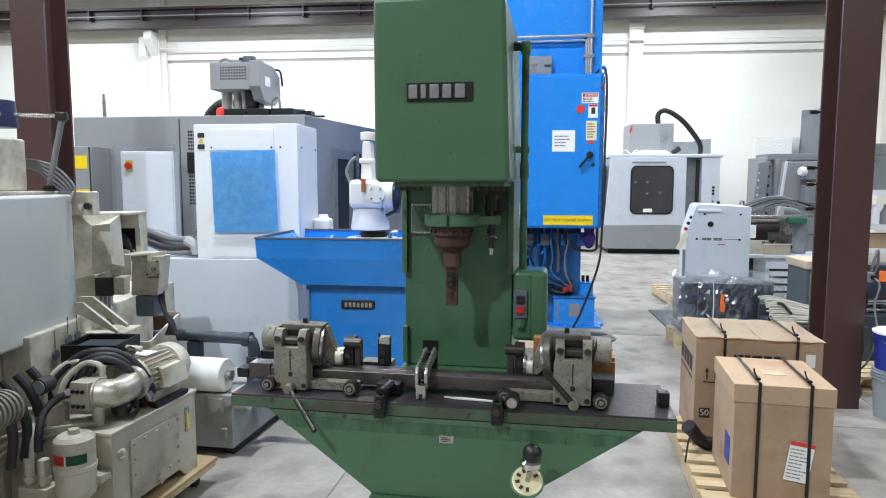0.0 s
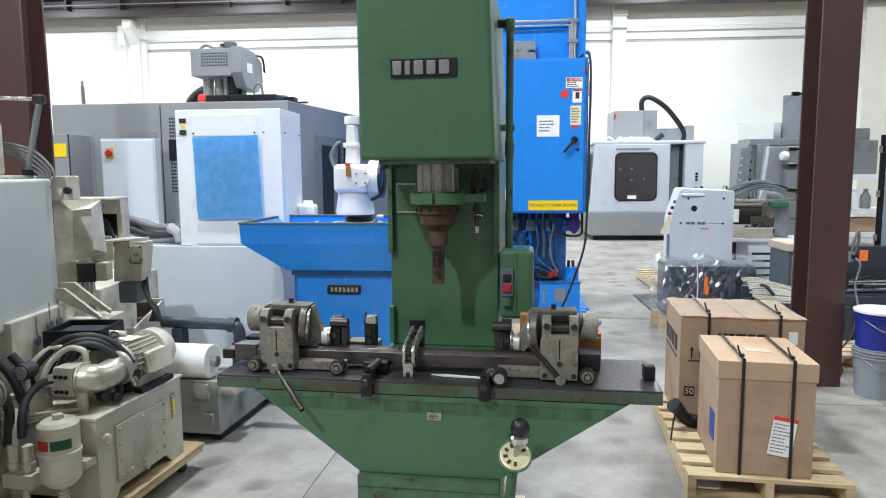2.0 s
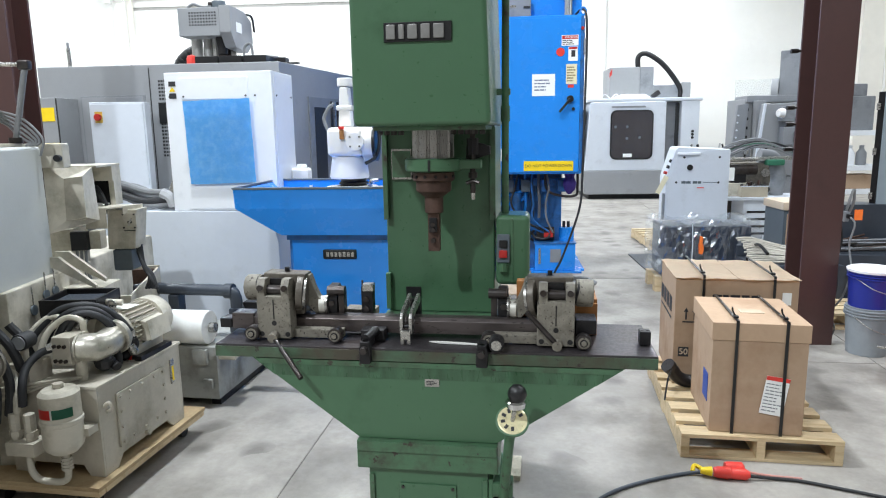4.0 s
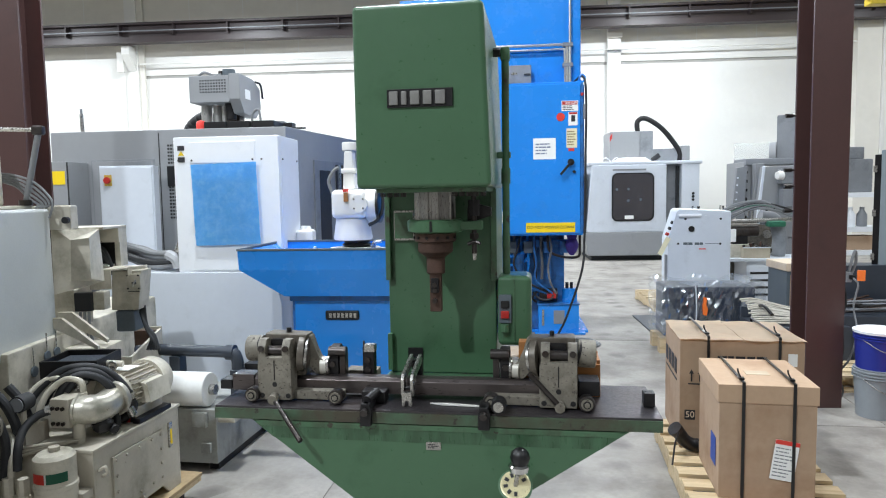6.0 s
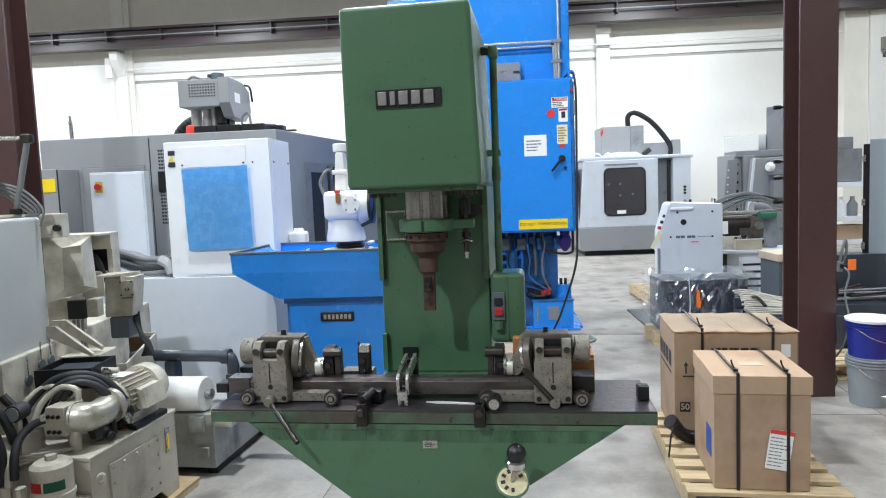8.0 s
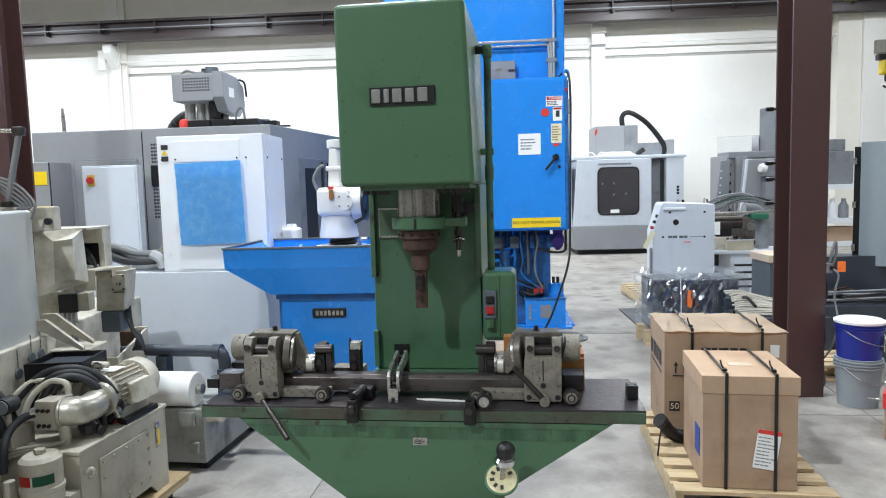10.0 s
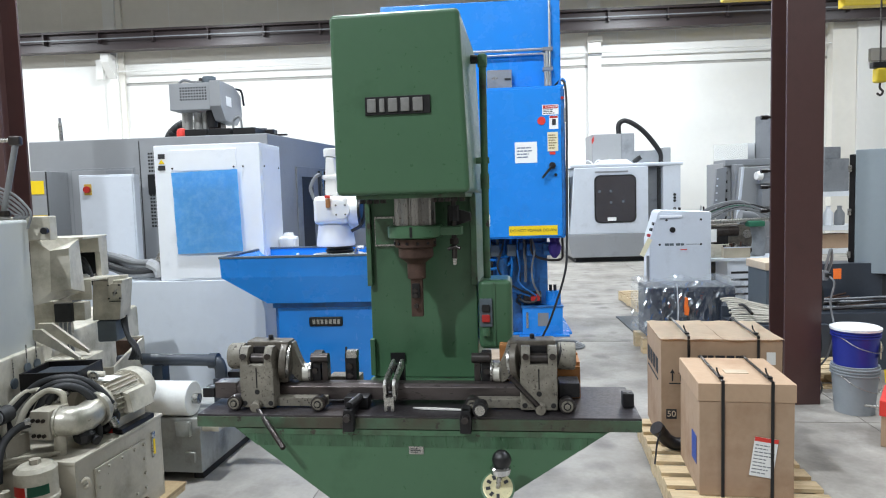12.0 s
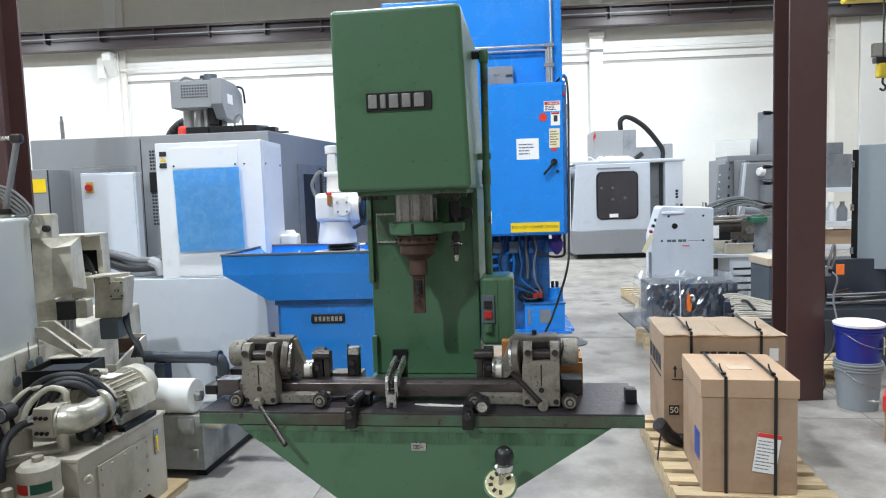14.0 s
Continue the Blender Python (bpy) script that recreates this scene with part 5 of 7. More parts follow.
# ---- low grey machine base with a wrapped roll ----
MB = pose(-1.225, 3.765, 0, 0, 0, -10.7)
mb = thing("spindle_stand", "oily grey spindle stand on dark skids", "spindle stand", MB)
part("skid", box(B(), -0.36, -0.30, 0.05, 0.80, 0, 0.05), BLACK_STEEL, mb)
part("skid", box(B(), -0.08, -0.02, 0.05, 0.80, 0, 0.05), BLACK_STEEL, mb)
part("body", prism(B(), [(0.0, 0.051), (0.80, 0.051), (0.80, 0.30), (0.55, 0.372), (0.0, 0.372)], "x", -0.40, 0.0, 0.008), M2_PAINT, mb)
part("bracket", box(B(), -0.14, -0.05, -0.03, -0.0005, 0.27, 0.36, 0.006), M2_PAINT, mb)
part("bracket", box(B(), -0.09, -0.03, -0.025, -0.0005, 0.12, 0.18, 0.006), M2_PAINT, mb)
part("cable_box", prism(B(), [(-0.02, 0.29), (0.10, 0.29), (0.10, 0.34), (0.07, 0.39), (-0.02, 0.39)], "y", 0.02, 0.17, 0.004, m=pose(0.003, 0, 0)), BEIGE, mb)
part("spindle_tube", tube(B(), [(-0.62, 0.22, 0.665), (-0.30, 0.22, 0.66), (-0.02, 0.22, 0.655), (0.03, 0.22, 0.62), (0.035, 0.22, 0.55)], 0.036, 16), DARK_SLATE, mb, "dark slate spindle tube")
part("tube_flange", cyl(B(), (-0.03, 0.22, 0.655), (0.02, 0.22, 0.655), 0.046, n=20), DARK_SLATE, mb)
part("tube_post", box(B(), 0.0, 0.07, 0.18, 0.26, 0.373, 0.555, 0.006), DARK_SLATE, mb)
part("slide_bar", box(B(), 0.06, 0.60, 0.25, 0.33, 0.52, 0.58, 0.004), BLACK_STEEL, mb)
part("tube_post", box(B(), -0.39, -0.32, 0.18, 0.26, 0.373, 0.63, 0.006), DARK_SLATE, mb)
roll = thing("plastic_roll", "roll wrapped in glossy white plastic sheet", "roll", MB)
part("roll_body", cyl(B(), (-0.39, 0.06, 0.473), (-0.06, 0.06, 0.473), 0.100, n=32, bev=0.012), PLASTIC_BAG, roll)
part("roll_core", cyl(B(), (-0.06, 0.06, 0.473), (-0.025, 0.06, 0.473), 0.03, n=18), STEEL, roll)


# ---- white cabinet on a pale plinth ----
def farther(m, k):
    """The pose m moved and scaled k times as far from the point 1.6 m over the origin."""
    eye = Matrix.Translation((0, 0, 1.6))
    return eye @ Matrix.Scale(k, 4) @ eye.inverted() @ m
K = 1.17
FOOT = 1.6 - 1.6 / K  # local height that comes to rest on the floor
WC = farther(pose(-1.03, 4.30, 0, 0, 0, -7.0), K)
wc = thing("white_machine_cabinet", "white enamelled machine cabinet on a pale grey plinth", "machine cabinet", WC)
part("plinth", prism(B(), [(-1.15, FOOT), (0.09, FOOT), (0.09, 0.90), (0.04, 1.105), (-1.15, 1.105)], "y", -0.004, 0.70, 0.006), WHITE_GREY, wc, "pale grey plinth")
part("plinth_rear", box(B(), 0.091, 0.16, 0.30, 0.70, FOOT, 0.85, 0.006), GREY_MID, wc)
cab = part("cabinet", box(B(), -0.60, 0.098, 0.01, 0.42, 1.106, 1.98, 0.006), WHITE, wc)
part("front_panel", box(B(), -0.49, -0.055, 0.002, 0.0095, 1.812, 1.945, 0.002), WHITE, cab)
part("lower_panel", box(B(), -0.49, -0.055, 0.002, 0.0095, 1.12, 1.80, 0.002), WHITE, cab)
for x in (-0.565, -0.475, -0.07, -0.01):
    part("screw", cyl(B(), (x, 0.002, 1.83), (x, -0.003, 1.83), 0.006, n=8), DARK_STEEL, cab)
part("side_panel", box(B(), 0.0985, 0.103, 0.04, 0.39, 1.13, 1.955, 0.002), WHITE, cab)
for y in (0.07, 0.36):
    part("side_screw", cyl(B(), (0.103, y, 1.83), (0.108, y, 1.83), 0.006, n=8), DARK_STEEL, cab)
st = part("warning_sticker", box(B(), -0.57, -0.525, 0.006, 0.0095, 1.895, 1.925), INK, cab)
part("warning_triangle", prism(B(), [(-0.568, 1.862), (-0.528, 1.862), (-0.548, 1.89)], "y", 0.006, 0.0095), YELLOW, cab, "yellow warning triangle")
part("warning_sticker", box(B(), -0.57, -0.525, 0.006, 0.0095, 1.82, 1.852), INK, cab)
def fleece():
    t = bmesh.new()
    n = 16
    rnd = random.Random(5)
    G = [[None] * (n + 1) for _ in range(n + 1)]
    for i in range(n + 1):
        for j in range(n + 1):
            e = 0.0015 if i in (0, n) or j in (0, n) else 0.0
            G[i][j] = t.verts.new((-0.463 + 0.432 * i / n + rnd.uniform(-1, 1) * e, -0.018 + rnd.uniform(-0.002, 0.002), 1.285 + 0.522 * j / n + rnd.uniform(-1, 1) * e))
    for i in range(n):
        for j in range(n):
            t.faces.new((G[i][j], G[i + 1][j], G[i + 1][j + 1], G[i][j + 1]))
    bmesh.ops.solidify(t, geom=t.faces[:], thickness=-0.018)
    return t
solid("filter_mat", fleece(), FIBER, "bright blue fleece filter mat hung on a cabinet", "filter mat", WC @ pose(0, 0, 0, 0, -1.4, 0) @ pose(0.033, 0, 0.006))
GREY_TAPE = mat("pale_grey_tape", rgb("b4b6ba"), 0.4, var=0.15, scale=20)
coil = thing("hose_bundle", "bundle of grey machine hoses lying on a plinth", "hose bundle", WC)
for k in range(7):
    rr = random.Random(k)
    z = 1.135 + 0.028 * (k % 4)
    y = 0.10 + 0.06 * (k // 2)
    part("hose", tube(B(), [(-1.30, y, z + 0.05), (-1.05, y + rr.uniform(-.04, .04), z + 0.06), (-0.85, y, z), (-0.68, y + rr.uniform(-.03, .03), z + 0.005), (-0.61, y + 0.03, z + 0.03)], 0.019 + 0.004 * (k % 2), 10), (COPPER_GREY, RUBBER, GREY_MID)[k % 3], coil)
part("hose_end", cyl(B(), (-0.66, 0.10, 1.20), (-0.61, 0.09, 1.29), 0.03, n=14), STEEL, coil)
part("wrap_tape", tube(B(), [(-0.70, 0.06, 1.22), (-0.645, 0.055, 1.19), (-0.625, 0.06, 1.13)], 0.035, 8), GREY_TAPE, coil, "pale plastic wrap round the hose ends")

# ---- blue lapping machine with an open tray ----
LM = farther(pose(-0.20, 3.60, 0, 0, 0, -7.0), K)
lm = thing("lapping_machine", "bright blue lapping machine with a wide open tray", "lapping machine", LM)
part("tank", box(B(), -0.565, 0.36, 0.08, 0.66, FOOT, 1.03, 0.008), BLUE, lm)
part("tank_back_leg", box(B(), -0.60, -0.567, 0.15, 0.66, FOOT, 1.0, 0.004), BLUE_DARK, lm)
t = bmesh.new()
def ring(x0, x1, y0, y1, z):
    return [t.verts.new(c) for c in ((x0, y0, z), (x1, y0, z), (x1, y1, z), (x0, y1, z))]
R = [ring(-0.60, 0.40, 0.02, 0.70, 1.035), ring(-0.85, 0.495, 0.002, 0.718, 1.185), ring(-0.855, 0.50, 0.0, 0.72, 1.29), ring(-0.845, 0.49, 0.012, 0.71, 1.29), ring(-0.60, 0.40, 0.03, 0.69, 1.05)]
t.faces.new(R[0][::-1])
for a, b in zip(R, R[1:]):
    for i in range(4):
        t.faces.new((a[i], a[(i + 1) % 4], b[(i + 1) % 4], b[i]))
t.faces.new(R[4])
part("tray", join(B(), t), BLUE, lm, "wide blue splash tray", smooth=False)
bm = box(B(), -0.86, 0.505, -0.006, 0.014, 1.2905, 1.302, 0.002)
box(bm, -0.86, -0.842, 0.0145, 0.705, 1.2905, 1.302, 0.002)
box(bm, -0.86, 0.505, 0.7055, 0.725, 1.2905, 1.302, 0.002)
part("rim", bm, SLATE, lm, "dark worn rim")
part("seam", box(B(), -0.59, 0.38, 0.07, 0.079, 1.0, 1.027, 0.002), BLUE_DARK, lm)
npl = part("nameplate", box(B(), -0.385, -0.195, 0.070, 0.0785, 0.893, 0.945, 0.008), BLACK, lm, "rounded black nameplate with silver marks")
bm = B()
for k in range(7):
    box(bm, -0.366 + 0.0235 * k, -0.350 + 0.0235 * k, 0.0675, 0.0698, 0.905, 0.932, 0.001)
part("plate_mark", bm, STEEL, npl)
part("inner_marks", box(B(), -0.62, -0.61, 0.66, 0.70, 1.22, 1.26), PAPER, lm)

# ---- white robot standing in the tray ----
RB = farther(pose(-0.415, 4.0, 1.0525, 0, 0, -7.0), K)
rb = thing("robot_arm", "white enamelled industrial robot arm standing in a blue tray", "robot arm", RB)
part("foot", box(B(), -0.17, 0.20, -0.12, 0.14, 0.0, 0.215, 0.006), ROBOT, rb)
part("bellows", lathe(B(), [(0.075, 0.216), (0.09, 0.224), (0.075, 0.234), (0.09, 0.244), (0.075, 0.256), (0.085, 0.272)], 28), BLACK_STEEL, rb, "dark rubber bellows")
part("waist", lathe(B(), [(0.112, 0.273), (0.116, 0.285), (0.105, 0.36), (0.100, 0.40)], 36, pose(-0.022, 0, 0)), ROBOT, rb)
part("foot_flange", lathe(B(), [(0.15, 0.2155), (0.15, 0.226), (0.10, 0.230)], 36, pose(-0.01, 0, 0)), ROBOT, rb)
part("shoulder", box(B(), -0.128, 0.08, -0.11, 0.11, 0.401, 0.57, 0.03, 3), ROBOT, rb)
d = part("shoulder_drum", cyl(B(), (0.07, 0.0, 0.485), (0.145, 0.0, 0.485), 0.11, n=36, bev=0.012), ROBOT, rb)
part("drum_band", cyl(B(), (0.135, 0.0, 0.485), (0.150, 0.0, 0.485), 0.114, n=36), BLACK, d)
part("cover_ring", cyl(B(), (0.04, -0.11, 0.487), (0.04, -0.118, 0.487), 0.052, n=32, bev=0.002), ROBOT, rb)
for k in range(4):
    a = math.pi / 4 + k * math.pi / 2
    part("cover_screw", cyl(B(), (0.04 + 0.038 * math.cos(a), -0.118, 0.487 + 0.038 * math.sin(a)), (0.04 + 0.038 * math.cos(a), -0.122, 0.487 + 0.038 * math.sin(a)), 0.006, n=8), STEEL, rb)
v = part("valve", box(B(), -0.045, -0.02, -0.128, -0.111, 0.50, 0.555, 0.003), WOODBOX, rb, "brass valve with red handle")
part("valve_handle", box(B(), -0.048, -0.017, -0.134, -0.115, 0.556, 0.574, 0.003), RED_PLASTIC, v)
part("upper_arm", prism(B(), [(-0.070, 0.571), (0.008, 0.571), (-0.008, 0.80), (-0.056, 0.80)], "y", -0.045, 0.045, 0.012), ROBOT, rb)
part("arm_joint", box(B(), -0.078, 0.014, -0.05, 0.05, 0.665, 0.695, 0.008), ROBOT, rb)
part("arm_head", cyl(B(), (-0.03, 0, 0.801), (-0.03, 0, 0.85), 0.046, n=28, bev=0.006), ROBOT, rb)
part("arm_hose", tube(B(), [(-0.13, -0.05, 0.55), (-0.15, -0.05, 0.62), (-0.12, -0.05, 0.68), (-0.09, -0.05, 0.70)], 0.010, 10), COPPER_GREY, rb)
part("drum_hose", tube(B(), [(0.09, -0.08, 0.36), (0.15, -0.06, 0.40), (0.17, -0.04, 0.50), (0.15, -0.02, 0.60), (0.10, 0.0, 0.60)], 0.010, 10), RUBBER, rb)
part("side_valve", tube(B(), [(0.12, -0.12, 0.20), (0.13, -0.12, 0.26), (0.17, -0.12, 0.27)], 0.012, 8), STEEL, rb)
mo = thing("small_motor", "small white motor housing behind a blue tray", "motor", farther(pose(-0.83, 4.62, 0), K))
part("stand", box(B(), -0.06, 0.06, -0.05, 0.05, FOOT, 1.27), WHITE_GREY, mo)
part("housing", box(B(), -0.06, 0.06, -0.06, 0.06, 1.271, 1.36, 0.02, 3), ROBOT, mo)
part("cap", cyl(B(), (0, 0, 1.36), (0, 0, 1.385), 0.04, 0.03, 20), ROBOT, mo)

# ---- grey machining centre ----
MC = pose(-1.27, 6.20, 0, 0, 0, -7.0)
mc = thing("machining_centre", "large grey enclosed machining centre with sliding doors", "machining centre", MC)
body = part("enclosure", prism(B(), [(-2.30, 0.0), (0.0, 0.0), (0.475, 2.9), (-2.30, 2.9)], "z", 0.001, 2.23, 0.012), GREY, mc)
part("front_frame", box(B(), -1.90, -1.27, -0.006, -0.0005, 0.6, 1.96, 0.002), GREY_MID, body)
part("front_panel", box(B(), -1.885, -1.285, -0.014, -0.0065, 0.62, 1.945, 0.002), GREY, body)
part("panel_window", box(B(), -1.55, -1.30, -0.018, -0.0145, 1.87, 1.94, 0.002), GREY_MID, body)
part("front_seam", box(B(), -1.225, -1.217, -0.004, -0.0005, 0.3, 2.2), DARK, body)
bm = B()
for i in range(3):
    for j in range(22):
        if not 9 < j < 16:
            box(bm, -1.14 + 0.026 * i, -1.122 + 0.026 * i, -0.003, -0.0005, 1.40 + 0.032 * j, 1.418 + 0.032 * j)
part("vent_hole", bm, DARK, body)["kind"] = "stuff"
part("control_display", box(B(), -1.15, -1.06, -0.012, -0.0035, 1.70, 1.89, 0.003), BLACK, body)
dr = part("side_door", box(B(), 0.0005, 0.014, 0.55, 1.55, 0.5, 1.95, 0.004), GREY_MID, body)
part("door_window", box(B(), 0.0145, 0.018, 0.66, 0.92, 0.9, 1.85, 0.003), DARK, dr)
for y in (1.05, 1.13, 1.21):
    part("door_rail", box(B(), 0.0145, 0.03, y, y + 0.035, 0.6, 1.92, 0.003), (DARK, STEEL, DARK_STEEL)[round((y - 1.05) / 0.08)], dr)
part("door_window", box(B(), 0.0145, 0.018, 1.30, 1.50, 0.9, 1.85, 0.003), DARK, dr)
dr.matrix_local = pose(0, 0, 0, 0, 0, -9.3)
sc = part("side_cabinet", box(B(), -2.14, -1.93, -0.30, -0.0005, 0.6, 1.935, 0.006), GREY, mc)
part("yellow_sticker", box(B(), -2.085, -1.965, -0.304, -0.3005, 1.73, 1.85), YELLOW, sc, "yellow warning sticker")
part("yellow_sticker", box(B(), -2.09, -1.95, -0.304, -0.3005, 1.44, 1.54), YELLOW, sc, "yellow warning sticker")
part("dark_edge", box(B(), -1.945, -1.932, -0.304, -0.3005, 0.7, 1.93), DARK, sc)
# tool head above the roof
SX = -0.40
hd = part("spindle_head", box(B(), SX - 0.92, SX - 0.48, 0.85, 1.30, 2.59, 2.87, 0.01), GREY, mc)
part("head_side", prism(B(), [(0.84, 2.62), (0.95, 2.48), (1.28, 2.46), (1.44, 2.58), (1.42, 2.80), (1.22, 2.88), (0.84, 2.885)], "x", SX - 0.479, SX - 0.36, 0.008), GREY, hd)
part("head_sticker", box(B(), SX - 0.3595, SX - 0.356, 0.98, 1.12, 2.64, 2.74), PAPER, hd)
bm = B()
for i in range(10):
    for j in range(5):
        box(bm, SX - 0.80 + 0.03 * i, SX - 0.785 + 0.03 * i, 0.846, 0.8495, 2.69 + 0.03 * j, 2.705 + 0.03 * j)
part("head_vent", bm, DARK, hd)["kind"] = "stuff"
part("head_motor", cyl(B(), (SX - 0.56, 1.05, 2.87), (SX - 0.56, 1.05, 2.96), 0.07, n=18, bev=0.005), SLATE, hd)
part("head_cap", box(B(), SX - 0.66, SX - 0.62, 1.0, 1.1, 2.87, 2.95, 0.01), DARK_STEEL, hd)
part("head_pipe", tube(B(), [(SX - 0.90, 1.0, 2.87), (SX - 0.82, 1.0, 2.93), (SX - 0.72, 1.0, 2.90), (SX - 0.62, 1.0, 2.90)], 0.014, 8), COPPER_GREY, hd)
part("head_cable", tube(B(), [(SX - 0.36, 1.28, 2.86), (SX - 0.33, 1.36, 2.84), (SX - 0.34, 1.44, 2.70)], 0.012, 8), BLACK, hd)
for x, r in ((SX - 0.845, 0.060), (SX - 0.725, 0.045), (SX - 0.645, 0.035)):
    part("guide_column", cyl(B(), (x, 1.1, 2.231), (x, 1.1, 2.59), r, n=24), CONDUIT, mc)
part("guide_block", box(B(), SX - 0.60, SX - 0.46, 1.05, 1.2, 2.231, 2.59, 0.005), DARK_STEEL, mc)
part("guide_nozzle", cyl(B(), (SX - 0.52, 0.98, 2.42), (SX - 0.52, 0.98, 2.59), 0.05, 0.06, 16), BLACK_STEEL, mc)
chain = [(SX - 0.88, 1.4, 2.46), (SX - 1.0, 1.4, 2.50), (SX - 1.12, 1.4, 2.44), (SX - 1.20, 1.4, 2.34), (SX - 1.22, 1.4, 2.22)]
part("cable_chain", tube(B(), chain, 0.075, 12), BLACK_STEEL, mc, "black ribbed cable chain")
for (x0, y0, z0), (x1, y1, z1) in zip(chain, chain[1:]):
    for u in (0.2, 0.6):
        p, q = Vector((x0, y0, z0)).lerp(Vector((x1, y1, z1)), u), Vector((x0, y0, z0)).lerp(Vector((x1, y1, z1)), u + 0.15)
        part("chain_link", cyl(B(), p, q, 0.083, n=12), RUBBER, mc)
part("beacon", lathe(B(), [(0.048, 2.231), (0.048, 2.30), (0.035, 2.325), (0.005, 2.335)], 20, pose(-0.92, 0.25, 0)), RED_PLASTIC, mc, "red warning beacon")
fan = part("fan_tray", box(B(), -0.87, -0.14, 0.15, 0.55, 2.231, 2.245), BLACK_STEEL, mc)
for k in range(3):
    x0, x1 = -0.86 + 0.235 * k, -0.645 + 0.235 * k
    bm = box(B(), x0, x1, 0.18, 0.20, 2.2455, 2.31, 0.004)
    box(bm, x0, x1, 0.48, 0.50, 2.2455, 2.31, 0.004)
    box(bm, x0, x0 + 0.02, 0.201, 0.479, 2.2455, 2.31, 0.004)
    box(bm, x1 - 0.02, x1, 0.201, 0.479, 2.2455, 2.31, 0.004)
    part("fan_frame", bm, BLACK, fan)
    part("fan_hub", cyl(B(), ((x0 + x1) / 2, 0.34, 2.2455), ((x0 + x1) / 2, 0.34, 2.315), 0.05, n=16), (SLATE, GREY_MID, BLACK)[k], fan)
    for a in range(5):
        part("fan_blade", box(B(), 0.045, 0.098, -0.018, 0.018, 2.27, 2.275, m=pose((x0 + x1) / 2, 0.34, 0) @ pose(0, 0, 0, 0, 0, 72 * a)), BLACK, fan)
part("roof_motor", cyl(B(), (-0.34, 0.75, 2.231), (-0.34, 0.75, 2.36), 0.09, n=20, bev=0.006), COPPER_GREY, mc)
part("roof_box", box(B(), -0.20, -0.10, 0.5, 0.62, 2.231, 2.32, 0.006), BLACK_STEEL, mc)
part("roof_bar", box(B(), -0.36, 0.03, 0.5, 0.54, 2.255, 2.272, 0.003), BLACK, mc)
part("roof_pipe", tube(B(), [(-0.45, 0.35, 2.30), (-0.44, 0.35, 2.40), (-0.38, 0.35, 2.43), (-0.36, 0.35, 2.31)], 0.012, 8), COPPER_GREY, mc)
mast = part("antenna", tube(B(), [(-2.10, 0.2, 2.20), (-2.105, 0.2, 2.42)], 0.018, 8, 2), STEEL, mc)
part("antenna_tip", cyl(B(), (-2.105, 0.2, 2.42), (-2.106, 0.2, 2.47), 0.012, n=8), GREY_MID, mast)
ec = thing("control_cabinet", "pale grey electrical cabinet with a red main switch", "control cabinet", farther(pose(-2.70, 5.62, 0, 0, 0, 2.0), 1.075))
part("cabinet", box(B(), 0.0, 0.44, 0.0, 0.12, 1.6 - 1.6 / 1.075, 1.865, 0.006), WHITE_GREY, ec)
part("door", box(B(), 0.012, 0.428, -0.012, -0.0005, 0.3, 1.85, 0.004), WHITE_GREY, ec)
sp = part("switch_plate", box(B(), 0.045, 0.105, -0.016, -0.0125, 1.70, 1.79, 0.002), mat("yellow_red_plate", rgb("c9a84a"), 0.5), ec)
part("switch_knob", cyl(B(), (0.072, -0.016, 1.745), (0.072, -0.04, 1.745), 0.028, n=20, bev=0.004), RED, sp, "red main switch")

# ---- tall blue hydraulic press ----
BP = pose(1.66, 7.00, 0, 0, 0, -7.0)
bp = thing("hydraulic_press", "tall bright blue hydraulic press with control cabinet", "hydraulic press", BP)
part("frame", box(B(), -2.0, 0.035, 0.55, 1.6, 1.18, 3.79, 0.02), BLUE, bp)
part("frame_leg", box(B(), -0.98, -0.16, 0.45, 1.5, 0.03, 1.179, 0.015), BLUE_DARK, bp)
part("frame_foot", box(B(), -2.0, 0.10, 0.40, 1.6, 0.001, 0.029, 0.004), BLUE, bp)
cb = part("control_box", box(B(), -0.96, 0.0, 0.0, 0.549, 1.13, 2.735, 0.010), BLUE, bp, "blue control cabinet")
door = part("cabinet_door", box(B(), -0.93, -0.03, -0.018, -0.0005, 1.15, 2.71, 0.006), BLUE, cb)
part("door_gap", box(B(), -0.028, -0.002, -0.010, -0.0005, 1.17, 2.72), BLUE_DARK, cb)
sg = part("danger_sign", box(B(), -0.225, -0.055, -0.021, -0.0185, 2.43, 2.535), PAPER, door, "white and red danger sign")
part("sign_header", box(B(), -0.218, -0.062, -0.0225, -0.0212, 2.495, 2.53), RED, sg)
letters("DANGER", 0.032, PAPER, sg, pose(-0.128, -0.0226, 2.5125, 90, 0, 0))
part("sign_print", bars(B(), -0.215, -0.065, 2.437, 2.49, -0.0212, 3, 8), INK, sg)
sg = part("safety_sign", box(B(), -0.155, -0.06, -0.021, -0.0185, 2.28, 2.42), PAPER, door)
part("sign_header", box(B(), -0.15, -0.065, -0.0225, -0.0212, 2.395, 2.416), RED, sg)
part("sign_symbol", box(B(), -0.125, -0.085, -0.0225, -0.0212, 2.32, 2.385, 0.0), INK, sg)
part("red_disc", cyl(B(), (-0.235, -0.0185, 2.37), (-0.235, -0.023, 2.37), 0.043, n=28), RED_PLASTIC, door, "round red sticker")
sg = part("cream_sign", box(B(), -0.175, -0.065, -0.021, -0.0185, 2.05, 2.25), CREAM, door)
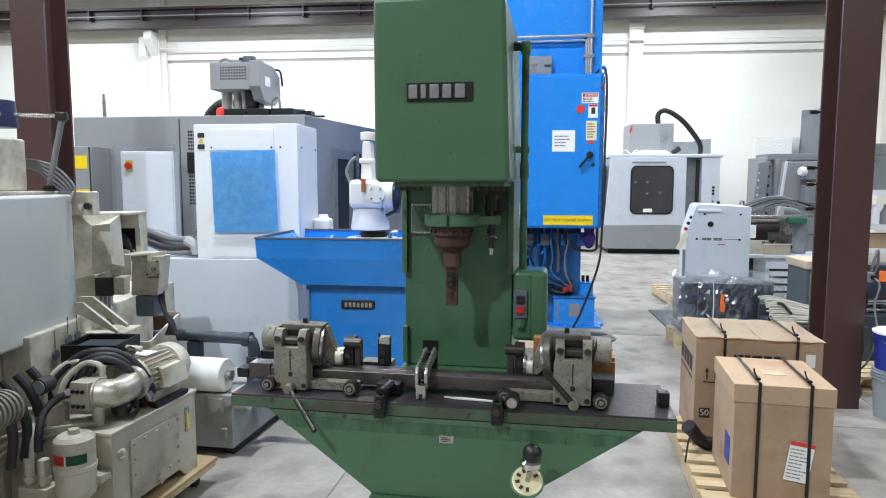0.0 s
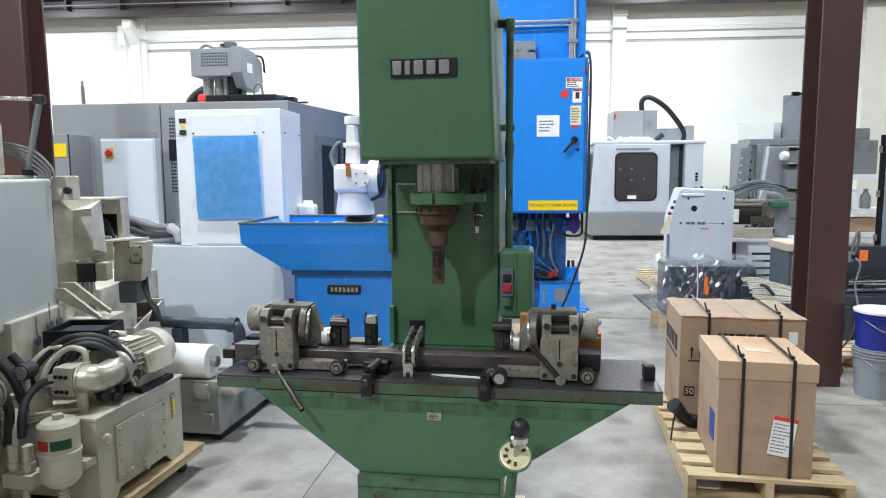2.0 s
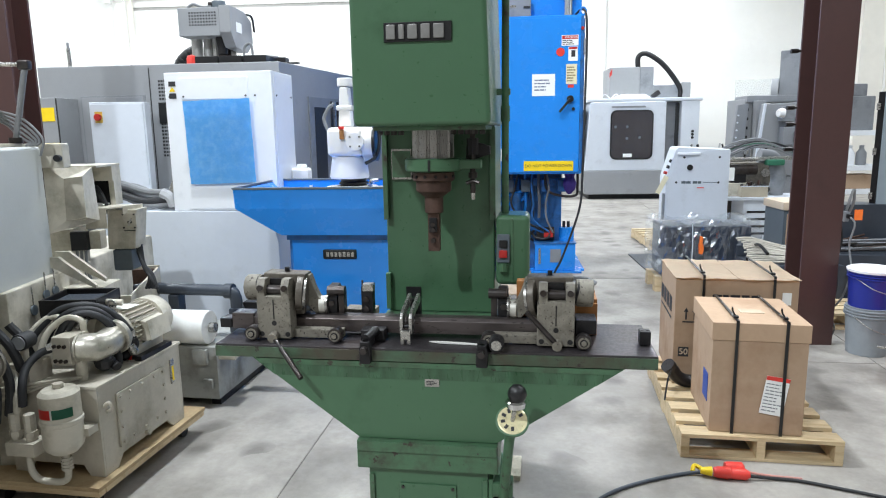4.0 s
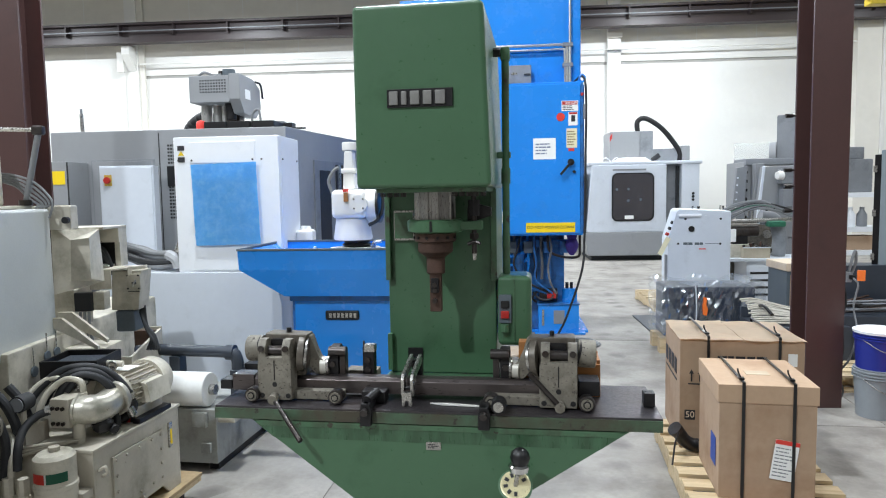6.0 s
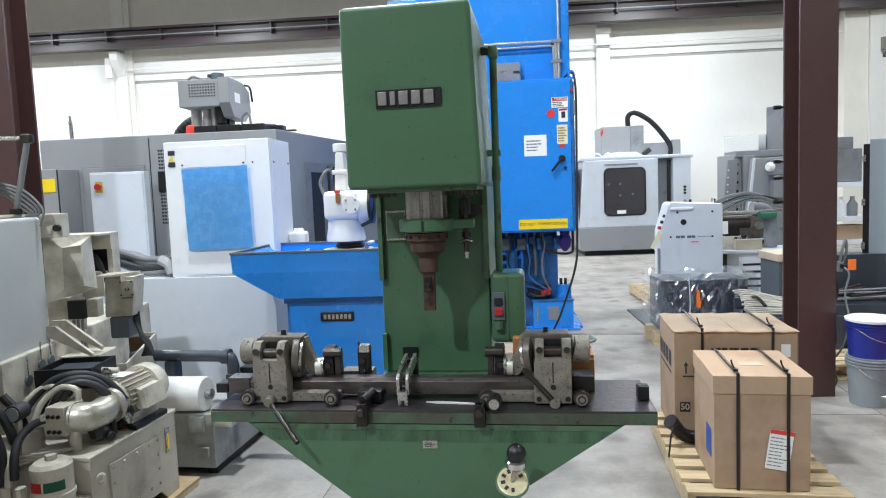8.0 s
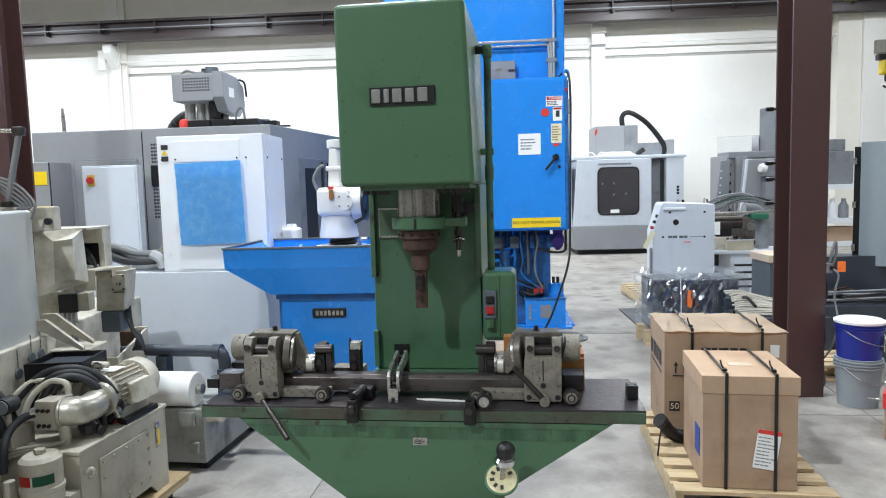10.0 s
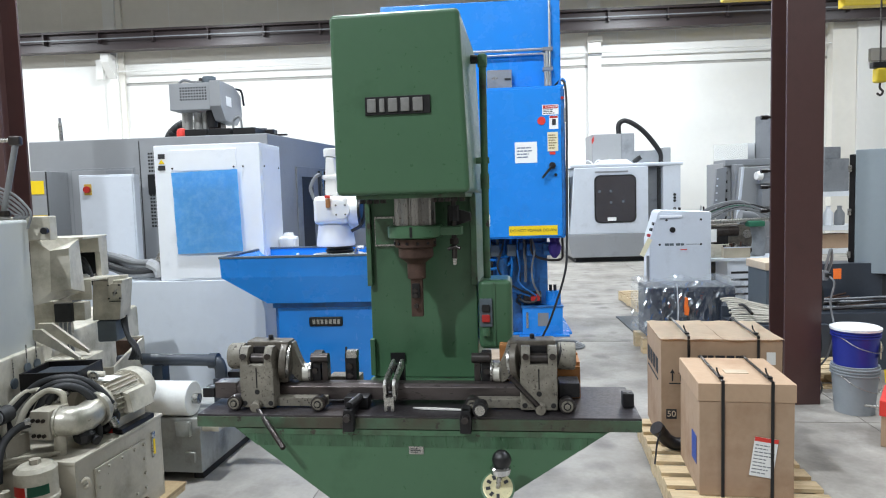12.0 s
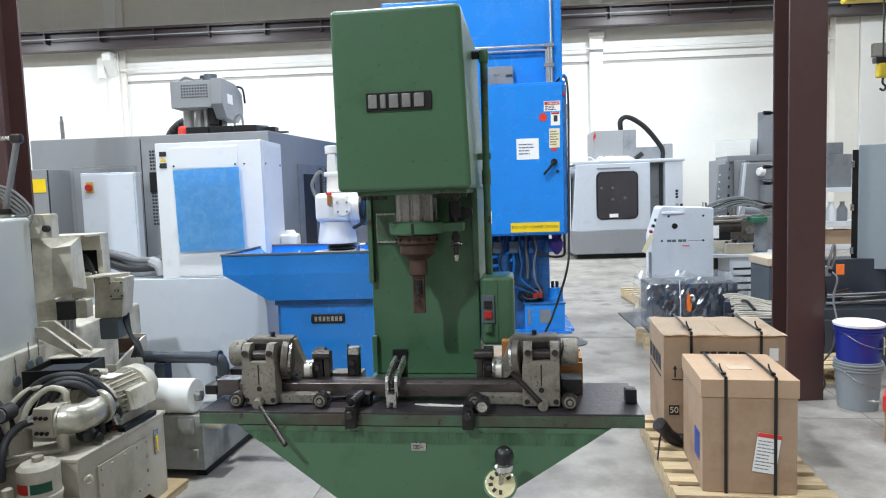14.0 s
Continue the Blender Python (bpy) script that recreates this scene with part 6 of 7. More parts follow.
part("sign_print", bars(B(), -0.165, -0.075, 2.07, 2.23, -0.0212, 6, 9), mat("brown_print", rgb("8d7c50"), 0.6), sg)
part("red_sticker", box(B(), -0.155, -0.095, -0.0205, -0.0185, 2.015, 2.045), RED_PLASTIC, door)
pp = part("paper_notice", box(B(), -0.52, -0.285, -0.0205, -0.0185, 1.935, 2.155), PAPER, door, "white printed paper notice")
part("notice_print", bars(B(), -0.495, -0.31, 1.98, 2.11, -0.0207, 4, 11, 0.4), mat("blue_ink", rgb("6a7490"), 0.6), pp)
kn = part("door_handle", cyl(B(), (-0.13, -0.0185, 1.90), (-0.13, -0.05, 1.90), 0.035, n=20, bev=0.005), BLACK, door, "black rotary door handle")
part("handle_lever", box(B(), -0.012, 0.012, -0.012, 0.012, -0.17, 0.0, 0.004, m=pose(-0.13, -0.06, 1.90, 0, 40, 0)), BLACK, kn)
part("key_lock", cyl(B(), (-0.095, -0.0185, 1.80), (-0.095, -0.03, 1.80), 0.016, n=12), BLACK, door)
ds = part("yellow_sign", box(B(), -0.60, -0.085, -0.0215, -0.0185, 1.165, 1.268), YELLOW, door, "yellow DO NOT POWER DOWN sign")
letters("DO NOT POWER DOWN", 0.043, INK, ds, pose(-0.3425, -0.0222, 1.217, 90, 0, 0))
part("white_tag", box(B(), -0.90, -0.80, -0.0205, -0.0185, 1.27, 1.40), PAPER, door)
jb = part("junction_box", box(B(), -0.80, -0.52, 0.43, 0.549, 2.80, 3.0, 0.008), GREY_MID, bp, "grey junction box")
part("box_latch", box(B(), -0.60, -0.53, 0.42, 0.429, 2.885, 2.905), DARK, jb)
part("box_mark", box(B(), -0.74, -0.68, 0.427, 0.4295, 2.89, 2.92), STEEL, jb)
for dz, r in ((0.0, 0.016), (-0.05, 0.012)):
    part("conduit", tube(B(), [(-0.95, 0.50, 3.22 + dz), (-0.4, 0.50, 3.22 + dz), (-0.16, 0.50, 3.22 + dz), (-0.125 + dz * 0.5, 0.50, 3.19 + dz), (-0.12 + dz * 0.5, 0.50, 2.95), (-0.12 + dz * 0.5, 0.50, 2.735)], r, 8), CONDUIT, bp)
part("conduit", tube(B(), [(-0.09, 0.50, 2.735), (-0.09, 0.50, 3.2), (-0.09, 0.50, 3.75)], 0.014, 8, 3), CONDUIT, bp)
for z in (3.22, 3.0):
    part("conduit_clip", box(B(), -0.17, -0.06, 0.48, 0.545, z - 0.02, z + 0.02, 0.003), GREY_MID, bp)
part("lifting_eye", tube(B(), [(0.0, 0.1, 2.736), (-0.03, 0.1, 2.78), (0.0, 0.1, 2.82), (0.03, 0.1, 2.78), (0.0, 0.1, 2.736)], 0.010, 8), BLUE, cb)
part("side_plate", box(B(), 0.0005, 0.02, 0.08, 0.5, 1.14, 2.71, 0.006), BLUE_DARK, cb)
part("side_cable", tube(B(), [(-0.10, 0.3, 2.74), (0.0, 0.1, 2.80), (0.032, 0.02, 2.60), (0.022, -0.02, 1.9), (0.01, -0.03, 1.1), (-0.02, -0.05, 0.75), (-0.16, 0.1, 0.25), (-0.25, 0.2, 0.02)], 0.012, 8), RUBBER, bp, "hanging black cable")
part("red_button", cyl(B(), (-0.015, -0.0105, 2.60), (-0.015, -0.03, 2.60), 0.016, n=16), RED, cb)
part("side_grip", box(B(), 0.0005, 0.022, -0.02, 0.079, 2.35, 2.50, 0.006), GREY_MID, cb)
for k in range(9):
    rr = random.Random(40 + k)
    x = -0.95 + 0.075 * k
    part("pipe", tube(B(), [(x, 0.35, 1.16), (x, 0.34, 1.0 - rr.uniform(0, .15)), (x + 0.01, 0.33, 0.85 - rr.uniform(0, .1)), (x + rr.uniform(-.02, .04), 0.36, 0.62)], 0.016, 8), (BLUE_DARK, BLUE, RUBBER, COPPER_GREY)[k % 4], bp)
for z in (0.78, 0.88):
    part("cross_pipe", tube(B(), [(-1.0, 0.33, z), (-0.75, 0.33, z), (-0.60, 0.34, z + 0.05), (-0.55, 0.40, z + 0.12)], 0.018, 10), BLUE, bp)
for k in range(4):
    rr = random.Random(90 + k)
    x = -0.80 + 0.15 * k
    part("hose", tube(B(), [(x, 0.28, 1.13), (x + rr.uniform(-.04, .04), 0.24, 0.98), (x + rr.uniform(-.12, .12), 0.22, 0.80), (x + rr.uniform(-.1, .1), 0.25, 0.62), (-0.35 + 0.03 * k, 0.35, 0.45)], 0.011, 8), (BLUE_DARK, RUBBER, BLUE_DARK, COPPER_GREY, BLUE)[k % 5], bp)
part("cross_beam", box(B(), -0.95, -0.05, 0.36, 0.449, 0.98, 1.06, 0.006), BLUE_DARK, bp)
for x in (-0.80, -0.62, -0.40, -0.22):
    part("valve_body", box(B(), x, x + 0.10, 0.26, 0.355, 0.92, 1.05, 0.008), (BLUE_DARK, SLATE)[x < -0.5], bp)
part("cylinder", cyl(B(), (-0.68, 0.30, 0.35), (-0.68, 0.30, 0.90), 0.06, n=20, bev=0.006), BLUE_DARK, bp)
part("bent_pipe", tube(B(), [(-0.36, 0.25, 1.15), (-0.34, 0.24, 0.95), (-0.20, 0.24, 0.88), (-0.03, 0.24, 0.88), (-0.01, 0.24, 0.98), (-0.01, 0.24, 1.12)], 0.014, 8), DARK_STEEL, bp)
part("rag", lathe(B(), [(0.02, 0.90), (0.06, 0.95), (0.075, 1.02), (0.05, 1.08), (0.06, 1.12), (0.03, 1.16)], 9, pose(-0.10, 0.2, 0)), PURPLE, bp, "purple rag")
hp = thing("oil_tank", "small blue oil tank with pump and motor", "oil tank", pose(1.24, 7.36, 0, 0, 0, -7.0))
part("tank", box(B(), 0.0, 0.45, 0.0, 0.45, 0.025, 0.33, 0.006), BLUE, hp)
part("tank_foot", box(B(), -0.04, 0.52, -0.03, 0.48, 0.001, 0.0245, 0.003), BLUE, hp)
part("tank_lid", box(B(), -0.01, 0.46, -0.01, 0.46, 0.3305, 0.345, 0.003), BLUE_DARK, hp)
part("data_plate", box(B(), 0.17, 0.29, -0.004, -0.0005, 0.12, 0.27), GREY_MID, hp)
part("level_gauge", box(B(), 0.04, 0.065, -0.008, -0.0005, 0.10, 0.28, 0.003), STEEL, hp)
part("pump_motor", cyl(B(), (0.02, 0.12, 0.43), (0.22, 0.12, 0.43), 0.075, n=24, bev=0.006), DARK_STEEL, hp)
part("motor_tag", box(B(), 0.10, 0.20, 0.03, 0.043, 0.40, 0.48, 0.004), RED, hp)
part("reservoir", cyl(B(), (0.36, 0.15, 0.345), (0.36, 0.15, 0.50), 0.085, n=24, bev=0.006), BLUE, hp)
for dx in (-0.03, 0.02):
    part("stem", cyl(B(), (0.36 + dx, 0.15, 0.50), (0.36 + dx, 0.15, 0.57), 0.018, n=10), BLACK, hp)
part("hose", tube(B(), [(0.10, 0.08, 0.50), (0.0, 0.05, 0.48), (-0.06, 0.08, 0.40), (-0.02, 0.12, 0.35)], 0.013, 8), RUBBER, hp)
part("hose", tube(B(), [(0.18, 0.08, 0.48), (0.14, 0.0, 0.40), (0.02, 0.0, 0.40), (-0.05, 0.1, 0.46)], 0.012, 8), RUBBER, hp)
solid("cardboard_sheet", box(B(), 0.62, 1.32, 6.35, 6.75, 0.001, 0.012), CARD_TOP, "flat tan cardboard sheet on the floor", "cardboard")
cc = thing("cable_coil", "coil of grey cable lying on the floor", "cable coil", pose(1.50, 6.75, 0))
for k in range(4):
    part("loop", tube(B(), [(0.28 * math.cos(a * math.pi / 6) * (1 - 0.08 * k), 0.16 * math.sin(a * math.pi / 6) * (1 - 0.06 * k), 0.016 + 0.012 * k) for a in range(13)], 0.012, 8, 2), COPPER_GREY, cc)
# wooden box on the table behind the press fixtures
wb = thing("wooden_box", "open varnished wooden tool box on the press table", "wooden box", PRESS @ pose(0.350, 0.205, 0.864))
bm = box(B(), 0.0, 0.228, 0.0, 0.012, 0, 0.115, 0.002)
box(bm, 0.0, 0.228, 0.118, 0.13, 0, 0.135, 0.002)
box(bm, 0.0, 0.012, 0.0125, 0.1175, 0, 0.118, 0.002)
box(bm, 0.216, 0.228, 0.0125, 0.1175, 0, 0.128, 0.002)
box(bm, 0.0125, 0.2125, 0.0125, 0.1175, 0, 0.012)
part("box", bm, WOODBOX, wb)
solid("wooden_block", box(B(), 0.294, 0.334, 0.20, 0.25, 0.8635, 1.058, 0.003), WOODBOX, "upright offcut of orange wood on the press table", "wood block", PRESS)


# ---- far white lathe ----
CN = pose(3.62, 15.2, 0, 0, 0, -5.0)
cn = thing("machine_lathe", "white and grey enclosed machine tool with a tinted window", "machine tool", CN)
part("lower_skirt", prism(B(), [(0.10, 0.12), (1.95, 0.12), (2.60, 0.12), (2.60, 0.66), (0.0, 0.66)], "y", 0.0, 1.9, 0.02), GREY, cn, "grey lower skirt")
part("leg", box(B(), 0.2, 2.5, 0.2, 1.7, 0.001, 0.119), DARK, cn)
part("hood", prism(B(), [(0.06, 0.661), (1.86, 0.661), (1.86, 2.19), (0.18, 2.19)], "y", 0.02, 1.9, 0.02), WHITE_GREY, cn)
cp = part("corner_panel", prism(B(), [(0.055, 0.06), (-0.20, 0.55), (-0.20, 1.9), (0.055, 1.9)], "z", 0.661, 2.16, 0.012), WHITE_GREY, cn)
part("corner_window", prism(B(), [(-0.006, 0.14), (-0.140, 0.40), (-0.160, 0.39), (-0.026, 0.13)], "z", 0.98, 2.02, 0.004), DARK, cp)
part("corner_handle", tube(B(), [(-0.04, 0.06, 1.1), (-0.07, 0.04, 1.15), (-0.07, 0.04, 1.4), (-0.04, 0.06, 1.45)], 0.02, 8), WHITE_GREY, cp)
part("side_bay", box(B(), 1.861, 2.20, 0.30, 1.9, 0.661, 2.19, 0.01), GREY_MID, cn)
part("side_panel", box(B(), 2.201, 2.60, 0.05, 1.9, 0.661, 2.19, 0.015), WHITE_GREY, cn)
part("bay_strip", box(B(), 2.13, 2.19, 0.20, 0.29, 0.661, 2.15), DARK, cn)
part("roof", box(B(), 0.10, 2.66, 0.04, 1.9, 2.191, 2.27, 0.02), WHITE_GREY, cn)
part("roof_hump", prism(B(), [(0.75, 2.271), (1.60, 2.271), (1.45, 2.37), (0.92, 2.37)], "y", 0.3, 1.2, 0.01), ROBOT, cn)
def rounded(x0, x1, z0, z1, r, n=6):
    out = []
    for cx, cz, a0 in ((x1 - r, z1 - r, 0), (x0 + r, z1 - r, 90), (x0 + r, z0 + r, 180), (x1 - r, z0 + r, 270)):
        out += [(cx + r * math.cos(math.radians(a0 + 90 * k / n)), cz + r * math.sin(math.radians(a0 + 90 * k / n))) for k in range(n + 1)]
    return out
wn = part("window_rim", prism(B(), rounded(0.63, 1.58, 0.91, 2.01, 0.13), "y", 0.0, 0.0195), BLACK, cn, "dark tinted rounded window")
part("window_pane", prism(B(), rounded(0.66, 1.55, 0.94, 1.98, 0.11), "y", -0.008, -0.0005), WINDOW, wn)
part("window_label", box(B(), 0.92, 1.12, -0.012, -0.0085, 0.96, 1.04), PAPER, wn)
# Slate discs painted on the pane for its faint reflections.
for x, z in ((0.74, 1.64), (1.0, 1.64), (1.0, 1.38), (1.28, 1.40)):
    part("spot", cyl(B(), (x, -0.0085, z), (x, -0.010, z), 0.032, n=14), SLATE, wn)
part("name_strip", box(B(), 0.65, 1.40, 0.012, 0.0195, 2.06, 2.10), GREY_MID, cn)
for z in (0.75, 1.2, 1.38, 1.45, 1.52):
    part("button", cyl(B(), (2.46, 0.05, z), (2.46, 0.03, z), 0.03, n=12), DARK, cn)
part("tool_column", box(B(), 0.75, 1.75, 0.9, 1.8, 2.271, 3.02, 0.02), GREY, cn)
part("column_cover", box(B(), 1.45, 1.76, 0.87, 0.899, 2.271, 3.02, 0.01), GREY_MID, cn)
part("rear_box", box(B(), 1.77, 2.45, 1.0, 1.8, 2.271, 2.60, 0.02), GREY_MID, cn)
part("rear_cap", box(B(), 2.451, 2.65, 0.95, 1.8, 2.271, 2.66, 0.02), GREY, cn)
part("hose", tube(B(), [(1.42, 1.0, 3.0), (1.42, 1.0, 3.25), (1.60, 1.0, 3.33), (1.95, 1.0, 3.12), (2.25, 1.0, 2.78), (2.42, 1.0, 2.5), (2.42, 1.0, 2.3)], 0.06, 12), BLACK_STEEL, cn, "ribbed black cable hose")
part("work_light", cyl(B(), (1.62, 0.4, 2.30), (1.78, 0.35, 2.42), 0.06, n=14), BLACK, cn)
for k in range(3):
    part("loose_wire", tube(B(), [(0.4 + 0.25 * k, 0.1, 2.28), (0.5 + 0.25 * k, 0.1, 2.36), (0.62 + 0.25 * k, 0.1, 2.28)], 0.012, 6), WHITE, cn)
part("red_flash", prism(B(), [(0.742, 2.78), (0.742, 2.9), (0.80, 2.98), (0.80, 2.86)], "y", 0.885, 0.8995), RED, cn)

# ---- white control cabinet ----
TT = pose(2.95, 8.05, 0, 0, 0, -14.0)
tt = thing("control_console", "white grinder control console with a sloped edge", "control console", TT)
part("body", prism(B(), [(0.0, 0.001), (0.72, 0.001), (0.72, 1.33), (0.13, 1.36), (0.10, 1.33), (0.0, 0.98)], "y", 0.0, 0.7, 0.012), WHITE_GREY, tt)
part("front_panel", prism(B(), [(0.04, 0.2), (0.66, 0.2), (0.66, 1.28), (0.13, 1.28), (0.04, 0.96)], "y", -0.006, -0.0005), WHITE_GREY, tt)
part("top_step", box(B(), 0.12, 0.38, -0.03, -0.0005, 1.27, 1.30, 0.004), WHITE, tt)
part("round_port", cyl(B(), (0.27, -0.0065, 1.12), (0.27, -0.015, 1.12), 0.035, n=20), BLACK, tt)
for x, z in ((0.20, 1.24), (0.60, 1.24), (0.12, 0.94), (0.60, 0.94)):
    part("screw", cyl(B(), (x, -0.0065, z), (x, -0.012, z), 0.014, n=10), BLACK, tt)
bm = B()
for k, (a, w) in enumerate(((0.18, 0.05), (0.235, 0.05), (0.31, 0.05), (0.365, 0.04))):
    box(bm, a, a + w, -0.008, -0.0065, 0.925, 0.955)
box(bm, 0.43, 0.585, -0.008, -0.0065, 0.938, 0.944)
part("print_bar", bm, SLATE, tt)
part("red_stroke", box(B(), 0.36, 0.44, -0.008, -0.0065, 0.87, 0.882), RED_PLASTIC, tt)
part("paper_tag", prism(B(), [(-0.12, 0.82), (-0.07, 0.79), (0.03, 1.0), (-0.02, 1.03)], "y", -0.02, -0.014), CREAM, tt, "hanging cream paper tag")
part("side_skirt", box(B(), -0.03, -0.0005, 0.02, 0.10, 0.001, 0.80, 0.006), GREY_MID, tt)
for k, z in enumerate((1.05, 1.12, 1.19)):
    part("push_button", cyl(B(), (0.01 + 0.03 * k, 0.05, z), (-0.02 + 0.03 * k, 0.04, z + 0.01), 0.02, n=10), (RED, BLACK, BLACK)[k], tt)

# ---- wrapped crate and loose stock ----
WR = pose(2.25, 6.25, 0, 0, 0, -6.0)
wr = thing("wrapped_machine_part", "dark machine part wrapped in shiny stretch film", "wrapped part", WR)
core = box(B(), 0.06, 0.88, 0.06, 0.55, 0.15, 0.66, 0.02)
part("core", core, mat("dark_slate_part", rgb("3a4252"), 0.4, var=0.1), wr)
for x in (0.18, 0.42, 0.66):
    part("core_rib", box(B(), x, x + 0.05, 0.03, 0.0595, 0.15, 0.62, 0.006), DARK_SLATE, wr)
part("timber", box(B(), 0.0, 0.95, 0.1, 0.2, 0.001, 0.149), PINE, wr)
part("timber", box(B(), 0.0, 0.95, 0.42, 0.52, 0.001, 0.149), PINE, wr)
def film_skin():
    t = bmesh.new()
    rnd = random.Random(11)
    nx, nz = 34, 13
    def row(y, sgn):
        return [[t.verts.new((0.0 + 0.95 * i / nx + rnd.uniform(-.012, .012), y + sgn * 0.03 * math.sin(j * 0.9 + i * 0.5) * rnd.random() + rnd.uniform(-.012, .012), 0.16 + (0.54 + 0.025 * math.sin(i * 0.45)) * j / nz)) for j in range(nz + 1)] for i in range(nx + 1)]
    A, Z = row(0.02, -1), row(0.60, 1)
    for G in (A, Z):
        for i in range(nx):
            for j in range(nz):
                t.faces.new((G[i][j], G[i + 1][j], G[i + 1][j + 1], G[i][j + 1]))
    for i in range(nx):
        t.faces.new((A[i][nz], A[i + 1][nz], Z[i + 1][nz], Z[i][nz]))
    for j in range(nz):
        t.faces.new((A[0][j], A[0][j + 1], Z[0][j + 1], Z[0][j]))
        t.faces.new((A[nx][j], A[nx][j + 1], Z[nx][j + 1], Z[nx][j]))
    return t
part("film", film_skin(), FILM, wr, "crumpled clear stretch film", smooth=False)
part("film_fold", tube(B(), [(0.30, -0.01, 0.70), (0.31, -0.015, 0.45), (0.30, -0.01, 0.18)], 0.006, 6), WRAP, wr)
fl = solid("orange_ribbon", prism(B(), [(2.625, 0.40), (2.655, 0.39), (2.668, 0.45), (2.650, 0.50), (2.658, 0.56), (2.630, 0.57), (2.622, 0.49)], "y", 6.20, 6.226, 0.003), ORANGE, "orange marking ribbon tied to a wrapped part", "ribbon")
cs = thing("stock_crate", "low dark steel crate holding a coil of rope-like cable", "crate", pose(2.20, 5.55, 0, 0, 0, -6.0))
part("base", box(B(), 0.62, 1.35, 0.0, 0.5, 0.001, 0.42, 0.006), DARK_SLATE, cs)
part("tray_wall", box(B(), 0.62, 1.35, 0.46, 0.5, 0.4205, 0.52, 0.004), DARK_SLATE, cs)
ROPE = mat("pale_grey_rope", rgb("bdb8ad"), 0.75, var=0.2, scale=40, bump=0.4, bscale=120)
for k in range(13):
    rr = random.Random(500 + k)
    y = 0.06 + 0.028 * k
    part("cable", tube(B(), [(0.58 + rr.uniform(0, .05), y, 0.44 + 0.013 * k), (0.70 + rr.uniform(-.02, .02), y + rr.uniform(-.02, .02), 0.445 + 0.013 * k), (0.88, y - 0.01, 0.44 + 0.009 * k + rr.uniform(0, .015)), (1.05 + rr.uniform(-.05, .05), y + rr.uniform(-.02, .02), 0.435 + 0.006 * k + rr.uniform(0, .01)), (1.30, y + 0.01, 0.435 + 0.008 * k + rr.uniform(0, .02))], 0.0095, 8), ROPE, cs)
part("tie", tube(B(), [(0.72, 0.03, 0.52), (0.71, 0.2, 0.57), (0.72, 0.42, 0.52)], 0.014, 8), BLACK, cs)
plate = solid("floor_plate", box(B(), -0.02, 0.3, -1.6, 0.0, 0.001, 0.02, 0.003), DARK_SLATE, "dark steel plate lying on the floor", "steel plate", pose(2.62, 8.3, 0, 0, 0, -6))
pallet("wooden_pallet", "old stained wooden pallet beside a white console", 0.80, 1.1, pose(2.98, 8.62, 0.0, 0, 0, -5), nb=6)

# ---- grey machines far off ----
def levers(parent, spots):
    for x, y, z in spots:
        part("lever", tube(B(), [(x, y, z), (x + 0.02, y - 0.03, z + 0.18), (x + 0.09, y - 0.04, z + 0.24)], 0.016, 8), STEEL, parent)


ml = thing("milling_machine", "grey milling machine with a leaning guard plate and pendant", "milling machine", pose(5.16, 11.0, 0, 0, 0, -3), group="grey machines at the back")
part("base", box(B(), 0.0, 1.1, 0.05, 0.9, 0.001, 0.80, 0.03), GREY_MID, ml)
part("table", box(B(), -0.10, 1.25, -0.15, 0.6, 0.801, 0.92, 0.01), DARK_STEEL, ml)
part("column", box(B(), 0.19, 0.50, 0.15, 0.9, 0.921, 2.05, 0.02), GREY, ml)
part("ram", box(B(), 0.20, 1.15, 0.10, 0.6, 1.99, 2.10, 0.012), GREY_MID, ml)
gp = part("guard_plate", prism(B(), [(-0.08, 0.921), (0.14, 0.921), (0.20, 1.97), (0.03, 1.95)], "y", 0.02, 0.10, 0.008), GREY_MID, ml)
for z in (1.30, 1.42, 1.54, 1.66, 1.78):
    part("bolt", cyl(B(), (-0.01 + 0.06 * (z - 1.0), 0.02, z), (-0.01 + 0.06 * (z - 1.0), 0.005, z), 0.014, n=8), WHITE_GREY, gp)
pd = part("pendant", box(B(), 0.30, 0.44, -0.06, 0.10, 1.36, 2.01, 0.012), GREY, ml, "pale grey control pendant")
part("display", box(B(), 0.36, 0.42, -0.066, -0.0605, 1.60, 1.71, 0.002), DARK, pd)
part("conduit_gap", box(B(), 0.445, 0.52, 0.10, 0.149, 1.55, 1.96, 0.01), BLACK_STEEL, ml)
for k in range(4):
    part("hose", tube(B(), [(0.45 + 0.02 * k, 0.05, 1.90 - 0.10 * k), (0.52, 0.0, 1.82 - 0.10 * k), (0.47, 0.03, 1.70 - 0.10 * k)], 0.018, 8), (WHITE_GREY, RUBBER)[k % 2], ml)
for k in range(4):
    part("hinge", box(B(), 0.205, 0.235, 0.09, 0.149, 1.40 + 0.15 * k, 1.45 + 0.15 * k, 0.004), BLACK_STEEL, ml)
part("spindle_head", box(B(), 0.22, 0.42, -0.05, 0.149, 1.10, 1.30, 0.02), GREY_MID, ml)
levers(ml, ((0.18, -0.08, 1.15), (0.50, -0.08, 1.12)))

